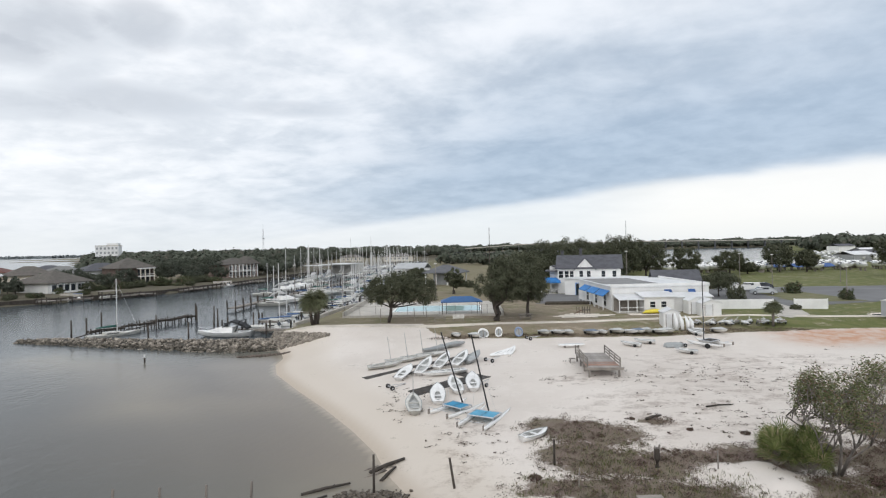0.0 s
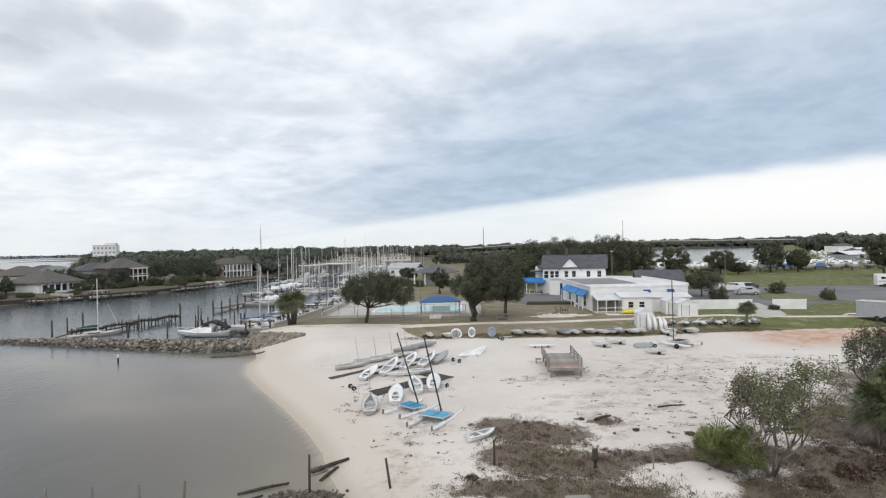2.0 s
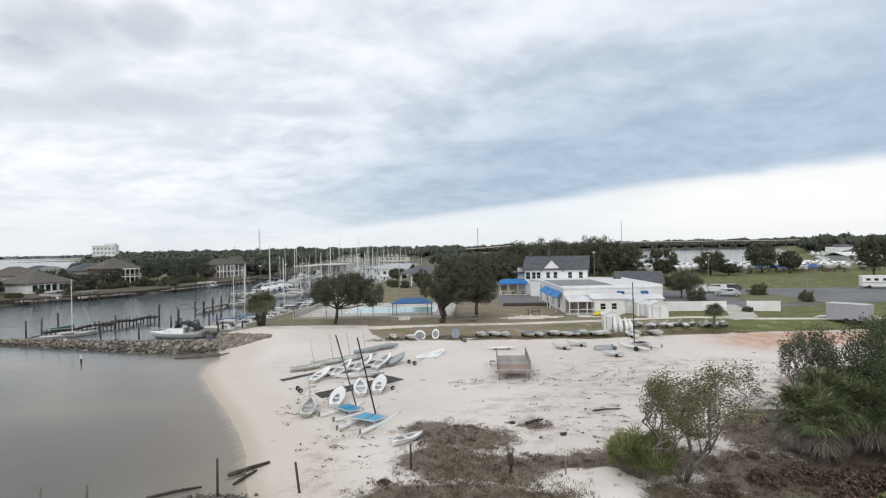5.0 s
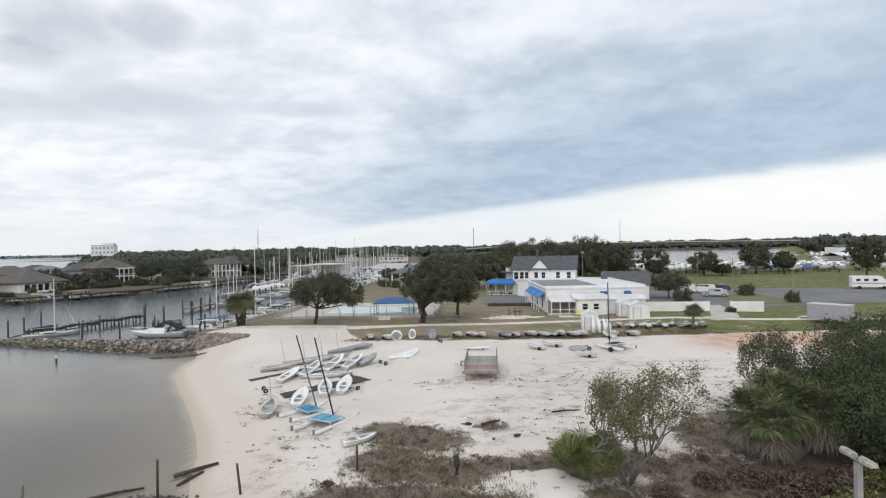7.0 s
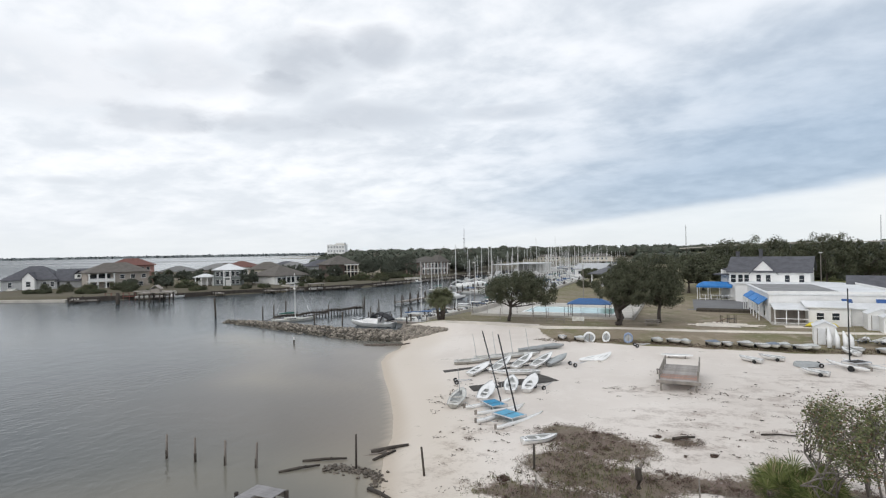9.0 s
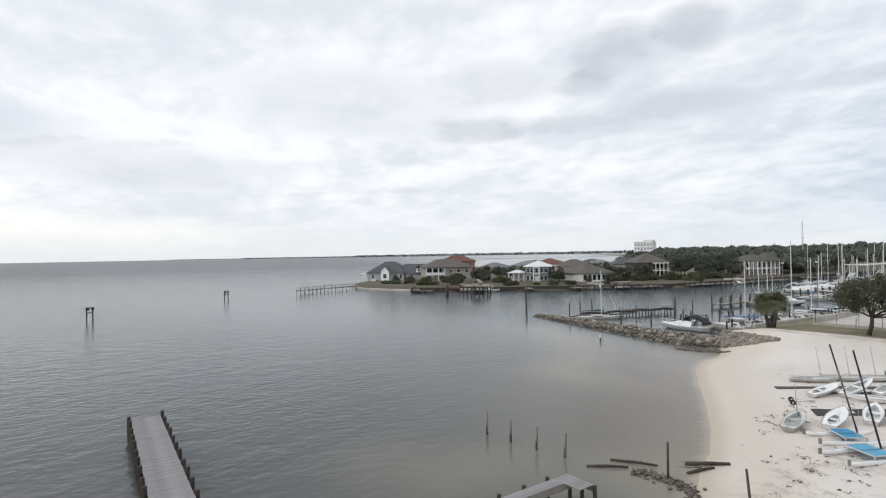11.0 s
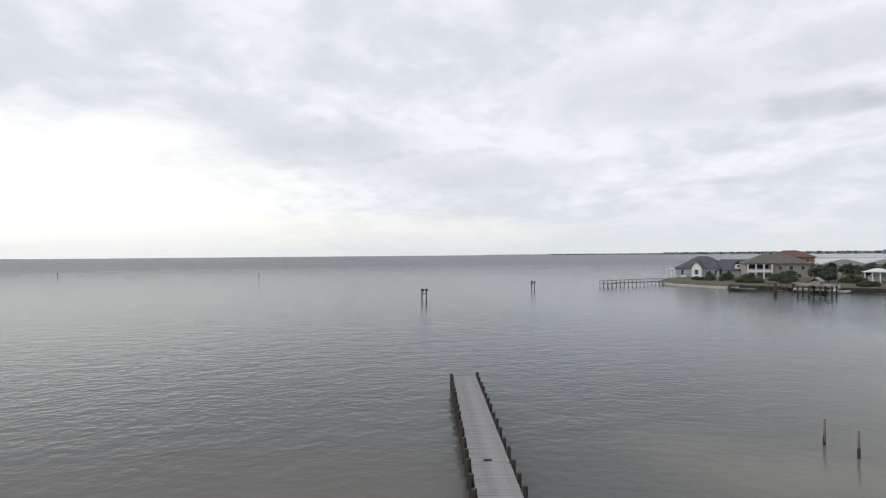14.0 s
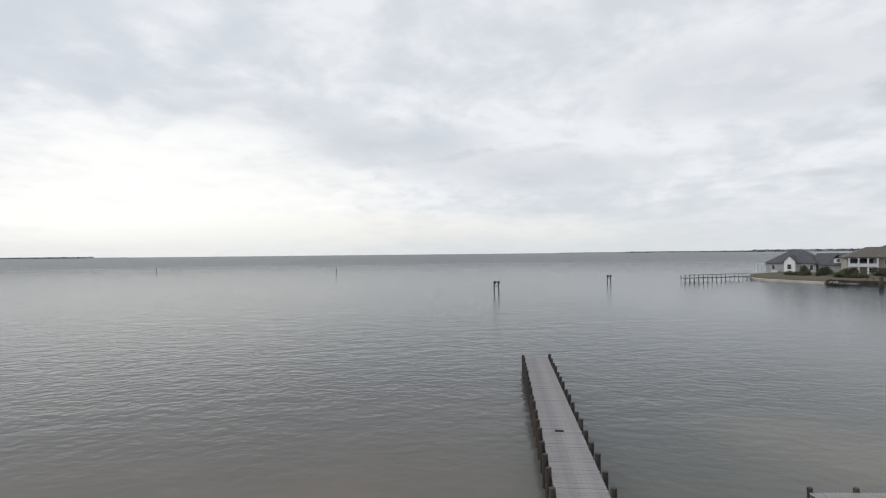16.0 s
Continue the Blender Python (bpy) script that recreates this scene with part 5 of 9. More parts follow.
def strip(name, pts, width, lift, material, label, category):
    """A path of one width along a line."""
    out, prev = [], None
    for (ax, ay), (bx, by) in zip(pts, pts[1:]):
        n = max(1, int(math.hypot(bx - ax, by - ay) / 1.2))
        out += [(ax + (bx - ax) * i / n, ay + (by - ay) * i / n) for i in range(n)]
    out.append(pts[-1])
    v = []
    for i, (x, y) in enumerate(out):
        a, b = out[max(0, i - 1)], out[min(len(out) - 1, i + 1)]
        L = math.hypot(b[0] - a[0], b[1] - a[1])
        nx, ny = -(b[1] - a[1]) / L, (b[0] - a[0]) / L
        for s in (-0.5, -0.17, 0.17, 0.5):
            px, py = x + nx * s * width, y + ny * s * width
            v.append((px, py, gz(px, py) + (lift if abs(s) < 0.4 else -0.03)))
    f = [(4 * i + k, 4 * i + k + 1, 4 * i + k + 5, 4 * i + k + 4) for i in range(len(out) - 1) for k in range(3)]
    f = [q[::-1] for q in f]
    return tagged(quick(name, v, f, material, True), label, category, kind="structure")


SANDPATH = mat("sandy_path", (0.74, 0.675, 0.585), 0.95, vary=0.3, scale=0.6, fine=5, bump=0.3)
strip("path", [(-30, 73.6), (-15, 73.2), (-2.7, 72.2), (7.6, 73.4), (16, 73.6), (28, 75.3), (36, 77.0), (41, 77.6), (48, 75.0), (60, 74), (75, 73.5)], 2.5, 0.035, SANDPATH, "pale sandy track along the lawn", "path")
strip("drive", [(44, 75.4), (47.6, 77.6), (50.2, 84.4), (52, 92)], 4.6, 0.05, CONC, "pale concrete drive", "drive")
sheet("parking_lot", [(14.5, 97), (24, 95), (27, 99), (27, 110), (23, 116), (15, 116)], 0.03, ASPHALT, "grey asphalt court before the club", "parking lot")
sheet("parking_lot", [(44, 87), (58, 87), (72, 92), (150, 80), (150, 118), (95, 122), (70, 124), (44, 120)], 0.03, ASPHALT, "wide grey asphalt car park", "parking lot")
sheet("lawn_island", [(56, 92.5), (68, 91), (68, 110), (59, 112)], 0.07, mat("island_grass", (0.13, 0.14, 0.055), 0.95, col2=(0.2, 0.18, 0.10), scale=0.5, bump=0.3), "grass island in the car park", "lawn")
sheet("playground_pad", [(12.5, 78.2), (18.5, 76.4), (25, 79.6), (18, 83.5)], 0.05, SANDPATH, "pale sand play area", "play area")
sheet("clearing", [(55, 75), (64, 74.2), (66, 76.5), (57, 77.5)], 0.03, SANDPATH, "bare pale patch in the lawn", "bare patch")
sheet("gravel_patch", [(24.5, 78.5), (31, 78), (31, 80), (25.5, 81.5)], 0.03, SANDPATH, "bare sandy patch before the lean-to", "bare patch")
pg = thing("play_frame", 18.6, 81.0, gz(18.6, 81) + 0.03, 12, "small dark wooden climbing frame", "play frame")
for x in (0, 1.2, 2.4):
    for y in (0, 1.1):
        part("post", M().box((x, y, 0.75), (0.1, 0.1, 1.5)), DARK_WOOD, pg)
part("platform", M().box((1.8, 0.55, 0.8), (1.3, 1.2, 0.08)), DARK_WOOD, pg)
part("slide", M().beam((0.9, 0.5, 0.85), (-0.9, 0.5, 0.1), 0.45, 0.05), RUST, pg)
pg.matrix_basis = pg.matrix_basis @ Matrix.Diagonal((0.7, 0.7, 0.7, 1))
hd = tagged(part("hedge", M().box((19.8, 95.2, 2.7), (8.0, 0.9, 0.55), rz=-4, bev=0.2), mat("hedge_leaf", (0.085, 0.072, 0.055), 0.9, vary=0.6, scale=4, fine=18, bump=1.0)), "low dark clipped hedge before the court", "hedge")


# ---- jetty, docks and boats of the basin ----
def stone(m, rng, p, r):
    """One rough block: a squashed, dented eight-sided lump."""
    n = 6
    turn = Matrix.Rotation(rng.random() * 6.28, 4, "Z") @ Matrix.Rotation(rng.normal() * 0.35, 4, "X") @ Matrix.Rotation(rng.normal() * 0.35, 4, "Y")
    sx, sy, sz = r * (0.8 + 0.6 * rng.random()), r * (0.6 + 0.5 * rng.random()), r * (0.4 + 0.35 * rng.random())
    rings = []
    for z, s in ((-1, 0.7), (-0.2, 1.0), (0.55, 0.9), (1, 0.45)):
        rings.append([Vector(p) + turn @ Vector((math.cos(a) * sx * s * k, math.sin(a) * sy * s * k, z * sz)) for a, k in ((2 * math.pi * i / n, 0.8 + 0.4 * rng.random()) for i in range(n))])
    m.loft(rings)


JETTY = [(-64, 79.2, 0.9, 0.45), (-56, 77.6, 1.5, 0.75), (-47, 75.4, 2.0, 0.95), (-38, 73.4, 2.5, 1.1), (-30, 71.6, 2.9, 1.3), (-25, 70.9, 2.6, 1.5), (-21.5, 70.7, 1.3, 1.5), (-18.2, 70.2, 0.7, 1.4), (-15.7, 70.2, 0.15, 1.4)]


def jetty_at(s):
    k = min(int(s), len(JETTY) - 2)
    x, y, w, h = [a + (b - a) * (s - k) for a, b in zip(JETTY[k], JETTY[k + 1])]
    return x, y, w, h * 0.82


core = M()
rings = []
for i in range(25):
    x, y, w, h = jetty_at(i / 24 * (len(JETTY) - 1))
    rings.append([(x, y - w * 1.15, -0.8), (x, y - w * 0.7, h * 0.35), (x, y - w * 0.2, h * 0.8), (x, y + w * 0.3, h * 0.8), (x, y + w * 0.8, h * 0.3), (x, y + w * 1.2, -0.8)])
core.loft(rings)
# the core's dark colour paints the shade in the gaps between stones
jetty = tagged(part("jetty", core, mat("jetty_core", (0.10, 0.088, 0.072), 0.9, vary=0.5, scale=1.5, fine=8, bump=0.5)), "low breakwater of rough brown and grey stones", "jetty", kind="structure")
rock_rng = np.random.default_rng(17)
meshes = []
for k in range(14):
    m = M()
    stone(m, rock_rng, (0, 0, 0), 1.0)
    meshes.append(m.mesh("stone", ROCK))
rest, lowest = M(), M()
for i in range(3300):
    x, y, w, h = jetty_at(rock_rng.random() ** 0.8 * (len(JETTY) - 1))
    u = rock_rng.uniform(-1.25, 1.1)
    z = h * (0.92 * (1 - abs(u) ** 1.7)) + rock_rng.normal() * 0.06
    z = max(z, -0.05) if x < -27 else max(z, gz(x, y + u * w) + 0.04)
    r = rock_rng.uniform(0.10, 0.27)
    if i < 290:
        ob = new("stone", meshes[i % 14])
        ob.matrix_basis = pose(x, y + u * w, z, rock_rng.normal() * 15, rock_rng.normal() * 15, rock_rng.random() * 360) @ Matrix.Diagonal((r * 1.25, r * 1.25, r * 1.25, 1))
        ob.parent = jetty
    else:
        # stones lower than 0.3 m go into the darker rock colour
        stone(lowest if z < 0.3 and x < -22 else rest, rock_rng, (x, y + u * w, z), r)
tagged(part("small_stones", rest, ROCK, jetty), kind="stuff")
tagged(part("tide_stones", lowest, LOW_ROCK, jetty), "dark stones at the waterline", kind="stuff")


def pile(x, y, top, r=0.13, lean=(0, 0), name="piling", label="dark weathered timber piling standing in the water", material=None, base=-1.0, group="pilings"):
    p = thing(name, x, y, base, 0, label, "piling", group)
    part("shaft", M().tube([(0, 0, 0), (lean[0] * 0.5, lean[1] * 0.5, (top - base) * 0.5), (lean[0], lean[1], top - base)], [r, r * 0.95, r * 0.85], 8), material or DARK_WOOD, p, smooth=True)
    return p


SITE = TURNED
for x, y, top in ((-59.2, 81.4, 2.7), (-57.8, 82.8, 2.9), (-57.3, 85.6, 3.4), (-46.4, 80.1, 2.0), (-39.4, 78.4, 2.6), (-48.1, 98.5, 3.0), (-52, 92, 2.2), (-50.6, 103, 3.0), (-47, 103, 2.4), (-44, 98, 2.4), (-36, 84, 2.6), (-33.5, 88, 2.8), (-41, 90, 2.2)):
    pile(x, y, top)
jp = pile(-73.5, 83.8, 3.8, 0.2, (-0.25, 0), label="tall dark channel piling at the jetty's tip")
part("cap", M().box((-0.25, 0, 4.5), (0.55, 0.12, 0.6)), DARK_WOOD, jp)

# broken old pier behind the jetty
op = thing("old_pier", -57.0, 83.2, 0, 69.5, "dark sagging ruined timber pier", "pier")
for k in range(14):
    s = 1.0 if k > 5 else 0.6
    part("plank_bay", M().box((k * 1.42, 0, 0.55 + 0.25 * s + 0.12 * math.sin(k * 1.7)), (1.5, 1.3 * s, 0.3), m=pose(0, 0, 0, 3 * math.sin(k), 3 * math.cos(k * 1.3), 4 * math.sin(k * 2.1))), DARK_WOOD, op)
    for yy in (-0.55, 0.55):
        part("post", M().tube([(k * 1.42, yy, -1), (k * 1.42, yy, 0.8 + 0.6 * abs(math.sin(k * 2.3 + yy)))], 0.11, 6), DARK_WOOD, op)
part("brace", M().beam((-3.5, -1, 0.3), (3, 0.3, 0.9), 0.25, 0.12).beam((4, -2.2, 0.5), (10, -1.6, 0.6), 0.3, 0.14), DARK_WOOD, op)


SITE = PLAIN


def hull(L, B, H, n=9, sheer=0.18, flare=0.72, transom=0.75):
    """A boat's outside: lofted sections from stern to bow, open above."""
    rings = []
    for i in range(n):
        s = i / (n - 1)
        b = B / 2 * (transom + (1 - transom) * math.sin(min(1, s / 0.45) * math.pi / 2)) * (1 - max(0, (s - 0.45) / 0.55) ** 2.2) + 0.012
        z1 = H * (1 + sheer * (s - 0.35) ** 2 * 3)
        z0 = H * 0.75 * max(0, (s - 0.6) / 0.4) ** 2.2
        rings.append([(s * L, -b, z1), (s * L, -b * flare, z0 + (z1 - z0) * 0.35), (s * L, 0, z0), (s * L, b * flare, z0 + (z1 - z0) * 0.35), (s * L, b, z1)])
    return rings


def boat_shell(L, B, H, deck_drop=0.03, **kw):
    """Hull with a deck a little below the gunwale."""
    r = hull(L, B, H, **kw)
    m = M()
    n = 5
    v = [p for q in r for p in q]
    f = [(i * n + k, i * n + k + 1, (i + 1) * n + k + 1, (i + 1) * n + k) for i in range(len(r) - 1) for k in range(n - 1)]
    m.add(v, [q[::-1] for q in f] + [(0, 1, 2, 3, 4)])
    d = M()
    top = [[(q[0][0], q[0][1] * 0.97, q[0][2] - deck_drop), (q[0][0], 0, q[0][2] - deck_drop + 0.03 * B), (q[4][0], q[4][1] * 0.97, q[4][2] - deck_drop)] for q in r]
    d.loft(top, closed=False)
    return m, d


NAVY_HULL = mat("navy_gelcoat", (0.03, 0.05, 0.12), 0.25, vary=0.2, bump=0.02)


def sailboat(L, mast_h, hull_mat, cover, label):
    """A moored sloop: hull, deck, cabin, mast, boom with a sail cover, rails, shrouds."""
    t = thing("sailboat", 0, 0, 0, 0, label, "sailboat", "moored sailboats")
    a, d = boat_shell(L, L * 0.31, 1.05)
    part("hull", a, hull_mat, t, smooth=True)
    part("deck", d, DIRTY_WHITE, t)
    cab = M().loft([[(x, -w, 0.95), (x, -w * 0.85, 0.95 + h), (x, w * 0.85, 0.95 + h), (x, w, 0.95)] for x, w, h in ((L * 0.30, L * 0.095, 0.42), (L * 0.5, L * 0.10, 0.45), (L * 0.72, L * 0.06, 0.25))])
    part("cabin", cab, DIRTY_WHITE, t)
    part("cabin_window", M().box((L * 0.46, 0, 1.18), (L * 0.22, L * 0.2, 0.14)), GLASS, t)
    part("mast", M().tube([(L * 0.56, 0, 1.0), (L * 0.56, 0, mast_h)], [0.085, 0.06], 6), MAST, t)
    part("spreader", M().box((L * 0.56, 0, mast_h * 0.6), (0.06, 1.6, 0.05)), MAST, t)
    part("boom", M().tube([(L * 0.55, 0, 2.0), (L * 0.16, 0, 2.05)], 0.06, 6), MAST, t)
    part("sail_cover", M().tube([(L * 0.54, 0, 2.22), (L * 0.35, 0, 2.2), (L * 0.17, 0, 2.12)], [0.2, 0.16, 0.09], 7), cover, t, smooth=True)
    part("forestay", M().tube([(L * 0.97, 0, 1.2), (L * 0.56, 0, mast_h * 0.97)], 0.009, 3), MAST, t)
    part("backstay", M().tube([(L * 0.02, 0, 1.1), (L * 0.56, 0, mast_h * 0.99)], 0.008, 3), MAST, t)
    part("pulpit", M().tube([(L * 0.85, -0.5, 1.1), (L * 0.86, -0.5, 1.65), (L * 1.0, 0, 1.75), (L * 0.86, 0.5, 1.65), (L * 0.85, 0.5, 1.1)], 0.03, 4), ALU, t)
    return t


def motor_yacht(L, label, canvas):
    t = thing("motor_yacht", 0, 0, 0, 0, label, "motorboat", "moored motorboats")
    a, d = boat_shell(L, L * 0.33, L * 0.14, sheer=0.25, transom=0.9)
    part("hull", a, GEL, t, smooth=True)
    part("boot_stripe", M().loft([[(p[0], p[1] * 1.012, p[2]) for p in (q[1], q[2], q[3])] for q in hull(L, L * 0.33, L * 0.14, sheer=0.25, transom=0.9)], closed=False), TARP_DARK, t, "dark grey lower hull")
    part("deck", d, GEL, t)
    h = L * 0.14
    part("cabin", M().loft([[(x, -w, h), (x, -w * 0.8, h + k), (x, w * 0.8, h + k), (x, w, h)] for x, w, k in ((L * 0.3, L * 0.14, 0.9), (L * 0.55, L * 0.13, 0.95), (L * 0.86, L * 0.03, 0.1))]), GEL, t)
    part("windshield", M().add([(L * 0.50, -L * 0.125, h + 0.9), (L * 0.50, L * 0.125, h + 0.9), (L * 0.42, L * 0.11, h + 1.5), (L * 0.42, -L * 0.11, h + 1.5), (L * 0.48, -L * 0.12, h + 0.9), (L * 0.48, L * 0.12, h + 0.9), (L * 0.41, L * 0.11, h + 1.48), (L * 0.41, -L * 0.11, h + 1.48)],
         [(0, 1, 2, 3), (7, 6, 5, 4), (0, 3, 7, 4), (1, 5, 6, 2), (3, 2, 6, 7)]), GLASS, t)
    part("canvas_top", M().loft([[(x, -L * 0.12, z), (x, -L * 0.1, z + 0.3), (x, L * 0.1, z + 0.3), (x, L * 0.12, z)] for x, z in ((L * 0.46, h + 1.3), (L * 0.32, h + 1.75), (L * 0.14, h + 1.1), (L * 0.04, h + 0.5))]), canvas, t)
    part("rail", M().tube([(L * 0.5, -L * 0.14, h + 0.1), (L * 0.75, -L * 0.1, h + 0.7), (L * 1.0, 0, h + 0.9), (L * 0.75, L * 0.1, h + 0.7), (L * 0.5, L * 0.14, h + 0.1)], 0.03, 4), ALU, t)
    return t


mb = motor_yacht(8.2, "white motor yacht with a black canvas cockpit cover", mat("black_canvas", (0.012, 0.013, 0.016), 0.7, bump=0.1))
mb.matrix_basis = TURNED @ pose(-31.2, 81.2, -0.3, 0, 0, 180) @ Matrix.Diagonal((1, 1, 0.85, 1))
part("radar_arch", M().tube([(1.9, -1.3, 1.4), (1.2, -1.2, 3.2), (1.2, 1.2, 3.2), (1.9, 1.3, 1.4)], 0.1, 5), BLACK, mb, "dark radar arch")

blues = [mat("blue_sail_cover", (0.03, 0.09, 0.22), 0.7, bump=0.1), mat("white_sail_cover", (0.6, 0.6, 0.58), 0.7, bump=0.1), mat("green_sail_cover", (0.03, 0.12, 0.10), 0.7, bump=0.1)]
kinds = [sailboat(8.5, 11.0, GEL, blues[0], "white moored sloop with a blue sail cover"), sailboat(10.5, 14.0, GEL, blues[1], "white moored sloop with a pale sail cover"),
         sailboat(7.5, 9.6, DIRTY_WHITE, blues[2], "small white sloop with a green sail cover"), sailboat(9.5, 12.5, NAVY_HULL, blues[0], "navy-hulled sloop with a blue sail cover")]
my = motor_yacht(8.5, "white motor cruiser moored in the marina", mat("pale_canvas", (0.5, 0.5, 0.5), 0.8, bump=0.1))
yachts = kinds + [my]
kinds[2].matrix_basis = TURNED @ pose(-56.2, 80.4, -0.7, 0, 0, 48)
spots = []
r = np.random.default_rng(23)
for k in range(9, 16):
    spots.append((-46 + r.normal() * 2 + k * 0.9, 86 + k * 7.5 + r.normal(), 0 if k % 3 else 90))
for k in range(21):                      # berths along the eastern bulkhead
    y = 87.5 + k * 6.3
    e = float(np.interp(y, [72, 86, 102, 112, 160, 270], [-26.4, -22.2, -20.3, -18, -18, -20]))
    if k % 5 != 4:
        spots.append((e - 10.2 + r.normal() * 0.5, y, 0 if r.random() < 0.5 else 180))
for k in range(24):                      # both sides of the middle dock
    y = 112 + k * 7.2
    xd = -48.5 + (y - 114.5) * 0.06
    if r.random() < 0.62:
        spots.append((xd + 1.8, y, 0))
    if r.random() < 0.55 and k > 5:
        spots.append((xd - 11.5, y, 0))
for k in range(34):
    spots.append((r.uniform(-62, -24), r.uniform(250, 420), r.choice([0, 180, 90])))
tall = sailboat(12.5, 18.5, GEL, blues[1], "large white ketch with a very tall mast")
tall.matrix_basis = pose(-50, 252, -0.35, 0, 0, 90)
copy_thing(tall, pose(-39, 243, -0.35, 0, 0, 90))


def runabout(label, canvas):
    t = thing("runabout", 0, 0, 0, 0, label, "motorboat", "small moored boats")
    a, d = boat_shell(5.6, 2.1, 0.85, sheer=0.2, transom=0.9)
    part("hull", a, GEL, t, smooth=True)
    part("deck", d, GEL, t)
    part("console", M().box((2.4, 0, 1.15), (0.9, 1.0, 0.7), bev=0.15), GEL, t)
    part("windshield", M().beam((2.85, 0, 1.3), (2.5, 0, 1.85), 1.3, 0.04), GLASS, t)
    part("canopy", M().box((2.0, 0, 2.35), (2.0, 1.7, 0.08), bev=0.03), canvas, t)
    for px in (1.1, 2.9):
        for s in (-0.75, 0.75):
            part("canopy_post", M().tube([(px, s, 0.85), (px, s, 2.33)], 0.025, 4), ALU, t)
    part("outboard", M().box((-0.2, 0, 0.85), (0.4, 0.4, 0.75), bev=0.1), DIRTY_WHITE, t)
    return t


small = [runabout("small white open boat with a pale canopy", blues[1]), runabout("small white open boat with a blue canopy", blues[0])]
r2 = np.random.default_rng(29)
for k in range(30):
    y = 84.5 + k * 3.4
    e = float(np.interp(y, [72, 86, 102, 112, 160, 270], [-26.4, -22.2, -20.3, -18, -18, -20]))
    m = pose(e - 6.8 - r2.random(), y + r2.normal() * 0.3, -0.25, 0, 0, r2.normal() * 3)
    if k < 2:
        small[k].matrix_basis = m
    elif k % 3 != 1 or y > 110:
        copy_thing(small[int(r2.random() < 0.35)], m)
for k in range(45):                      # inner rows of berths
    x = (-63, -58, -33, -28.5, -24)[k % 5]
    spots.append((x + r.normal() * 0.4, 196 + (k // 5) * 14 + r.normal(), 90))
moved = {0: False, 1: False, 3: False, 4: False}
for i, (x, y, a) in enumerate(spots):
    k = int(r.choice([0, 1, 2, 3, 4], p=[0.3, 0.24, 0.2, 0.08, 0.18]))
    L = (8.5, 10.5, 7.5, 9.5, 8.5)[k]
    m = pose(x + (L if a == 180 else 0), y, -0.35, 0, 0, a + r.normal() * 2)
    if k in moved and not moved[k]:
        yachts[k].matrix_basis = m
        moved[k] = True
    else:
        copy_thing(yachts[k], m)


def dock(name, a, b, w, z, label, step_=3.2, pile_top=1.2, group="", r=0.14, post=None):
    """A timber walkway on piles."""
    t, L = placed(name, a, b, 0, label, "dock", group)
    part("walkway", M().box((L / 2, 0, z), (L, w, 0.14)).box((L / 2, -w / 2, z - 0.15), (L, 0.1, 0.18)).box((L / 2, w / 2, z - 0.15), (L, 0.1, 0.18)), GREY_WOOD, t)
    n = max(2, int(L / step_))
    for i in range(n + 1):
        for s in (-1, 1):
            h = z + pile_top * (0.8 + 0.4 * ((i * 7 + s * 3) % 5) / 5)
            part("piling", M().tube([(i * L / n, s * (w / 2 + 0.14), -1.2), (i * L / n, s * (w / 2 + 0.14), h)], r, 6), post or DARK_WOOD, t)
    return t


SITE = TURNED
dock("marina_dock", (-48.6, 114.5), (-38.5, 282), 1.6, 0.75, "long grey timber dock with tall pilings", 3.6, 1.6)
SITE = PLAIN
dock("finger_dock", (-24.3, 83), (-36, 84.2), 1.0, 0.7, "narrow timber finger dock among boats", 3.0, 1.3, "finger docks")
dock("finger_dock", (-22.5, 92.5), (-33, 93.4), 1.0, 0.7, "narrow timber finger dock among boats", 3.0, 1.3, "finger docks")
dock("finger_dock", (-21.5, 104.5), (-32, 105.2), 1.0, 0.7, "narrow timber finger dock among boats", 3.0, 1.3, "finger docks")
for k in range(8):
    y = 111 + k * 14
    dock("finger_dock", (-18.5, y), (-28, y + 0.3), 0.9, 0.7, "narrow timber finger dock among boats", 3.0, 1.2, "finger docks")


def seawall(pts, z0, z1, th, material, label):
    m = M()
    for a, b in zip(pts, pts[1:]):
        m.beam((*a, (z0 + z1) / 2), (*b, (z0 + z1) / 2), th, z1 - z0)
    return tagged(part("seawall", m, material), label, "seawall", kind="structure")


seawall([(-23.1, 80.0), (-22.2, 85.8), (-20.5, 102), (-18.2, 112), (-17.2, 132), (-18.2, 160), (-18.2, 210), (-20.2, 270)], -0.8, 2.05, 0.4, CONC, "pale concrete bulkhead along the marina")
seawall([(-143.4, 100.8), (-124.5, 118.8), (-113.5, 135.8), (-103.4, 147.8), (-90.4, 166.8), (-83.4, 210), (-78.4, 262), (-74, 330)], -0.8, 1.3, 0.5, DARK_WOOD, "weathered dark timber bulkhead along the houses")
seawall([(-171.5, 95), (-163.4, 94.3), (-143.4, 100.8)], -0.6, 0.7, 1.6, CONC, "low pale stone bank at the point")

# lamp posts of the marina
def lamp_post(x, y, h, label="pale street lamp on a slim pole", z=None):
    t = thing("street_lamp", x, y, gz(x, y) if z is None else z, 0, label, "street lamp", "street lamps")
    part("pole", M().tube([(0, 0, 0), (0, 0, h)], [0.09, 0.06], 6), GREY_WOOD, t)
    part("lamp_head", M().box((0, 0, h + 0.08), (0.55, 0.3, 0.2), bev=0.06), DIRTY_WHITE, t)


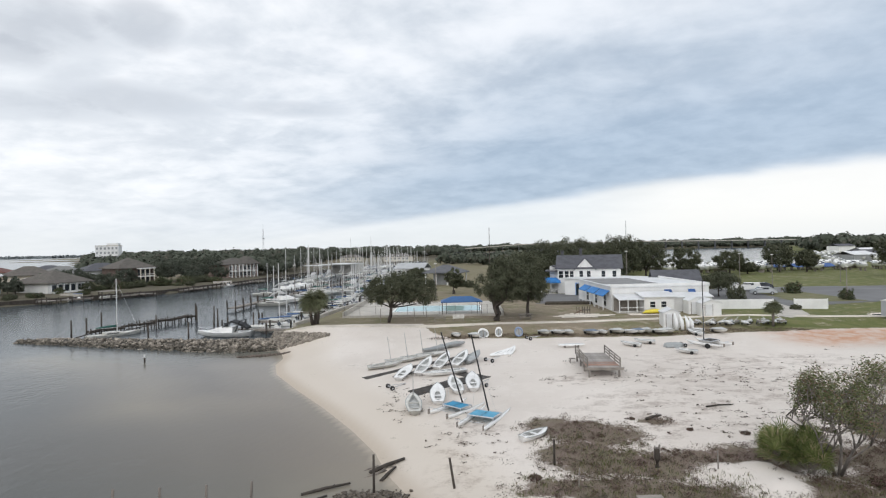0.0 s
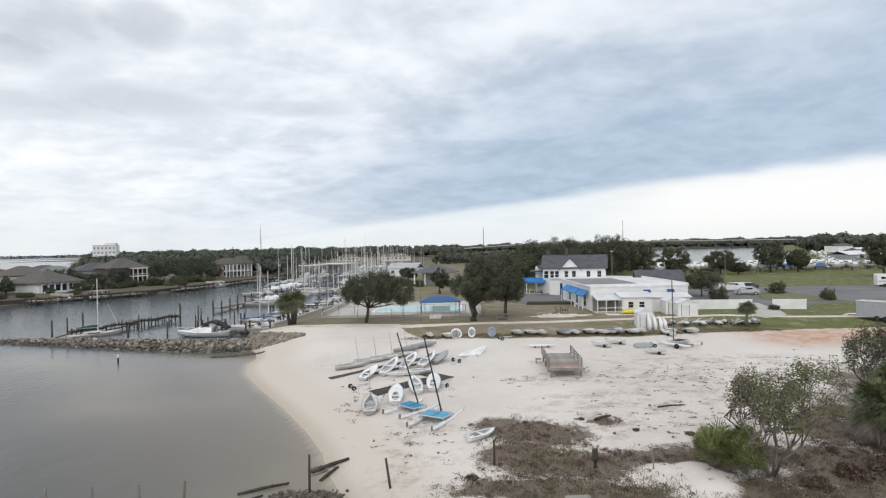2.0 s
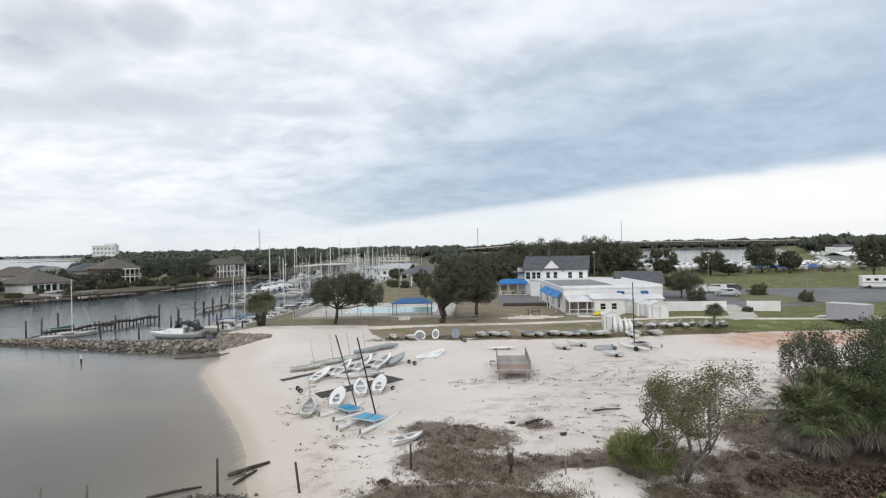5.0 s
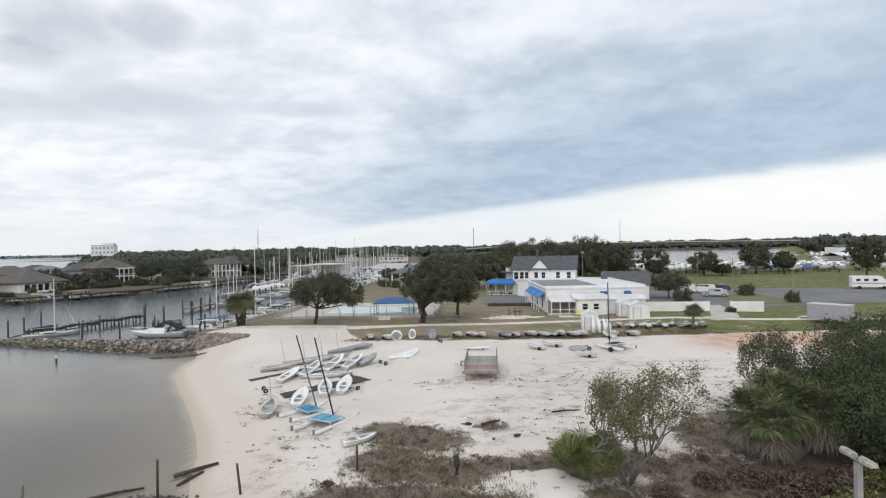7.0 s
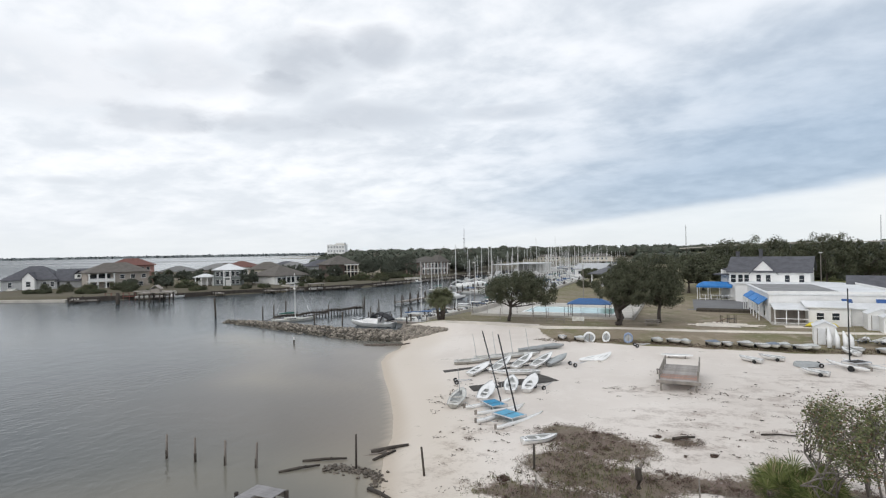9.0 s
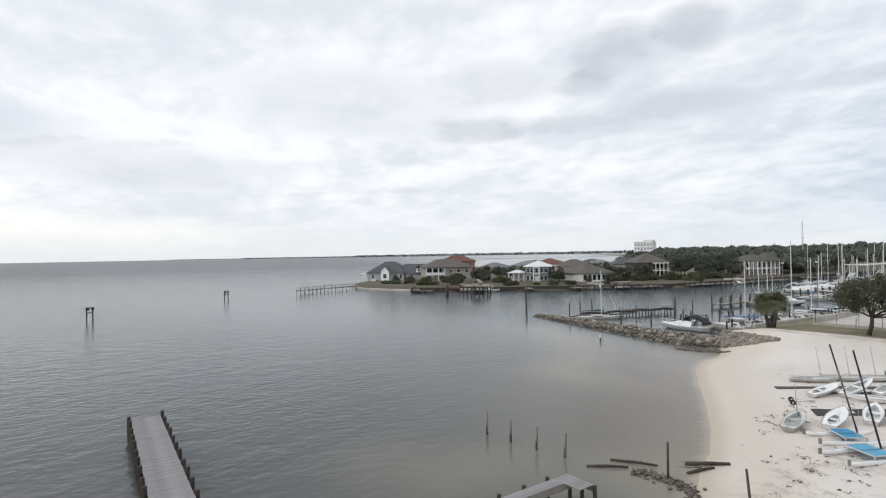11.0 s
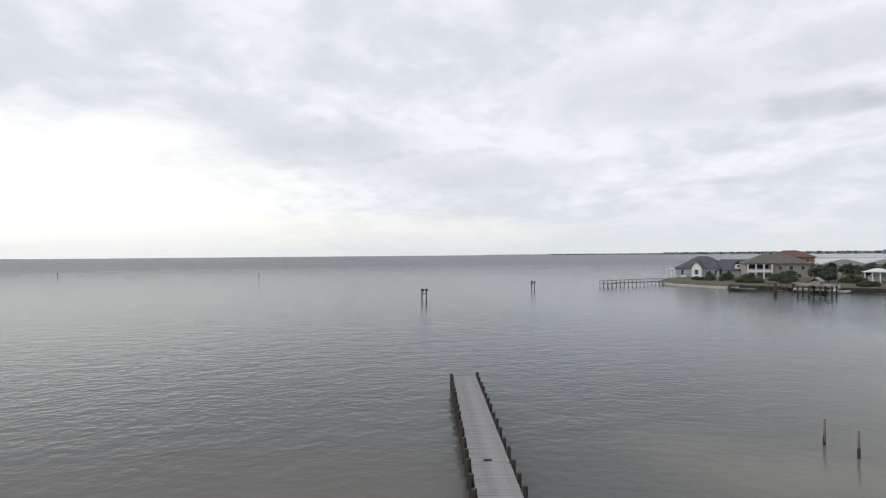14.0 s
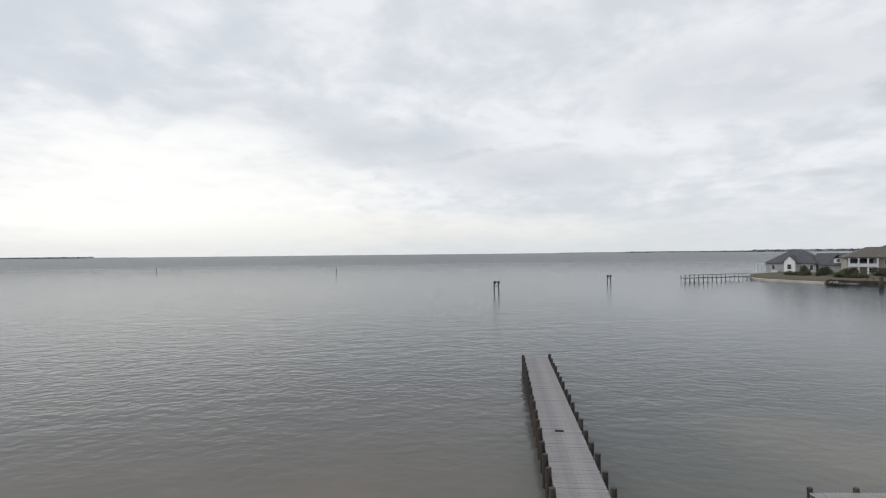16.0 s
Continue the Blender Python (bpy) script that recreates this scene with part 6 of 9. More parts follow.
for x, y, h in ((-3.5, 108, 7), (-19.5, 119, 9), (-21, 104, 9), (60.5, 119, 7.5), (66.4, 95, 5.5), (70, 124, 7), (36.5, 118, 8.5), (92, 135, 7)):
    lamp_post(x, y, h)
for x, y in ((-32.3, 111.1), (-29.8, 119.6), (-29.6, 132)):
    lamp_post(x, y, 9.6, "pale tall lamp standing on the docks", 0.0)

# pavilion and sheds round the basin
pv, W = placed("pavilion", (-8.4, 149.6), (0.8, 146.8), 2.4, "open pavilion with a grey hip roof", "pavilion")
part("roof", M().hip(0, W, 0, 8, 3.3, 2.0, 0.6), mat("mid_grey_shingles", (0.15, 0.155, 0.17), 0.85, vary=0.3, scale=1.0, fine=9, bump=0.3), pv)
for x in (0.2, W / 3, 2 * W / 3, W - 0.2):
    for y in (0.2, 7.8):
        part("column", M().box((x, y, 1.6), (0.3, 0.3, 3.2)), WHITE, pv)
lh, W2 = placed("harbour_office", (-24, 214), (-13, 211), 1.8, "low white harbour office with a pale grey roof", "building")
part("wall", walls(W2, 9, 3.0), WHITE, lh)
part("roof", M().gable(0, W2, 0, 9, 3.0, 1.8, 0.5), mat("pale_metal_roof", (0.42, 0.43, 0.44), 0.6, vary=0.2, scale=0.4, fine=3, bump=0.05), lh)
for k in range(3):
    window(lh, 2 + k * 3.4, -0.05, 1.6, 1.4, 1.2)
part("inner_wall", M().box((W2 * 0.4, 5, 1.5), (W2 * 0.55, 4, 3.0)), GREYSIDE, pv)
bs, W = placed("boat_shed", (-77, 274), (-53, 266), 0.4, "long pale boat shed at the water's edge", "shed")
part("wall", M().box((W * 0.72, 12, 2.4), (W * 0.56, 8, 4.8)), DIRTY_WHITE, bs)
part("roof", M().box((W * 0.22, 8, 4.4), (W * 0.44, 16, 0.3)).box((W * 0.72, 8, 5.0), (W * 0.58, 16.6, 0.35)), WHITE_ROOF, bs)
for k in range(5):
    part("post", M().box((0.4 + k * W * 0.1, 0.5, 2.5), (0.3, 0.3, 5.0)), GREY_WOOD, bs)
for k, (x, y, w, d, h) in enumerate(((-14, 470, 22, 11, 4), (22, 480, 26, 11, 4), (60, 500, 22, 12, 5), (-62, 460, 24, 11, 4), (95, 520, 18, 11, 5), (-100, 470, 18, 11, 4), (14, 400, 16, 9, 3.8))):
    q = thing("waterfront_building", x, y, 1.5, 4 * k, "pale far waterfront building with a low roof", "building", "far buildings")
    part("wall", M().box((w / 2, d / 2, h / 2), (w, d, h)), CREAM if k % 2 else WHITE, q)
    part("roof", M().hip(0, w, 0, d, h, 2.2, 0.6), ROOF_BROWN if k % 2 else ROOF_GREY, q)
    for i in range(int(w / 3.5)):
        window(q, 1.8 + i * 3.4, -0.06, h * 0.6, 1.6, 1.6, bars=False)


# ---- waterside houses ----
def columns(parent, x0, x1, y, z0, z1, n, r=0.17, material=None):
    for i in range(n):
        x = x0 + (x1 - x0) * i / max(1, n - 1)
        part("column", M().box((x, y, (z0 + z1) / 2), (r * 2, r * 2, z1 - z0)).box((x, y, z1 - 0.1), (r * 3, r * 3, 0.2)), material or WHITE, parent)


def row_windows(parent, xs, z, w, h, face="front", y=-0.05):
    for x in xs:
        window(parent, x, y, z, w, h, face)


SITE = TURNED
# cottage with two gables at the point
h, W = placed("waterside_house", (-197.5, 110.0), (-184.8, 120.2), 1.6, "grey cottage with a dark grey roof and a white gabled bay")
part("wall", walls(W, 12, 3.2), GREYSIDE, h)
part("roof", M().hip(0, W, 0, 12, 3.2, 4.6, 0.6), ROOF_GREY, h)
part("gable", M().box((W * 0.52, -0.7, 2.0), (3.6, 1.6, 4.0)).add([(W * 0.52 - 1.8, -1.5, 4), (W * 0.52 + 1.8, -1.5, 4), (W * 0.52, -1.5, 5.9), (W * 0.52 - 1.8, 1.5, 4), (W * 0.52 + 1.8, 1.5, 4), (W * 0.52, 1.5, 5.9)],
     [(0, 1, 2), (5, 4, 3), (1, 4, 5, 2), (2, 5, 3, 0)]), WHITE, h, "white pointed gable front")
part("gable_roof", M().gable(W * 0.52 - 1.8, W * 0.52 + 1.8, -1.4, 3, 4.0, 1.9, 0.3, along="y"), ROOF_GREY, h)
row_windows(h, [W * 0.52], 2.0, 1.4, 1.8, y=-1.56)
row_windows(h, [W * 0.15, W * 0.78, W * 0.92], 1.8, 1.2, 1.7)
part("veranda_roof", M().box((-1.6, 4, 3.0), (4.2, 8, 0.2)), WHITE_ROOF, h)
columns(h, -3.4, -0.5, 0.3, 0, 2.9, 3)
part("steps", M().box((W * 0.22, -1.2, 0.3), (2.2, 1.6, 0.6)).box((W * 0.22, -2.4, 0.1), (2.2, 1.0, 0.3)), DIRTY_WHITE, h)
h, W = placed("waterside_house", (-184.6, 121.0), (-176.0, 130.4), 1.6, "grey-roofed cottage wing with a white dormer gable")
part("wall", walls(W, 9, 3.0), GREYSIDE, h)
part("roof", M().gable(-1, W + 3, 0, 9, 3.0, 3.6, 0.5), ROOF_GREY, h)
part("dormer", M().box((W * 0.45, 0.6, 4.2), (2.6, 1.6, 1.6)), WHITE, h)
part("dormer_roof", M().gable(W * 0.45 - 1.3, W * 0.45 + 1.3, -0.3, 3.2, 5.0, 1.2, 0.25, along="y"), ROOF_GREY, h)
row_windows(h, [W * 0.45], 4.3, 1.0, 1.0, y=-0.26)
row_windows(h, [W * 0.2, W * 0.75], 1.6, 1.2, 1.5)

# tan two-storey house with balcony
h, W = placed("waterside_house", (-167.9, 119.6), (-159.8, 136.4), 1.6, "tan two-storey house with a white columned balcony")
part("wall", walls(W, 12, 5.4), TAN, h)
part("roof", M().hip(0, W, 0, 12, 5.4, 3.2, 0.8), ROOF_BROWN, h)
part("balcony_floor", M().box((W * 0.2, -1.3, 2.7), (W * 0.4, 2.6, 0.25)), WHITE, h)
part("balcony_rail", M().box((W * 0.2, -2.5, 3.7), (W * 0.4, 0.1, 0.12)).box((W * 0.2, -2.5, 3.2), (W * 0.4, 0.06, 0.7)), WHITE, h)
columns(h, 0.3, W * 0.4, -2.4, 0, 5.3, 4, 0.2)
part("balcony_roof", M().box((W * 0.2, -1.3, 5.5), (W * 0.42, 2.9, 0.25)), ROOF_BROWN, h)
part("dark_bay", M().box((W * 0.2, -0.04, 4.0), (W * 0.32, 0.1, 2.0)), GLASS, h, "dark glazed doors")
row_windows(h, [W * 0.55, W * 0.72, W * 0.9], 4.0, 1.4, 1.3)
row_windows(h, [W * 0.1, W * 0.3, W * 0.6, W * 0.85], 1.4, 1.4, 1.5)

# red-roofed house behind
h, W = placed("waterside_house", (-190, 142), (-180, 154), 1.8, "pale pink two-storey house with a red tiled roof")
part("wall", walls(W, 11, 7.0), mat("pink_stucco", (0.40, 0.23, 0.20), 0.85, vary=0.2, scale=0.7, fine=8, bump=0.1), h)
part("roof", M().hip(0, W, 0, 11, 7.0, 2.6, 0.8), ROOF_RED, h)
row_windows(h, [W * 0.62, W * 0.75, W * 0.88], 5.6, 1.2, 1.6)

# white-roofed house with a side pavilion
h, W = placed("waterside_house", (-135.2, 141.8), (-128.2, 147.3), 1.6, "grey two-storey house with a white metal hip roof")
part("wall", walls(W, 9, 5.5), mat("grey_green_siding", (0.20, 0.225, 0.22), 0.75, vary=0.2, scale=0.7, fine=8, bump=0.1), h)
part("roof", M().hip(0, W, 0, 9, 5.5, 2.1, 0.7), WHITE_ROOF, h)
part("portico", M().box((W / 2, -0.9, 3.0), (2.4, 1.8, 0.25)).box((W / 2, -0.9, 5.2), (2.4, 1.8, 0.2)), WHITE, h)
columns(h, W / 2 - 1.0, W / 2 + 1.0, -1.6, 0, 5.1, 2, 0.16)
part("door", M().box((W / 2, -0.05, 1.1), (1.2, 0.12, 2.2)), WHITE, h)
for z in (1.5, 4.2):
    row_windows(h, [W * 0.14, W * 0.3, W * 0.7, W * 0.86], z, 1.1, 1.5)
row_windows(h, [W * 0.5], 4.2, 1.2, 1.6)
h, W = placed("garden_pavilion", (-140.6, 138.6), (-135.8, 142.2), 1.6, "white open garden pavilion beside a house", "pavilion")
part("roof", M().hip(0, W, 0, 5, 3.2, 1.0, 0.5), WHITE_ROOF, h)
columns(h, 0.2, W - 0.2, 0.2, 0, 3.2, 4)
part("back_wall", M().box((W / 2, 4.9, 1.6), (W, 0.2, 3.2)), WHITE, h)

# low villa with arches
h, W = placed("waterside_house", (-118.4, 152.8), (-114.6, 165.4), 1.6, "low white villa with a broad brown hip roof and porch")
part("wall", walls(W, 14, 2.9), WHITE, h)
part("roof", M().hip(0, W, 0, 14, 2.9, 3.6, 0.9), ROOF_BROWN, h)
# dark panel on the wall stands in for the shade inside the porch
part("porch_shade", M().box((W * 0.34, -0.04, 1.5), (W * 0.56, 0.1, 1.9)), GLASS, h, "dark panel in place of shade in the porch openings")
columns(h, W * 0.05, W * 0.63, -0.25, 0, 2.8, 5, 0.19)
row_windows(h, [W * 0.72, W * 0.8, W * 0.9], 1.6, 1.1, 1.7)
part("terrace_wall", M().box((W * 0.45, -2.2, 0.35), (W * 0.9, 0.25, 0.7)), WHITE, h)

# brick house with a white porch
h, W = placed("waterside_house", (-119.0, 185.6), (-112.2, 196.1), 1.7, "red-brick two-storey house with a white columned porch")
part("wall", walls(W, 12, 5.8), BRICK, h)
part("roof", M().hip(0, W, 0, 12, 5.8, 3.6, 0.8), ROOF_BROWN, h)
part("porch_floor", M().box((W * 0.72, -1.2, 2.9), (W * 0.42, 2.4, 0.3)).box((W * 0.72, -1.2, 5.7), (W * 0.44, 2.5, 0.3)), WHITE, h)
columns(h, W * 0.53, W * 0.91, -2.2, 0, 5.6, 4, 0.15, CREAM)
# two dark panels, one a storey, imitate shade behind the columns
part("porch_shade", M().box((W * 0.72, -0.05, 1.4), (W * 0.36, 0.12, 2.4)).box((W * 0.72, -0.05, 4.3), (W * 0.36, 0.12, 1.9)), GLASS, h, "dark panels in place of the porch's shade")
row_windows(h, [W * 0.12, W * 0.3], 4.2, 1.2, 1.6)
row_windows(h, [W * 0.12, W * 0.3], 1.5, 1.2, 1.6)
part("porch_rail", M().box((W * 0.72, -2.3, 3.7), (W * 0.4, 0.1, 0.12)), WHITE, h)

# pale house with a long colonnade
h, W = placed("waterside_house", (-99.0, 226.4), (-90.6, 239.4), 1.7, "pale brick house with a brown hip roof and colonnade")
part("wall", walls(W, 13, 5.4), mat("pinkish_brick", (0.36, 0.27, 0.235), 0.85, vary=0.25, scale=0.8, fine=12, bump=0.2), h)
part("roof", M().hip(0, W, 0, 13, 5.4, 2.6, 0.8).hip(W * 0.55, W * 0.95, -2, 8, 5.5, 3.2, 0.6), ROOF_BROWN, h)
columns(h, W * 0.1, W * 0.9, -1.8, 0, 5.4, 8, 0.14)
part("gallery", M().box((W * 0.5, -1.0, 2.7), (W * 0.84, 2.0, 0.25)), WHITE, h)
for z in (1.4, 4.0):
    row_windows(h, [W * (0.14 + 0.145 * i) for i in range(6)], z, 1.5, 1.8)

SITE = PLAIN
# further roofs behind the first row
back_rng = np.random.default_rng(31)
for k, (x, y, w, d, e, a) in enumerate(((-150, 178, 15, 12, 4.5, 40), (-168, 168, 14, 12, 5.0, 30), (-141, 205, 16, 12, 5, 50), (-160, 205, 15, 12, 4.2, 20), (-185, 190, 15, 12, 4.6, 35), (-190, 168, 13, 11, 4.4, 25), (-178, 225, 16, 13, 5, 45),
                                       (-140, 272, 15, 12, 5, 25), (-150, 240, 15, 13, 5, 60), (-186, 292, 16, 13, 5.4, 30), (-128, 232, 13, 12, 4.5, 55), (-202, 325, 16, 13, 5.4, 15), (-172, 262, 15, 12, 5, 40), (-172, 186, 13, 11, 5.8, 20), (-114, 262, 14, 12, 4.6, 60), (-150, 300, 18, 12, 5, 30))):
    q = thing("house", x, y, gz(x, y), a, "house with a brown hip roof among others", "house", "back-row houses")
    e *= 0.82
    part("wall", walls(w, d, e), (CREAM, TAN, GREYSIDE, WHITE, BRICK)[k % 5], q)
    part("roof", M().hip(0, w, 0, d, e, 2.3 + 0.8 * back_rng.random(), 0.6), ROOF_RED if k == 13 else (ROOF_BROWN, ROOF_PALE, ROOF_GREY, ROOF_PALE)[k % 4], q)
    row_windows(q, [w * 0.2, w * 0.45, w * 0.75], e * 0.6, 1.3, 1.4)

# shrubs, palms and docks along the far bank
sh_rng = np.random.default_rng(41)
for k in range(84):
    s = sh_rng.random()
    px = np.interp(s, [0, 0.2, 0.4, 0.6, 0.8, 1], [-176, -150, -131, -114, -104, -86])
    py = np.interp(s, [0, 0.2, 0.4, 0.6, 0.8, 1], [105, 112, 128, 146, 166, 205])
    d = 2 + 9 * sh_rng.random() if k < 60 else -6 + 5 * sh_rng.random()
    if k < 60 and ((px < -130 and k % 5 > 1) or -127 < px < -111):
        continue
    low = 1.0 if k < 60 else 0.5
    bush(px - d * 0.75, py + d * 0.5, (1.2 + 1.4 * sh_rng.random()) * (0.6 + 0.4 * low), (1.4 + 1.6 * sh_rng.random()) * low, 200 + k, "dark rounded garden shrub near the water", BRUSH_LEAF if k % 2 else OAK_LEAF)
for k, (x, y, hh, w) in enumerate(((-112, 208, 9, 6), (-106, 200, 8, 5), (-104, 213, 9, 6), (-124, 170, 6, 4), (-140, 160, 5, 3.5), (-98, 248, 9, 6), (-96, 262, 10, 7), (-146, 150, 5, 3), (-90, 270, 9, 6), (-86, 292, 9, 6), (-106, 240, 9, 6), (-150, 138, 4.5, 3), (-178, 138, 5, 3.5), (-108, 206, 8, 4.5), (-101, 218, 8.5, 5), (-103, 230, 9, 5), (-121, 200, 8, 5), (-126, 178, 6, 4), (-118, 172, 5, 3.2), (-93, 216, 5, 3), (-99, 205, 5, 3.4), (-147, 133, 4.4, 3.0), (-141, 131, 3.4, 2.4), (-125, 150.5, 5.2, 2.8), (-121.5, 149, 4.2, 2.2), (-110, 170, 5, 3.2), (-153, 127, 3.2, 2.4), (-108, 178, 6, 3.4), (-172, 137, 4.5, 2.6), (-143, 146, 4.6, 3.0), (-157, 152, 4.6, 3.0), (-126, 165, 5, 3.2))):
    tree("garden_tree", x, y, [(0, 0, hh * 0.6, w, w, hh * 0.4)], 0.2, hh * 0.25, WOODS_LEAF, BARK_DARK, 300 + k, 70, 60, w * 0.2, 0.2, 4, label="dark leafy garden tree near the houses", group="garden trees")
for k, (x, y) in enumerate(((-152, 136), (-149, 139), (-158, 146), (-143, 152))):
    palm("palm_tree", x, y, [(0, 0, 4.0)], 1.3, 34, 330 + k, "round-headed cabbage palm in a garden", leaf=OAK_LEAF, group="garden palms")
for k, (ax, ay, bx, by, w) in enumerate(((-141, 102, -135.5, 97.5, 2.2), (-126, 116, -121, 112, 2.4), (-117, 128.5, -112, 125.5, 2.0), (-108, 141, -103.5, 138.5, 2.0), (-99, 153, -94, 150, 2.2), (-94, 160, -89, 158, 2.2), (-88, 180, -82, 178.5, 2.2), (-85, 199, -78.5, 198, 2.2), (-82, 217, -75, 216, 2.0), (-80, 240, -73, 239, 2.0))):
    dock("house_dock", (ax, ay), (bx, by), w, 0.95, "small grey timber dock before a house", 2.2, 0.7, "house docks")
for x, y, a in ((-129.2, 111.0, 42), (-98.5, 149.5, 50)):
    t = thing("boat_lift", x, y, 0, a, "timber boat lift with a covered white boat", "boat lift", "boat lifts")
    for px in (0, 4.2):
        for py in (0, -2.8):
            part("piling", M().tube([(px, py, -1), (px, py, 2.4)], 0.15, 6), DARK_WOOD, t)
    part("roof", M().box((2.1, -1.4, 2.5), (4.8, 3.4, 0.16)), GREY_WOOD, t)
    part("cradle", M().box((2.1, -1.4, 0.9), (4.4, 1.9, 0.6), bev=0.25), DIRTY_WHITE, t, "white boat under the roof")
bh = thing("boathouse", -118.0, 103.2, 0, 39, "dark open boathouse on piles with a pale flat roof", "boathouse")
for px in (0, 2.4, 4.9, 7.3):
    for py in (0, 5.0):
        part("piling", M().tube([(px, py, -1), (px, py, 2.5)], 0.2, 6), DARK_WOOD, bh)
part("roof", M().box((1.3, 2.5, 2.6), (3.0, 5.6, 0.2)).box((6.0, 2.5, 2.6), (3.2, 5.6, 0.2)), GREY_WOOD, bh)
part("loft", M().box((3.6, 2.6, 3.1), (2.2, 3.4, 1.1)).gable(2.5, 4.7, 0.9, 4.3, 3.65, 0.8, 0.25, along="y"), TAN, bh, "small tan loft with a gable roof")
part("walkway", M().box((3.6, 5.6, 1.0), (8.0, 1.2, 0.16)).box((3.6, 9.0, 1.0), (1.2, 6.0, 0.16)), GREY_WOOD, bh)
rd_ = thing("red_deck", -138.2, 108.0, 0, 23, "low reddish-brown deck with a rail over the water", "deck")
part("floor", M().box((4.4, 1.2, 1.0), (9.0, 2.6, 0.18)), ROOF_RED, rd_)
for k in range(6):
    part("post", M().box((0.1 + k * 1.72, 0.0, 0.6), (0.16, 0.16, 3.0)), ROOF_RED, rd_)
part("rail", M().box((4.4, 0, 2.0), (8.8, 0.08, 0.12)), ROOF_RED, rd_)
for ax, ay, bx, by in ((-136.0, 98.0, -131.7, 101.6), (-107.5, 138.5, -99.5, 148.6), (-98.5, 150.2, -89.4, 161.8), (-86.6, 171.5, -82.4, 196.0), (-81.4, 202.0, -78.2, 226.0)):
    dock("bank_dock", (ax, ay), (bx, by), 1.5, 0.85, "pale grey dock along the timber bulkhead", 2.4, 0.8, "bank docks")
tagged(pile(-121.4, 99.6, 3.0, 0.5, label="thick dark mooring dolphin near the bank"), category="piling")
bp = dock("bay_pier", (-171.8, 95.5), (-163.0, 69.2), 1.5, 1.25, "long thin timber pier with railings at the point", 1.7, 0.9, r=0.09, post=GREY_WOOD)
part("rail", M().box((13.9, -0.85, 2.1), (27.6, 0.07, 0.08)).box((13.9, 0.85, 2.1), (27.6, 0.07, 0.08)), GREY_WOOD, bp)
part("pier_head", M().box((26.5, 1.4, 1.25), (3.4, 4.4, 0.16)), GREY_WOOD, bp)
tagged(part("sand_spit", M().add([(-190, 99, -0.3), (-171, 93.5, -0.3), (-160, 92.5, -0.3), (-163, 97, 0.9), (-175, 100, 0.9), (-194, 108, 0.9)], [(0, 1, 4, 5), (1, 2, 3, 4)]), mat("grey_shingle_beach", (0.27, 0.25, 0.225), 0.9, vary=0.5, scale=0.8, fine=5, bump=0.5)), "grey stony rim at the point", "beach", kind="structure")

for k, (x, y, a) in enumerate(((-124.4, 116.0, 40), (-104, 145.5, 45), (-82.5, 193, 70))):
    copy_thing(small[k % 2], pose(x, y, -0.2, 0, 0, a))
    d = thing("garden_wall", x - 5.5, y + 4.2, 1.3, a - 45, "low pale garden wall along the bank", "wall", "garden walls")
    part("wall", M().box((3.2, 0, 0.3), (6.4, 0.25, 0.9)), CONC, d)

# ---- far marks ----
blk = thing("tower_block", -247, 385, gz(-247, 385), 18, "white far apartment block above the woods", "apartment block")
part("wall", M().box((0, 0, 8.4), (14.5, 9, 16.8)).box((3.2, 0, 17.6), (7.0, 7, 1.8)), WHITE, blk)
part("roof_edge", M().box((0, 0, 16.95), (14.9, 9.4, 0.25)), CREAM, blk)
for i in range(6):
    for j in range(5):
        part("window", M().box((-6 + i * 2.4, -4.55, 2.6 + j * 3.1), (1.2, 0.2, 1.5)), TARP_GREY, blk)


def lattice_mast(x, y, z, h, w, label, material, name="radio_mast"):
    """A slim three-legged lattice tower with platforms."""
    t = thing(name, x, y, z, 0, label, "mast", "far masts")
    for k in range(3):
        a = 2.094 * k
        part("leg", M().tube([(math.cos(a) * w, math.sin(a) * w, 0), (math.cos(a) * w * 0.25, math.sin(a) * w * 0.25, h)], [0.12, 0.08], 4), material, t)
    lat = M()
    for i in range(14):
        r0, r1 = w * (1 - 0.75 * i / 14), w * (1 - 0.75 * (i + 1) / 14)
        lat.tube([(math.cos(2.094 * i) * r0, math.sin(2.094 * i) * r0, h * i / 14), (math.cos(2.094 * (i + 1)) * r1, math.sin(2.094 * (i + 1)) * r1, h * (i + 1) / 14)], 0.05, 3)
    part("lattice", lat, material, t)
    for q, wide in ((0.72, 1.6), (0.6, 1.2)):
        part("platform", M().box((0, 0, h * q), (wide, wide, 0.3)), material, t)
    part("antenna", M().tube([(0, 0, h), (0, 0, h * 1.12)], 0.07, 4), ALU, t)


lattice_mast(-148.5, 418.6, gz(-148.5, 418.6), 27.5, 0.9, "slim grey lattice radio mast above the woods", ALU)
fp = thing("flag_pole", 14.9, 258.6, gz(14.9, 258.6), 0, "tall slim dark pole behind the boat basin", "pole")
part("pole", M().tube([(0, 0, 0), (0, 0, 10), (0, 0, 19)], [0.2, 0.15, 0.1], 7), DARK_WOOD, fp)
cb_ = thing("crane_barge", 118, 404, -0.4, 12, "far work barge with a lattice crane on the river", "barge")
part("hull", M().box((2, 0, 0.8), (22, 8, 1.6), bev=0.3), RUST, cb_)
part("cab", M().box((6, 0, 2.6), (3, 3, 2.2), bev=0.2), DIRTY_WHITE, cb_)
part("boom", M().tube([(6, 0, 3), (12.0, 0, 15.5)], [0.3, 0.15], 4), RUST, cb_)
part("boom_tie", M().tube([(4, 0, 4), (12.0, 0, 15.5)], 0.06, 3), BLACK, cb_)
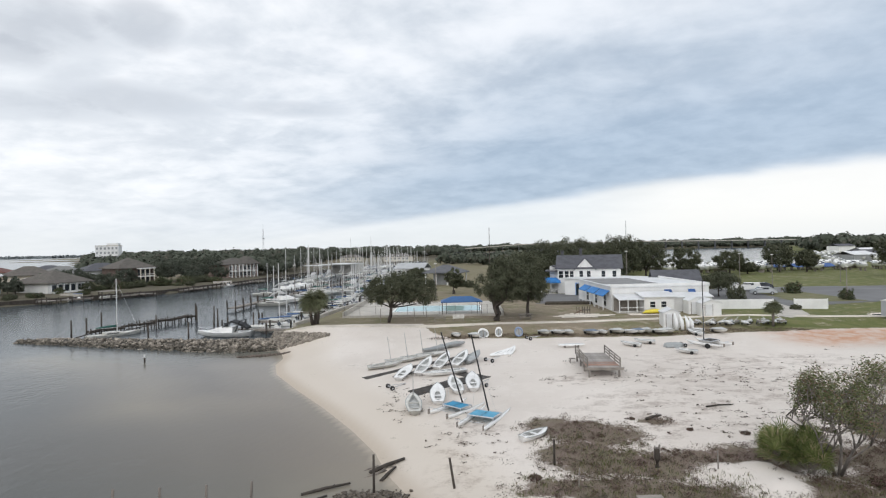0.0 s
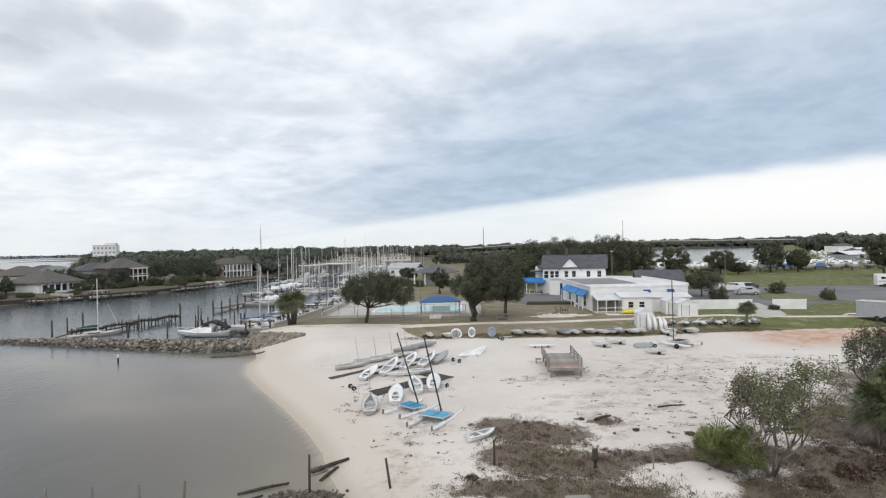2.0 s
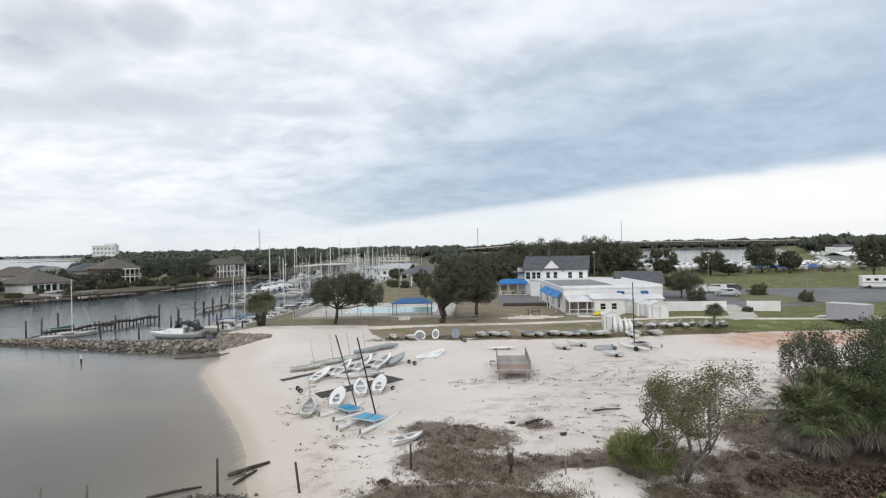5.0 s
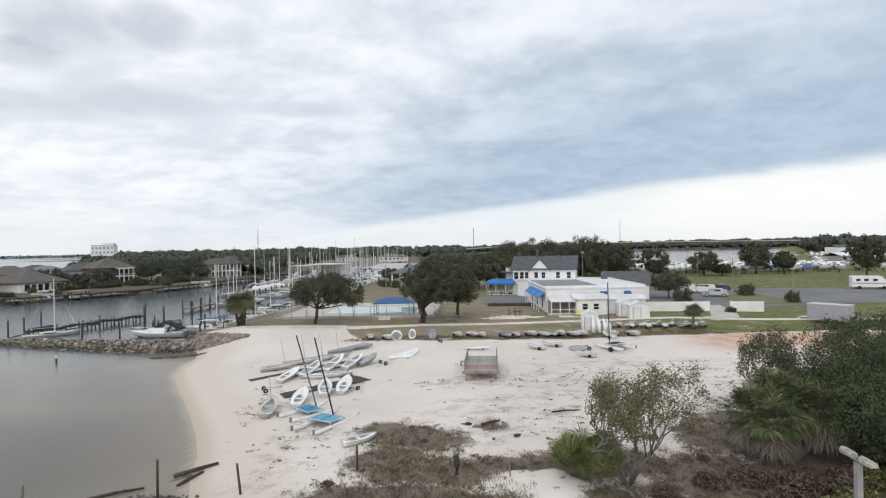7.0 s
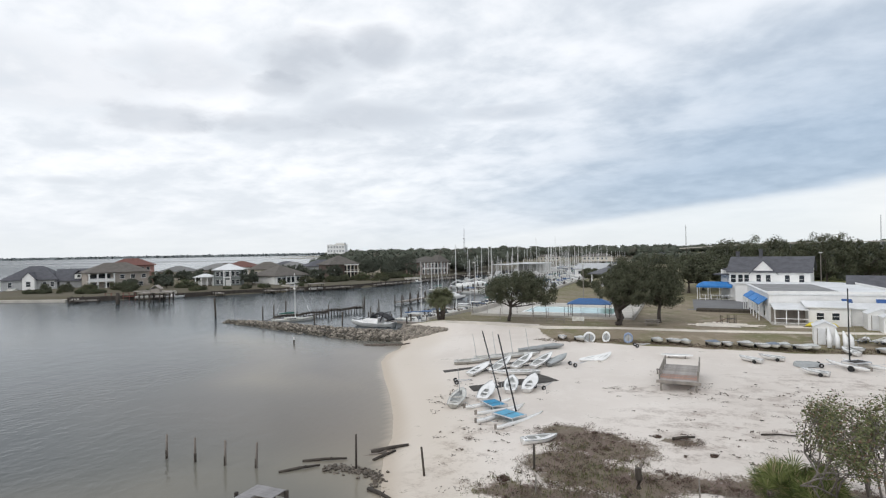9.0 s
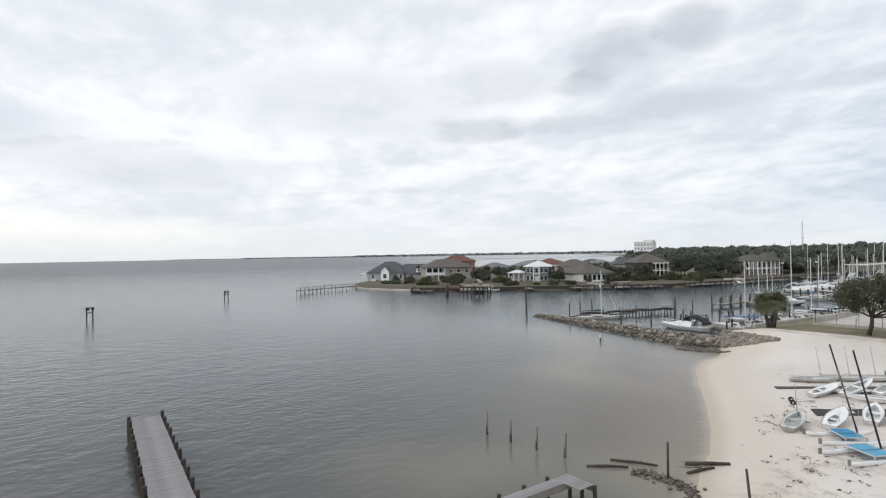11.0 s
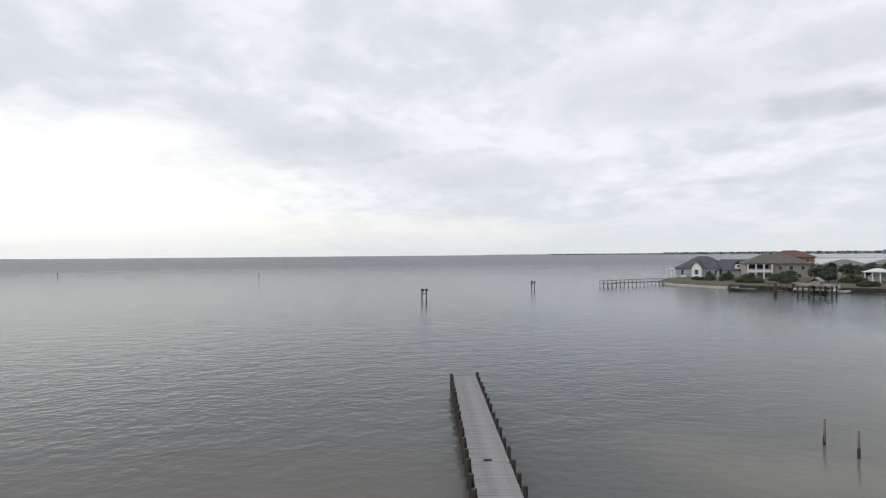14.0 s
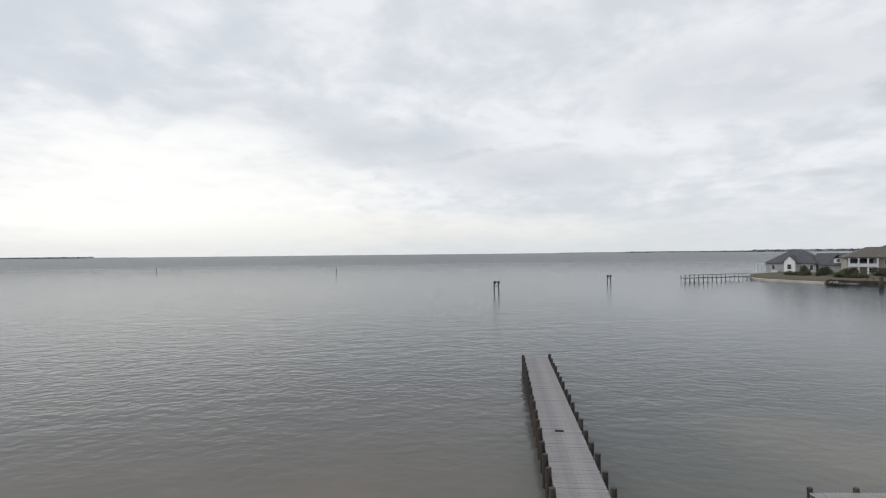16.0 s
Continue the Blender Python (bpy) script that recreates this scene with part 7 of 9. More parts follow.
part("lattice_tower", M().tube([(2.2, -0.6, 1.5), (2.7, 0, 29.4)], [0.12, 0.08], 4).tube([(3.6, 0.6, 1.5), (2.95, 0, 29.4)], [0.12, 0.08], 4).tube([((2.2 if i % 2 else 3.4) + (0.5 if i % 2 else -0.5) * i / 16, 0, 1.5 + 1.75 * i) for i in range(17)], 0.05, 3), TARP_GREY, cb_)
br = thing("far_bridge", 0, 1040, 0, 0, "long pale low road bridge over the river", "bridge")
DECK_LINE = ((-60, 6.0), (6, 8.6), (112, 14.4), (323, 15.4), (576, 13.4), (900, 11.0))
dk = M()
for (xa, za), (xb, zb) in zip(DECK_LINE, DECK_LINE[1:]):
    dk.beam((xa, 0, za), (xb, 0, zb), 10, 1.5)
part("deck", dk, CONC, br)
for k in range(30):
    zt = float(np.interp(-40 + k * 30, [p[0] for p in DECK_LINE], [p[1] for p in DECK_LINE])) - 0.7
    part("pier", M().box((-40 + k * 30, 0, zt / 2), (0.9, 6, zt)), TARP_DARK, br)

# far shores of the bay
far_rng = np.random.default_rng(77)
# the haze of distance is mixed into this pale bluish leaf colour
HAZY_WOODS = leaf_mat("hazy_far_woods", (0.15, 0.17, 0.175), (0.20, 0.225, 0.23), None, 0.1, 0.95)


def far_shore(a, b, n, h, label):
    s = np.linspace(0, 1, n)
    c = np.stack([a[0] + (b[0] - a[0]) * s + far_rng.normal(size=n) * 12, a[1] + (b[1] - a[1]) * s + far_rng.normal(size=n) * 12, np.full(n, h * 0.35)], 1)
    v, f = leaves(c, np.stack([np.full(n, 26.0), np.full(n, 26.0), h * 0.45 * (0.7 + 0.4 * far_rng.random(n))], 1), 14, h * 0.3, far_rng, flat=0.2)
    side = np.array([-(b[1] - a[1]), b[0] - a[0]]) / math.hypot(b[0] - a[0], b[1] - a[1]) * 25
    tops = np.convolve(h * (0.5 + 0.25 * far_rng.random(n + 4)), np.ones(5) / 5, "valid")
    ring = np.stack([np.stack([c[:, 0] - side[0], c[:, 1] - side[1], np.full(n, -1.0)], 1), np.stack([c[:, 0], c[:, 1], tops], 1), np.stack([c[:, 0] + side[0], c[:, 1] + side[1], np.full(n, -1.0)], 1)], 1).reshape(-1, 3)
    i = np.arange(n - 1)[:, None] * 3
    q = np.concatenate([i + np.array([[0, 3, 4, 1]]), i + np.array([[1, 4, 5, 2]])]) + len(v)
    return tagged(quick("far_shore", np.concatenate([v, ring]), np.concatenate([f, q]), HAZY_WOODS), label, "far shore", kind="stuff")


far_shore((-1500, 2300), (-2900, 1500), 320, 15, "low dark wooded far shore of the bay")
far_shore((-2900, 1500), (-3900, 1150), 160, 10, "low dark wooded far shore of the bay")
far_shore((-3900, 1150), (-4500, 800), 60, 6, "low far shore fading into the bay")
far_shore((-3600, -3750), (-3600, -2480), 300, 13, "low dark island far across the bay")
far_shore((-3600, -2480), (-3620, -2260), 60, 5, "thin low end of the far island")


# ---- things on the beach ----
SITE = TURNED

def dinghy(L, B, label, hull_mat=None, open_=False, mast=0.0, cover=None, name="dinghy", group="beach dinghies"):
    """A small sailing dinghy: hull, deck, cockpit with coaming, thwart, and, if asked, a mast or a cover."""
    t = thing(name, 0, 0, 0, 0, label, "dinghy", group)
    H = 0.36
    a, _ = boat_shell(L, B, H, 0.02, transom=0.7, n=17)
    part("hull", a, hull_mat or GEL, t, smooth=True)
    x0, x1, w = (0.07 * L, 0.84 * L, 0.74) if open_ else (0.1 * L, 0.56 * L, 0.52)
    rim, well, line = [[], []], [], []
    for q in hull(L, B, H, n=17, transom=0.7):
        x, b, z = q[4][0], q[4][1] * 0.985, q[4][2] - 0.01
        inside = x0 <= x <= x1
        c = b * w * min(1, 1.25 * math.sqrt(max(0, (x1 - x) / (x1 - x0)))) if inside else 0.004
        low_ = 0.12 if inside else z + 0.028
        rim[0].append([(x, -b, z), (x, -c, z + 0.03)]), rim[1].append([(x, c, z + 0.03), (x, b, z)])
        if inside:
            well.append([(x, -c, z + 0.03), (x, -c * 0.9, low_), (x, c * 0.9, low_), (x, c, z + 0.03)])
            line.append((x, c, z + 0.05))
    part("deck", M().loft(rim[0], closed=False).loft(rim[1], closed=False), hull_mat or GEL, t)
    ends = M().loft(well, closed=False)
    for q in (well[0], well[-1]):
        ends.add(q, [(0, 1, 2, 3)])
    part("cockpit", ends, mat_cockpit, t, "grey cockpit well")
    part("coaming", M().tube(line + [(x, -c, z) for x, c, z in line[::-1]] + line[:1], 0.032, 5), hull_mat or GEL, t)
    part("thwart", M().box(((x0 + x1) / 2, 0, H - 0.02), (0.2, B * w * 0.9, 0.04)), hull_mat or GEL, t)
    part("rubrail", M().tube([(q[0][0], q[0][1], q[0][2]) for q in hull(L, B, H, transom=0.7)] + [(q[4][0], q[4][1], q[4][2]) for q in hull(L, B, H, transom=0.7)[::-1]], 0.025, 4), TARP_GREY, t)
    if mast:
        part("mast", M().tube([(L * 0.68, 0, 0.3), (L * 0.62, 0, mast)], [0.035, 0.02], 5), ALU, t)
    if cover:
        cv = M().loft([[(x, -b, H + 0.05), (x, 0, H + h), (x, b, H + 0.05)] for x, b, h in ((0.05, B * 0.4, 0.1), (L * 0.3, B * 0.52, 0.19), (L * 0.62, B * 0.45, 0.28), (L * 0.95, B * 0.08, 0.12))], closed=False)
        part("cover", cv, cover, t, "draped boat cover")
    return t


mat_cockpit = mat("cockpit_grey", (0.60, 0.61, 0.60), 0.6, vary=0.4, scale=3, fine=12, bump=0.1)


def at(ob, x, y, rz, pitch=0.0, roll=0.0, up=0.0):
    """Puts a thing on the ground, its stern at (x, y), its bow raised by pitch degrees."""
    ob.matrix_basis = TURNED @ pose(x, y, gz(x, y) + up, 0, 0, rz) @ pose(0, 0, 0, roll, -pitch, 0)
    return ob


def again(ob, x, y, rz, pitch=0.0, roll=0.0, up=0.0):
    return copy_thing(ob, TURNED @ pose(x, y, gz(x, y) + up, 0, 0, rz) @ pose(0, 0, 0, roll, -pitch, 0))


# front row: four dinghies, bows propped on a mat
d1 = at(dinghy(3.3, 1.2, "white sailing dinghy drawn up on the sand, bow propped"), -1.0, 41.4, 94, 11)
again(d1, 1.75, 44.4, 92, 11)
g1 = at(dinghy(3.2, 1.15, "white dinghy with a wide grey cockpit on the sand", open_=True), 0.55, 43.8, 103, 10)
e1 = at(dinghy(3.4, 1.2, "dirty white dinghy with a short spar on the sand", DIRTY_WHITE, True, 2.6), -2.6, 39.3, 98, 8)
# second row
again(d1, -5.0, 49.0, 74, 10)
g2 = at(dinghy(3.4, 1.2, "white open dinghy propped on the long mat", open_=True), -3.3, 50.4, 72, 16)
again(g2, -1.7, 52.2, 70, 16)
again(g2, 0.0, 53.0, 68, 15)


def upturned(L, B, label, material=None):
    t = thing("upturned_hull", 0, 0, 0, 0, label, "dinghy", "upturned hulls")
    m = boat_shell(L, B, 0.42, transom=0.6)[0]
    m.v = [(x, y, 0.46 - z) for x, y, z in m.v]
    m.f = [q[::-1] for q in m.f]
    part("hull", m, material or GEL, t, smooth=True)
    part("keel_strip", M().tube([(L * 0.05, 0, 0.47), (L * 0.5, 0, 0.47), (L * 0.8, 0, 0.4)], 0.02, 4), TARP_GREY, t)
    return t


at(dinghy(4.3, 1.15, "long white open dinghy beside the others", open_=True), 1.1, 51.2, 204)
# far row of slim boats with thin masts
s1 = dinghy(3.5, 1.1, "slim pale boat with a thin mast on the sand", DIRTY_WHITE, mast=3.1)
s1["group"] = "slim masted boats"
at(s1, -8.6, 53.8, 20, 4, 4)
for x, y, a in ((-7.2, 55.8, 16), (-5.7, 57.0, 14), (-4.2, 58.0, 16)):
    again(s1, x, y, a, 3, 4)
c1 = dinghy(2.9, 1.15, "dinghy under a draped grey tarpaulin", TARP_GREY, cover=TARP_GREY)
at(c1, -3.6, 60.2, 18, 4)
again(c1, -1.8, 61.8, 16, 4)
c2 = again(c1, 1.2, 54.2, 62, 12)


def ground_mat_sheet(pts, w, label):
    """A long dark mat that lies on the sand and follows it."""
    m = M()
    rings = []
    (ax, ay), (bx, by) = pts
    L = math.hypot(bx - ax, by - ay)
    nx, ny = -(by - ay) / L, (bx - ax) / L
    for i in range(15):
        x, y = ax + (bx - ax) * i / 14, ay + (by - ay) * i / 14
        rings.append([(x + nx * s * w, y + ny * s * w, gz(x + nx * s * w, y + ny * s * w) + dz) for s, dz in ((-0.5, -0.02), (-0.5, 0.06), (0.5, 0.06), (0.5, -0.02))])
    m.loft(rings)
    t = tagged(part("ground_mat", m, MAT_GREY), label, "mat")
    t.matrix_basis = TURNED


ground_mat_sheet(((-8.4, 50.6), (1.6, 58.6)), 0.9, "long dark carpet strip under the boats")
ground_mat_sheet(((-5.6, 50.4), (0.4, 55.4)), 0.6, "narrow dark carpet strip under the boats")
ground_mat_sheet(((-3.3, 45.0), (2.2, 49.0)), 1.7, "wide dark carpet strip under the boats")
ground_mat_sheet(((0.6, 50.6), (2.9, 48.6)), 1.3, "torn dark carpet piece on the sand")


# beach catamarans
def catamaran(L, W, tramp, mast_len, lean, back, label, spar=None):
    t = thing("catamaran", 0, 0, 0, 0, label, "catamaran", "beach catamarans")
    for s in (-1, 1):
        rings = []
        for i in range(11):
            k = i / 10
            b = 0.115 * (1 - max(0, (k - 0.5) / 0.5) ** 2) * (0.55 + 0.45 * min(1, k / 0.25)) + 0.012
            top, low = 0.36 + 0.2 * max(0, k - 0.55) ** 1.5 * 2, 0.02 + 0.42 * max(0, (k - 0.72) / 0.28) ** 2 + 0.12 * max(0, (0.15 - k) / 0.15)
            y = s * W / 2
            rings.append([(k * L, y - b, top), (k * L, y - b * 0.8, (top + low) / 2), (k * L, y, low), (k * L, y + b * 0.8, (top + low) / 2), (k * L, y + b, top)])
        part("hull", M().loft(rings), GEL, t, smooth=True)
        part("rudder", M().box((-0.1, s * W / 2, 0.36), (0.2, 0.03, 0.34)), GREY_WOOD, t)
    for x in (L * 0.32, L * 0.62):
        part("crossbeam", M().tube([(x, -W / 2, 0.56), (x, W / 2, 0.56)], 0.045, 7), ALU, t)
        for s in (-1, 1):
            part("pylon", M().tube([(x, s * W / 2, 0.4), (x, s * W / 2, 0.56)], 0.04, 6), ALU, t)
    part("side_rail", M().tube([(L * 0.32, -W / 2, 0.58), (L * 0.62, -W / 2, 0.58)], 0.035, 6), ALU, t)
    part("side_rail", M().tube([(L * 0.32, W / 2, 0.58), (L * 0.62, W / 2, 0.58)], 0.035, 6), ALU, t)
    n = 8
    tr = M().loft([[(L * (0.325 + 0.29 * i / n), -W / 2 + 0.04 + (W - 0.08) * j / n, 0.56 - 0.06 * math.sin(math.pi * i / n) * math.sin(math.pi * j / n)) for j in range(n + 1)] for i in range(n + 1)], closed=False)
    part("trampoline", tr, tramp, t, "blue mesh trampoline")
    part("lacing", M().box((L * 0.47, 0, 0.575), (L * 0.29, 0.03, 0.012)), BLACK, t)
    part("mast", M().tube([(L * 0.62, 0, 0.60), (L * 0.62 + back, lean, 0.60 + mast_len)], [0.06, 0.05], 7), spar or BLACK, t, "black mast")
    for s in (-1, 1):
        part("shroud", M().tube([(L * 0.5, s * W / 2, 0.45), (L * 0.62 + back * 0.75, lean * 0.75, 0.60 + mast_len * 0.75)], 0.008, 3), ALU, t)
    part("tiller_bar", M().tube([(-0.1, -W / 2, 0.68), (-0.1, W / 2, 0.68)], 0.02, 5), ALU, t)
    return t


ca = at(catamaran(4.1, 1.8, CYAN_DARK, 5.2, 1.35, -0.75, "beach catamaran with a deep blue trampoline and leaning mast"), -0.8, 38.55, 49)
cb = at(catamaran(4.7, 1.9, CYAN_MESH, 5.4, 0.85, -0.8, "beach catamaran with a pale blue trampoline and leaning mast"), 1.45, 35.6, 64)
cc = at(catamaran(4.2, 1.8, MAT_GREY, 6.4, 0.1, 0.0, "beach catamaran with a dark trampoline on beach wheels"), 28.5, 58.6, 128, up=0.2)
for s in (-1, 1):
    part("beach_wheel", M().tube([(1.6, s * 1.05 - 0.1, 0.08), (1.6, s * 1.05 + 0.1, 0.08)], 0.26, 12), RUBBER, cc)
part("axle", M().tube([(1.6, -1.05, 0.08), (1.6, 1.05, 0.08)], 0.03, 6), ALU, cc)

rd = at(dinghy(2.4, 0.95, "small white rowing dinghy lying on the weeds", open_=True), 4.6, 33.3, 43)

# fan of white boards
for i in range(5):
    a = 32 + i * 9
    b = thing("sailboard", 3.6 + 0.5 * i, 57.4 + 0.1 * i, gz(4.8, 58.6) + 0.03, a, "white sailboard in a loose stack on the sand", "sailboard", "stacked boards")
    part("board", M().loft([[(x, -w, 0), (x, -w * 0.9, 0.1), (x, w * 0.9, 0.1), (x, w, 0)] for x, w in ((0, 0.12), (0.4, 0.25), (1.3, 0.27), (1.9, 0.18), (2.2, 0.03))]), GEL, b)
    b.matrix_basis = b.matrix_basis @ pose(0, 0, 0, 18, -(9 + 1.5 * i), 0)
    part("stripe", M().box((1.1, 0, 0.107), (1.0, 0.04, 0.012)), TARP_GREY, b)


def dolly(x, y, rz, label="small boat dolly with two wheels"):
    t = thing("boat_dolly", x, y, gz(x, y), rz, label, "dolly", "boat dollies")
    part("frame", M().tube([(0, -0.45, 0.24), (1.5, 0, 0.35), (0, 0.45, 0.24)], 0.03, 6).tube([(0, -0.5, 0.22), (0, 0.5, 0.22)], 0.03, 6), ALU, t)
    for s in (-1, 1):
        w = part("wheel", M().tube([(0, s * 0.5 - 0.06, 0.2), (0, s * 0.5 + 0.06, 0.2)], 0.2, 12), RUBBER, t)
        part("hub", M().tube([(0, s * 0.5 - 0.065, 0.2), (0, s * 0.5 + 0.065, 0.2)], 0.08, 8), ALU, w)


for x, y, a in ((3.4, 55.0, 40), (8.4, 64.6, 20), (-5.4, 46.6, 30), (24.6, 60.4, 5), (2.4, 46.0, 60)):
    dolly(x, y, a)

# raised timber platform
pl = thing("beach_platform", 11.7, 47.6, gz(13, 50), -1.5, "raised weathered timber platform with side railings", "platform")
PW, PL, PZ = 2.75, 6.6, 0.78
for x in (0.1, PW - 0.1):
    for y in (0.15, 2.3, 4.4, PL - 0.15):
        part("leg", M().box((x, y, PZ / 2 - 0.1), (0.15, 0.15, PZ + 0.1)), GREY_WOOD, pl)
    part("joist", M().box((x, PL / 2, PZ - 0.1), (0.08, PL, 0.2)), GREY_WOOD, pl)
part("front_beam", M().box((PW / 2, 0.0, PZ - 0.08), (PW + 0.5, 0.1, 0.22)), GREY_WOOD, pl)
REDDISH = mat("reddish_planks", (0.44, 0.26, 0.20), 0.85, vary=0.3, scale=2, fine=18, bump=0.3, spread=0.2)
plank = M().box((PW / 2, 0, 0), (PW + 0.1, 0.145, 0.04)).mesh("plank", mat("bleached_planks", (0.40, 0.37, 0.345), 0.85, vary=0.35, scale=1.5, fine=18, bump=0.4))
plank_red = M().box((PW / 2, 0, 0), (PW + 0.1, 0.145, 0.04)).mesh("plank", REDDISH)
for i in range(42):
    o = new("plank", plank_red if i in (4, 6, 7, 8, 9, 11, 12, 14) else plank)
    o.matrix_basis = pose(0.01 * math.sin(i * 2.7), 0.1 + i * 0.157, PZ + 0.03 + 0.004 * math.sin(i * 1.9))
    o.parent = pl
for x in (-0.02, PW + 0.02):
    for y in (0.3, 2.3, 4.4, PL - 0.1):
        part("rail_post", M().box((x, y, PZ + 0.42), (0.1, 0.1, 0.84)), GREY_WOOD, pl)
    for z in (0.28, 0.54, 0.8):
        part("rail", M().box((x, PL / 2 + 0.1, PZ + z), (0.06, PL - 0.3, 0.1)), GREY_WOOD, pl)
part("side_step", M().box((-0.45, 5.9, 0.42), (0.55, 0.45, 0.06)).box((-0.65, 5.9, 0.2), (0.08, 0.4, 0.4)), GREY_WOOD, pl)

sb = thing("paddle_board", 11.2, 60.6, gz(12, 61) + 0.22, 4, "long white paddle board on two low blocks", "board")
part("board", M().loft([[(x, -w, 0), (x, -w * 0.9, 0.12), (x, w * 0.9, 0.12), (x, w, 0)] for x, w in ((0, 0.1), (0.5, 0.3), (1.5, 0.36), (2.4, 0.26), (2.9, 0.04))]), GEL, sb)
for x in (0.7, 2.2):
    part("trestle", M().box((x, 0, -0.12), (0.08, 0.6, 0.24)), GREY_WOOD, sb)

# dinghies along the lawn's edge
ring_t = thing("inflatable_dinghy", 0, 0, 0, 0, "white inflatable dinghy tilted on its side", "dinghy", "tilted dinghies")
tube = [(1.15 * math.cos(a) * (1 if math.cos(a) < 0 else 1.15), 0.62 * math.sin(a), 0.0) for a in [2 * math.pi * i / 18 for i in range(19)]]
part("tube", M().tube(tube, 0.17, 7), GEL, ring_t, smooth=True)
part("floor", M().box((0.05, 0, -0.06), (2.0, 1.0, 0.05)), TARP_GREY, ring_t)
part("thwart", M().box((0.1, 0, 0.1), (0.22, 1.1, 0.05)), GREY_WOOD, ring_t)
ring_t.matrix_basis = TURNED @ pose(3.1, 66.2, gz(3.1, 66.2) + 0.45, 66, 0, 8) @ Matrix.Diagonal((0.5, 0.9, 0.8, 1))
copy_thing(ring_t, TURNED @ pose(5.0, 66.3, gz(5, 66.3) + 0.5, 68, 0, -8) @ Matrix.Diagonal((0.66, 0.95, 0.8, 1)))
rb = copy_thing(ring_t, TURNED @ pose(7.4, 66.4, gz(7.4, 66.4) + 0.5, 62, 0, 5) @ Matrix.Diagonal((0.75, 0.95, 0.8, 1)))
rb["label"] = "pale blue inflatable dinghy tilted on its side"
for o in rb.children:
    if o.name.startswith("tube"):
        o.data = o.data.copy()
        o.data.materials[0] = mat("pale_blue_rubber", (0.30, 0.38, 0.55), 0.5, bump=0.03)
row_boat = at(dinghy(2.2, 1.0, "small white dinghy parked at the lawn's edge", open_=True, group="row of dinghies"), -0.4, 67.6, -70, 5)
row_grey = at(dinghy(2.3, 1.0, "small dinghy under a grey cover at the lawn's edge", DIRTY_WHITE, cover=mat("pale_grey_cover", (0.55, 0.56, 0.55), 0.7, vary=0.25, bump=0.2), group="row of dinghies"), 1.6, 67.0, -60, 4)
row_blue = dinghy(2.5, 1.05, "dinghy under a dull blue cover at the lawn's edge", DIRTY_WHITE, cover=mat("dull_blue_cover", (0.16, 0.20, 0.26), 0.7, bump=0.2), group="row of dinghies")
at(row_blue, 15.6, 67.6, -62, 4)
for b in (row_boat, row_grey, row_blue):
    for s in (-1, 1):
        part("wheel", M().tube([(0.5, s * 0.42 - 0.06, 0.15), (0.5, s * 0.42 + 0.06, 0.15)], 0.17, 10), RUBBER, b, "black launching wheel")
for i, (x, k) in enumerate(((10.4, 1), (11.9, 0), (13.3, 1), (17.6, 0), (19.0, 1), (20.4, 0), (21.7, 2), (22.7, 1), (23.9, 0), (24.8, 1), (29.0, 0), (31.0, 1))):
    again((row_boat, row_grey, row_blue)[k], x - 0.3, 67.6 + 0.2 * math.sin(i * 2.1), -66 + 14 * math.sin(i * 1.7), 4)
for x, y, a in ((20.0, 60.2, 145), (22.0, 61.6, 160), (24.6, 56.6, 150)):
    again(row_boat, x, y, a, 2)
at(upturned(2.4, 1.1, "grey upturned dinghy on the sand", TARP_GREY), 22.6, 60.2, 12)
for k, (x, a) in enumerate(((26.8, 8), (27.5, 0), (28.2, -8), (28.7, -14))):
    b = thing("leaning_sail", x, 68.5, gz(x, 68.5), 0, "white rolled sail leaning on the hut", "sail", "leaning sails")
    part("roll", M().tube([(0, -0.35, 0), (math.sin(radians(a)) * 0.1, -0.1, 1.0), (math.sin(radians(a)) * 0.35, 0.55, 1.95 - 0.15 * k)], [0.22, 0.24, 0.07], 9), WHITE, b, smooth=True)
again(row_boat, 28.5, 65.0, 115, 6)
# racks of small craft beyond the hut
for i in range(18):
    x = 30.2 + i * 0.64
    b = thing("boat_trailer", x, 70.4 + 0.8 * math.sin(i * 1.9), gz(x, 70.6), 60 + 25 * math.sin(i * 2.3), "low grey boat trailer with odd spars", "trailer", "boat trailers")
    part("frame", M().box((0, 0, 0.35), (1.6, 0.08, 0.08)).box((0, 0.5, 0.35), (1.6, 0.08, 0.08)).box((-0.5, 0.25, 0.35), (0.08, 0.6, 0.08)), ALU, b)
    for s in (-0.1, 0.6):
        part("wheel", M().tube([(0.2, s - 0.06, 0.18), (0.2, s + 0.06, 0.18)], 0.14, 10), RUBBER, b)
    part("spar", M().tube([(-1, 0.2, 0.42), (1.3, 0.3, 0.55 + 0.12 * (i % 3))], 0.035, 5), (GEL, GREY_WOOD, DIRTY_WHITE)[i % 3], b)
    part("crate", M().box((0.2, 0.25, 0.46), (1.2, 0.5, 0.1), bev=0.04), (GREY_WOOD, GEL, DIRTY_WHITE, GEL)[i % 4], b, "covered gear on the trailer")


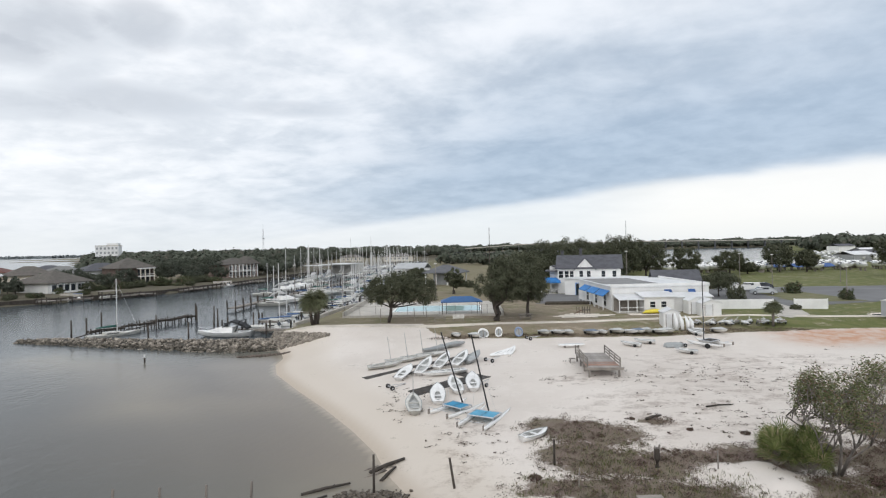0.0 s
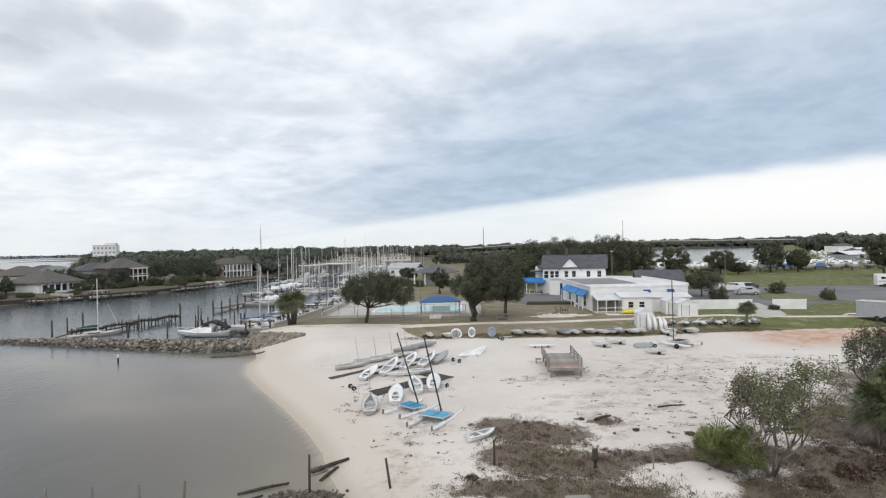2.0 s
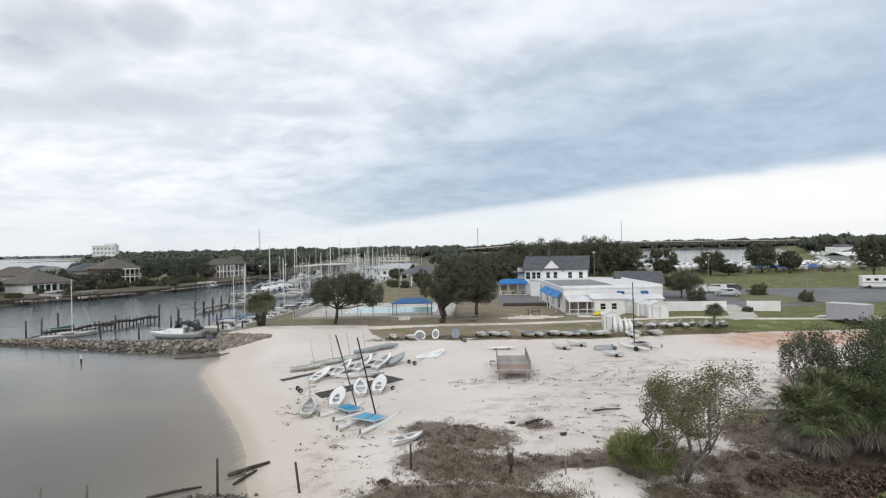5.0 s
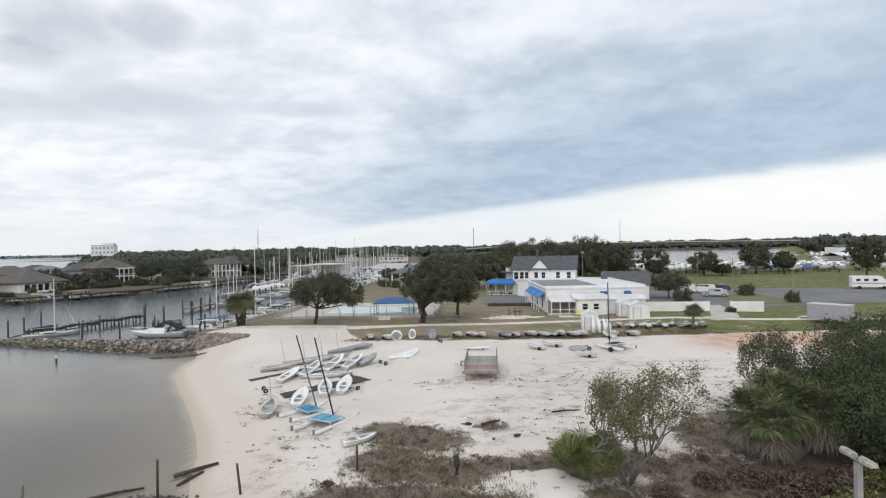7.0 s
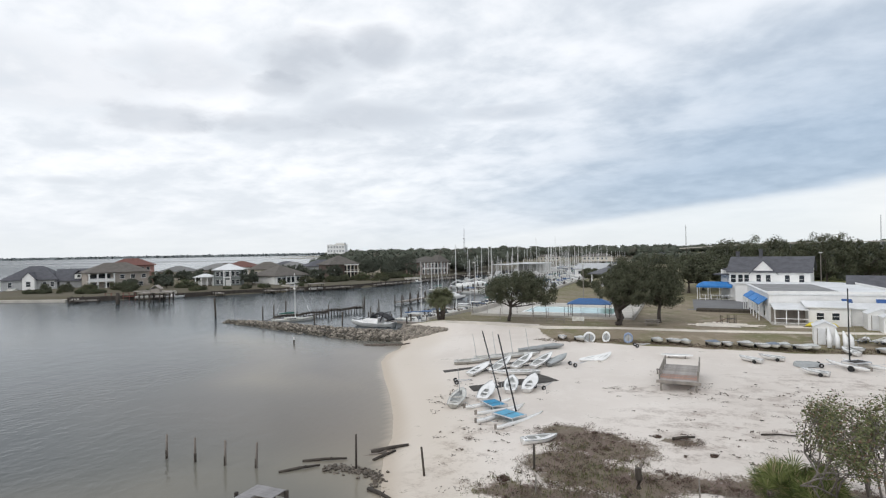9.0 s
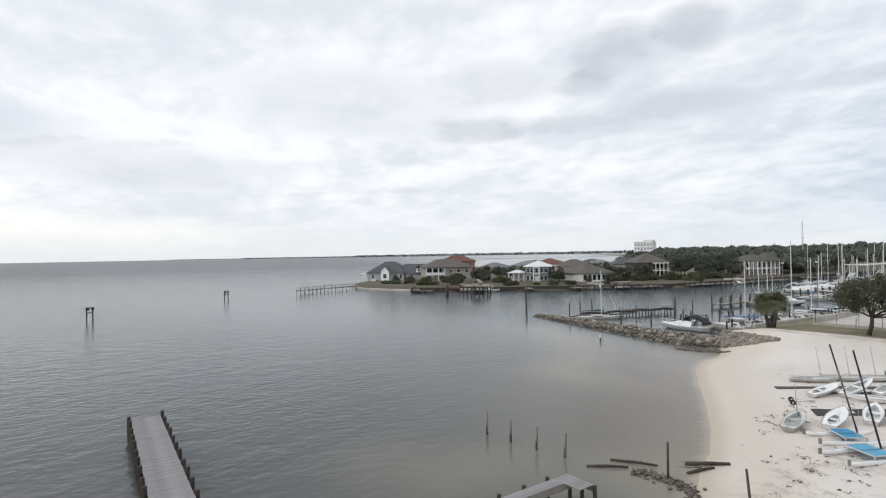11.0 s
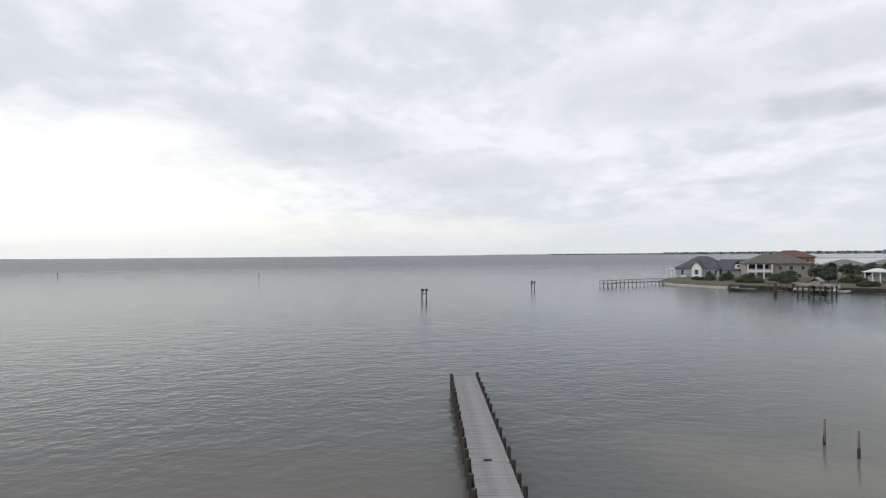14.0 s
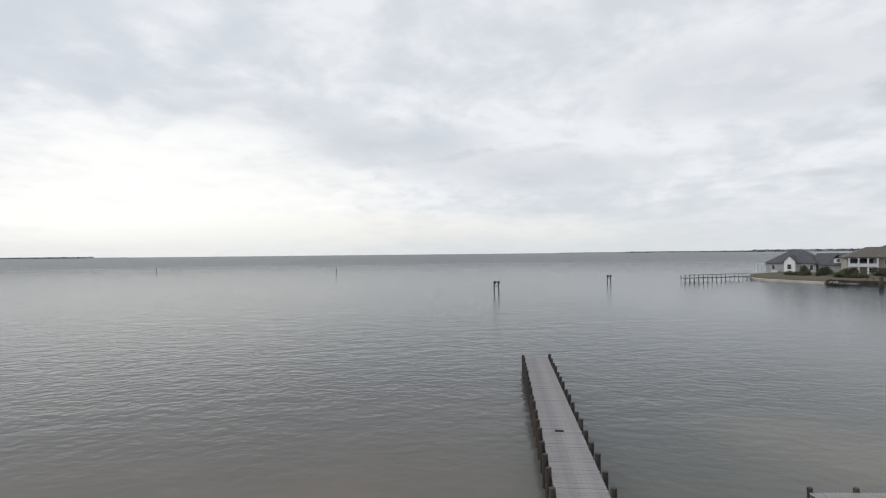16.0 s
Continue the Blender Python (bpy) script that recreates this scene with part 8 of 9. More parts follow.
# ---- posts, logs and stones at the water's edge ----
PALE_WOOD = mat("bleached_wood", (0.24, 0.21, 0.185), 0.9, vary=0.4, scale=2, fine=14, bump=0.4, stretch=(1, 1, 0.3))
for x, y, lx in ((-15.7, 24.8, 0.06), (-13.5, 25.0, 0.03), (-11.4, 25.3, 0.07), (-9.4, 25.7, 0.14)):
    p = pile(x, y, 1.5, 0.075, (lx, 0), "water_post", "thin bleached post standing in shallow water, dark below", PALE_WOOD, -0.6, "thin water posts")
    part("wet_foot", M().tube([(0, 0, 0.1), (lx * 0.35, 0, 1.15)], [0.082, 0.08], 8), DARK_WOOD, p, "dark wet foot")
pile(-3.6, 27.5, 2.1, 0.07, (0.03, 0), "water_post", "tall thin dark post at the water's edge", DARK_WOOD, -0.5, "thin water posts")
pile(0.6, 27.9, gz(0.6, 27.9) + 1.55, 0.07, (-0.28, 0.2), "sand_post", "thin dark post leaning in the sand", DARK_WOOD, gz(0.85, 27.6) - 0.3, "thin water posts")
pile(6.1, 30.4, gz(6.1, 30.4) + 1.4, 0.065, (0, 0), "sand_post", "thin dark fence post in the weeds", DARK_WOOD, gz(6.1, 30.4) - 0.3, "weed posts")
pile(6.9, 27.6, gz(6.9, 27.6) + 1.0, 0.04, (0.05, 0), "sand_post", "thin grey fence post in the weeds", GREY_WOOD, gz(6.9, 27.6) - 0.3, "weed posts")
pile(14.4, 28.8, gz(14.4, 28.8) + 1.0, 0.04, (-0.03, 0), "sand_post", "thin grey fence post in the weeds", GREY_WOOD, gz(14.4, 28.8) - 0.3, "weed posts")
st = thing("tree_stump", 11.6, 29.9, gz(11.6, 29.9) - 0.1, 0, "dark broken stump of a thick post", "stump")
part("trunk", M().tube([(0, 0, 0), (0.02, 0, 0.6), (-0.02, 0, 1.15)], [0.2, 0.17, 0.15], 9), DARK_WOOD, st)
part("splinter", M().tube([(0.08, 0, 1.0), (0.16, 0.03, 1.35)], [0.08, 0.05], 5).tube([(-0.08, 0, 1.0), (-0.12, 0, 1.3)], [0.07, 0.03], 5), GREY_WOOD, st)
bsl = thing("weathered_bench", 9.8, 25.5, gz(9.8, 25.5), 4, "half-buried grey plank seat in the weeds", "bench")
part("seat", M().box((0, 0, 0.42), (1.2, 0.35, 0.06)), GREY_WOOD, bsl)
for x in (-0.5, 0.5):
    part("leg", M().box((x, 0, 0.18), (0.08, 0.3, 0.42)), GREY_WOOD, bsl)


def log(a, b, r, label, z=None, material=None):
    za, zb = (gz(*a) + r, gz(*b) + r) if z is None else (z, z + 0.05)
    t = thing("driftwood_log", a[0], a[1], za, 0, label, "log", "driftwood")
    dx, dy = b[0] - a[0], b[1] - a[1]
    part("log", M().tube([(0, 0, 0), (dx * 0.5, dy * 0.5, (zb - za) * 0.5 + 0.05), (dx, dy, zb - za)], [r, r * 0.9, r * 0.6], 7), material or DARK_WOOD, t, smooth=True)
    part("knot", M().tube([(dx * 0.6, dy * 0.6, r * 0.5), (dx * 0.65 + 0.1, dy * 0.6, r * 2.4)], [r * 0.4, r * 0.2], 5), material or DARK_WOOD, t)


log((-7.4, 27.5), (-5.1, 28.8), 0.09, "dark timber floating in the shallows", 0.03)
log((-7.6, 25.6), (-6.0, 27.3), 0.09, "dark timber floating in the shallows", 0.03)
log((-4.3, 30.3), (-2.5, 31.9), 0.13, "big dark drift log at the waterline")
log((-3.5, 29.2), (-2.9, 30.9), 0.1, "thin drift branch at the waterline")
log((-1.6, 25.6), (0.2, 24.8), 0.12, "dark drift plank on the sand")
for ax, ay, bx, by, lr in ((-4.6, 29.6, -3.4, 30.6, 0.07), (-4.2, 31.2, -3.0, 31.0, 0.06), (-3.9, 30.0, -3.2, 31.6, 0.05), (-4.9, 30.4, -4.0, 31.4, 0.06)):
    log((ax, ay), (bx, by), lr, "grey drift branch in a tangle at the waterline", None, PALE_WOOD)
log((13.0, 36.2), (14.2, 36.9), 0.1, "half-buried dark log on the sand")
log((17.8, 38.4), (19.6, 38.6), 0.06, "half-buried weathered log on the sand")
heap = thing("stone_heap", -3.4, 27.2, 0, 0, "low heap of rubble stones at the water's edge", "stones")
hr = np.random.default_rng(3)
DARK_ROCK = mat("wet_dark_rock", (0.15, 0.125, 0.10), 0.7, vary=0.5, scale=1.5, fine=8, bump=0.5, spread=0.3)
dark_stones = []
for me in meshes:
    me = me.copy()
    me.materials[0] = DARK_ROCK
    dark_stones.append(me)
for i in range(240):
    u = hr.random()
    x, y = -2.1 + 4.2 * u + hr.normal() * 0.12, 0.3 * math.sin(u * 3) + hr.normal() * 0.26
    if u > 0.75:
        y -= (u - 0.75) * 9 * hr.random()
    r = hr.uniform(0.05, 0.13)
    ob = new("stone", dark_stones[i % 14])
    ob.matrix_basis = pose(x, y, 0.0 + hr.random() * 0.1 + max(0, gz(-3.4 + x, 27.2 + y)), hr.normal() * 20, hr.normal() * 20, hr.random() * 360) @ Matrix.Diagonal((r, r, r * 0.65, 1))
    ob.parent = heap
bu = thing("marker_stake", -36.4, 62.3, -0.6, 0, "short white-topped stake in the water", "stake")
part("stake", M().tube([(0, 0, 0), (0, 0, 1.2)], 0.1, 7), DARK_WOOD, bu)
part("white_top", M().tube([(0, 0, 1.15), (0, 0, 1.5)], 0.105, 7), WHITE, bu)


# ---- fishing pier and slip dock ----
SITE = PLAIN

PIER_A, PIER_B = (-31.1, 6.15), (0.5, 4.05)
pier, PLEN = placed("fishing_pier", PIER_A, PIER_B, 0, "long grey timber pier with short dark pilings", "pier")
PZ2, PWD = 1.12, 1.9
plank2 = M().box((0, 0, 0), (0.137, PWD, 0.04)).mesh("plank", DECK_WOOD)
pr = np.random.default_rng(6)
for i in range(int(PLEN / 0.145)):
    o = new("plank", plank2)
    o.matrix_basis = pose(0.07 + i * 0.145, pr.normal() * 0.012, PZ2 + pr.normal() * 0.003, 0, pr.normal() * 0.25, pr.normal() * 0.2)
    o.parent = pier
for s in (-1, 1):
    part("stringer", M().box((PLEN / 2, s * 0.85, PZ2 - 0.14), (PLEN, 0.08, 0.22)), DARK_WOOD, pier)
    n = 20
    for i in range(n):
        x = 0.15 + i * 1.62
        h = PZ2 + 0.3 + 0.06 * math.sin(i * 2.3 + s)
        part("piling", M().tube([(x, s * (PWD / 2 + 0.12), -1.2), (x, s * (PWD / 2 + 0.12), h)], [0.13, 0.12], 8), DARK_WOOD, pier)
for i in range(10):
    part("cross_beam", M().box((0.3 + i * 3.24, 0, PZ2 - 0.33), (0.15, PWD + 0.3, 0.16)), DARK_WOOD, pier)
part("cleat", M().box((19.0, -0.1, PZ2 + 0.06), (0.1, 0.42, 0.07)).box((19.0, -0.1, PZ2 + 0.03), (0.08, 0.14, 0.06)), BLACK, pier, "small dark mooring cleat")

slip = thing("slip_dock", -5.2, 11.2, 0, 90, "grey timber walkway round a boat slip", "dock")
ZD = 1.2
plank3 = M().box((0, 0, 0), (0.137, 0.72, 0.04)).mesh("plank", DECK_WOOD)
for i in range(8, 66):
    o = new("plank", plank3)
    o.matrix_basis = pose(0.07 + i * 0.145, -0.36, ZD + pr.normal() * 0.003)
    o.parent = slip
plank4 = M().box((0, 0, 0), (0.137, 1.7, 0.04)).mesh("plank", DECK_WOOD)
for i in range(7):
    o = new("plank", plank4)
    o.matrix_basis = pose(9.64 + i * 0.145, -0.85, ZD + pr.normal() * 0.003)
    o.parent = slip
for i in range(6):
    part("piling", M().tube([(1.25 + i * 1.6, 0.1, -1), (1.25 + i * 1.6, 0.1, ZD + 0.15)], 0.1, 8), DARK_WOOD, slip)
for i in range(3):
    part("piling", M().tube([(10.65, -0.1 - i * 0.8, -1), (10.65, -0.1 - i * 0.8, ZD - 0.05)], 0.1, 8), DARK_WOOD, slip)
part("skirt", M().box((5.8, -0.7, ZD - 0.18), (8.4, 0.06, 0.3)).box((5.9, -0.02, ZD - 0.18), (9.4, 0.06, 0.3)).box((10.63, -0.85, ZD - 0.2), (0.06, 1.7, 0.34)), GREY_WOOD, slip)


# ---- channel marks ----
def channel_mark(x, y, h, label, board=True):
    t = thing("channel_marker", x, y, -1, 10, label, "channel marker", "channel markers")
    for s in (-0.55, 0.55):
        part("piling", M().tube([(0, s, 0), (0, s, h + 1)], 0.14, 7), DARK_WOOD, t)
    part("brace", M().box((0, 0, h * 0.62 + 1), (0.14, 1.3, 0.2)), DARK_WOOD, t)
    if board:
        part("board", M().box((0.2, -0.4, h + 0.75), (0.06, 0.7, 0.65)), DARK_WOOD, t)
        part("board", M().box((0.2, 0.5, h + 0.75), (0.06, 0.6, 0.6)), DARK_WOOD, t)


channel_mark(-121.0, 8.2, 2.8, "dark two-pile channel marker with boards")
channel_mark(-160.5, 45.5, 2.4, "dark two-pile channel marker in the bay")
for x, y in ((-247, -60), (-299, -176)):
    t = thing("channel_marker", x, y, -1, 0, "single dark channel piling with a small board", "channel marker", "channel markers")
    part("piling", M().tube([(0, 0, 0), (0, 0, 3.8)], 0.15, 7), DARK_WOOD, t)
    part("board", M().box((0.4, 0, 3.7), (0.08, 0.6, 0.6)), GREY_WOOD, t)

# ---- flood lamp beside the brush ----
fl = thing("flood_lamp", 24.0, 16.6, gz(24.0, 16.6), 0, "twin dirty pale flood lamps on a grey post", "flood lamp")
LZ = 6.3 - gz(24.0, 16.6)
part("pole", M().box((0, 0, LZ / 2 - 0.05), (0.16, 0.16, LZ - 0.1)), mat("grey_pole", (0.30, 0.30, 0.30), 0.7, bump=0.2), fl)
part("bracket", M().tube([(0, -0.3, LZ - 0.05), (0, 0.3, LZ - 0.05)], 0.05, 7), GREY_WOOD, fl)
for s in (-1, 1):
    h = part("lamp_head", M().loft([[(x * k, s * (0.12 + y), LZ + 0.04 + z) for x, z in ((-0.13, -0.05), (-0.13, 0.04), (-0.05, 0.10), (0.05, 0.10), (0.13, 0.04), (0.13, -0.05))] for y, k in ((0, 0.6), (0.12, 1), (0.46, 1), (0.56, 0.7))]), mat("dirty_lamp_metal", (0.42, 0.41, 0.38), 0.6, col2=(0.22, 0.2, 0.18), scale=6, fine=30, bump=0.2), fl, "dirty pale metal lamp head")
    part("lens", M().box((0, s * 0.42, LZ - 0.02), (0.2, 0.28, 0.03)), GLASS, h)


# ---- vehicles ----
def car(x, y, rz, paint, label, L=4.6, van=False):
    t = thing("car", x, y, gz(x, y) + 0.05, rz, label, "car", "parked cars")
    W_, H = 1.8, (1.75 if van else 1.45)
    prof = [(0, 0.35), (0.05, 0.85), (0.9, 0.95), (1.5, H), (L - (0.4 if van else 1.2), H), (L - 0.1, 0.95), (L, 0.5), (L, 0.35)]
    part("body", M().loft([[(px, yy * (0.9 if pz > 1 else 1), pz) for px, pz in prof] for yy in (-W_ / 2, -W_ / 4, W_ / 4, W_ / 2)]), paint, t)
    for s in (-1, 1):
        part("side_window", M().box((L * 0.5, s * W_ * 0.455, H - 0.27), (L * 0.4, 0.06, 0.34)), GLASS, t)
        for px in (0.85, L - 0.85):
            w = part("wheel", M().tube([(px, s * W_ / 2 - 0.1, 0.3), (px, s * W_ / 2 + 0.1, 0.3)], 0.32, 14), RUBBER, t)
            part("rim", M().tube([(px, s * W_ / 2 - 0.11, 0.3), (px, s * W_ / 2 + 0.11, 0.3)], 0.18, 10), ALU, w)
        part("headlight", M().box((0.05, s * 0.65, 0.72), (0.1, 0.35, 0.15)), GLASS, t)
    part("windshield", M().beam((0.98, 0, 1.0), (1.45, 0, H - 0.05), W_ * 0.8, 0.05), GLASS, t)
    return t


CARW, CARS, CARD = mat("white_car_paint", (0.7, 0.7, 0.69), 0.25, vary=0.05, bump=0, clear=0.6), mat("silver_car_paint", (0.36, 0.38, 0.40), 0.3, metal=0.4, vary=0.05, bump=0, clear=0.6), mat("dark_car_paint", (0.03, 0.035, 0.05), 0.25, vary=0.05, bump=0, clear=0.6)
car(57.6, 114.9, -25, CARW, "white van parked on the asphalt", 4.6, True)
car(56.6, 107.4, -22, CARS, "silver estate car parked on the asphalt", 4.5)
car(62.2, 118.3, -25, CARD, "dark car parked on the asphalt", 4.3)
car(54.4, 116.6, -30, CARW, "white pickup parked on the asphalt", 4.6, True)
rv = thing("motorhome", 91.5, 119, gz(91.5, 119) + 0.05, -18, "white motorhome with a dark stripe", "motorhome")
part("body", M().loft([[(px, yy, pz) for px, pz in ((0, 0.5), (0, 2.9), (0.3, 3.1), (5.9, 3.1), (6.6, 2.3), (6.8, 1.9), (7.6, 1.5), (7.6, 0.5))] for yy in (-1.2, 1.2)]), WHITE, rv)
part("stripe", M().box((3.4, -1.22, 1.4), (6.6, 0.03, 0.22)), TARP_GREY, rv)
for px in (1.2, 2.8, 4.6):
    part("side_window", M().box((px, -1.22, 2.2), (0.9, 0.04, 0.55)), GLASS, rv)
part("windshield", M().box((6.75, 0, 2.1), (0.1, 2.0, 0.6)), GLASS, rv)
for px in (1.4, 6.3):
    for s in (-1, 1):
        part("wheel", M().tube([(px, s * 1.1 - 0.12, 0.4), (px, s * 1.1 + 0.12, 0.4)], 0.4, 12), RUBBER, rv)
rv.matrix_basis = rv.matrix_basis @ Matrix.Diagonal((0.85, 0.9, 0.85, 1))
tr = thing("box_trailer", 55.2, 72.2, gz(57, 71), -52, "grey box trailer parked on the grass", "trailer")
part("box", M().box((2.2, 1.0, 1.45), (4.4, 2.1, 1.9), bev=0.05), mat("grey_trailer_paint", (0.33, 0.34, 0.37), 0.5, vary=0.12, bump=0.05), tr)
part("roof", M().box((2.2, 1.0, 2.42), (4.5, 2.2, 0.06)), DIRTY_WHITE, tr)
part("rear_door", M().box((4.42, 1.0, 1.45), (0.05, 1.9, 1.7)), TARP_GREY, tr)
for px in (2.2, 3.1):
    for s in (0, 2):
        part("wheel", M().tube([(px, s - 0.1, 0.34), (px, s + 0.1, 0.34)], 0.34, 12), RUBBER, tr)
part("hitch", M().tube([(0, 0.5, 0.5), (-1.2, 1.0, 0.45), (0, 1.5, 0.5)], 0.05, 5), BLACK, tr)

# ---- boatyard far behind the lawn ----
yb = thing("stored_boat", 0, 0, 0, 0, "white boat stored ashore on stands", "boat", "boats ashore")
a, d = boat_shell(6.2, 2.2, 1.2, transom=0.9)
for m in (a, d):
    m.v = [(x, y, z + 0.9) for x, y, z in m.v]
part("hull", a, GEL, yb, smooth=True)
part("deck", d, GEL, yb)
part("cabin", M().box((2.8, 0, 2.3), (2.2, 1.5, 0.8), bev=0.25), GEL, yb)
part("cabin_window", M().box((2.8, 0, 2.4), (1.8, 1.54, 0.28)), GLASS, yb)
for px in (1.2, 4.4):
    part("stand", M().box((px, 0, 0.5), (0.1, 0.6, 1.0)), GREY_WOOD, yb)
yr = np.random.default_rng(12)
first = True
for i in range(130):
    row = i % 5
    s = yr.random()
    x, y = 68 + 76 * s, 187 + row * 9 - 6 * s + yr.normal() * 1.5
    m = pose(x, y, gz(x, y), 0, 0, yr.choice([75, 255, 20]) + yr.normal() * 6)
    if first:
        yb.matrix_basis, first = m, False
    else:
        copy_thing(yb, m)
yard = 0
while yard < 70:
    x, y = yr.uniform(118, 250), yr.uniform(238, 380)
    if reach(LAND_EAST, np.array([x]), np.array([y]))[0] > 4:
        copy_thing(yb, pose(x, y, gz(x, y), 0, 0, yr.choice([75, 255, 20]) + yr.normal() * 6))
        yard += 1
for k, (x, y, w, h, mt) in enumerate(((203, 286, 34, 3.0, WHITE), (236, 330, 30, 3.2, GREYSIDE), (276, 412, 15, 5, WHITE), (172, 246, 12, 3.2, GREYSIDE))):
    q = thing("yard_shed", x, y, gz(x, y), 16, "long pale boatyard shed", "shed", "yard sheds")
    part("wall", M().box((w / 2, 5, h / 2), (w, 10, h)), mt, q)
    part("roof", M().gable(0, w, 0, 10, h, 1.4, 0.4), WHITE_ROOF if k % 2 else ROOF_GREY, q)
YARD_BLUE = mat("dark_blue_tarpaulin", (0.04, 0.12, 0.36), 0.6, vary=0.35, scale=1.5, fine=9, bump=0.3)
for x, y in ((96, 190), (104, 188.5), (112, 187), (119, 186)):
    q = thing("boat_cover", x, y, gz(x, y), 16, "blue tarpaulin over a stored boat", "tarpaulin", "blue tarpaulins")
    part("sheet", M().gable(0, 7, 0, 4, 1.2, 1.0, 0.1, 0.1), YARD_BLUE, q)


# ---- weeds, twigs and tufts ----
def scatter_blades(name, spots, n, h, material, label, seed, width=0.012, spread=0.18, lean=0.5, per=7):
    """Clumps of thin blades on the ground inside some ovals."""
    rng = np.random.default_rng(seed)
    area = np.array([s[2] * s[3] for s in spots])
    k = rng.choice(len(spots), n, p=area / area.sum())
    s = np.array(spots)[k]
    a, q = rng.random(n) * 6.283, rng.random(n) ** 0.5
    x, y = s[:, 0] + np.cos(a) * q * s[:, 2], s[:, 1] + np.sin(a) * q * s[:, 3]
    bare = blob(x, y, [(mx, my, r * 0.95, r * 0.95) for mx, my, r, _ in MOUNDS[:3]]) > 0.02 + 0.5 * rng.random(len(x))
    x, y = x[~bare], y[~bare]
    n = len(x)
    x, y = np.repeat(x, per) + rng.normal(size=n * per) * spread * 0.5, np.repeat(y, per) + rng.normal(size=n * per) * spread * 0.5
    z = height(x, y) - 0.02
    hh = h * (0.4 + 0.9 * rng.random(n * per))
    d = rng.random(n * per) * 6.283
    tip = np.stack([x + np.cos(d) * hh * lean * rng.random(n * per), y + np.sin(d) * hh * lean * rng.random(n * per), z + hh], 1)
    b = np.stack([x, y, z], 1)
    o = np.stack([-np.sin(d), np.cos(d), np.zeros_like(d)], 1) * (width * (0.7 + 0.8 * rng.random((n * per, 1))))
    mid = b * 0.5 + tip * 0.5 + np.array([0, 0, 0.08]) * hh[:, None]
    v = np.stack([b - o, mid - o, tip, mid + o], 1).reshape(-1, 3)
    return tagged(quick(name, v, np.arange(len(v)).reshape(-1, 4), material), label, "weeds", kind="stuff")


NEAR_VEG = [s for s in VEG if s[1] < 40]
scatter_blades("dry_weeds", NEAR_VEG, 5200, 0.11, WEED, "dry brown weeds and low scrub on the sand", 51, 0.012, 0.25, 1.4, 7)
scatter_blades("grass_tufts", [(9.5, 27, 6, 3.5), (9, 32.5, 3.5, 2), (14, 24, 8, 4), (22, 24, 8, 4), (10.5, 30, 2.5, 1.5)], 1500, 0.2, GRASS_LEAF, "olive grass tufts among the weeds", 52, 0.012, 0.22, 0.8, 8)
scatter_blades("lawn_tufts", [(5, 66.6, 8, 1.0), (20, 66.4, 12, 1.0), (36, 67.6, 8, 1.0)], 1900, 0.12, WEED, "ragged dry grass along the lawn's edge", 53, 0.02, 0.3, 0.9, 6)
tw = np.random.default_rng(54)
n = 2400
x, y = tw.uniform(-8, 45, n), tw.uniform(26, 58, n)
keep = (tw.random(n) < 0.04 + 0.8 * blob(x, y, [(29, 46, 16, 7), (20, 36, 10, 4), (8, 29, 8, 6), (12, 47, 5, 2), (1.5, 33, 3, 8), (-3, 44, 2.5, 7)])) & (reach(LAND_EAST, x, y) > 3)
x, y = x[keep], y[keep]
c = np.stack([x, y, height(x, y) + 0.05], 1)
v, f = leaves(c, np.array([[0.34, 0.2, 0.05]]) * tw.uniform(0.3, 1.8, (len(c), 1)), 10, 0.075, tw, flat=0.3, aspect=0.3)
tagged(quick("beach_litter", v, f, leaf_mat("dark_litter", (0.05, 0.04, 0.032), (0.16, 0.13, 0.10))), "dark twigs and weed litter on the sand", "litter", kind="stuff")
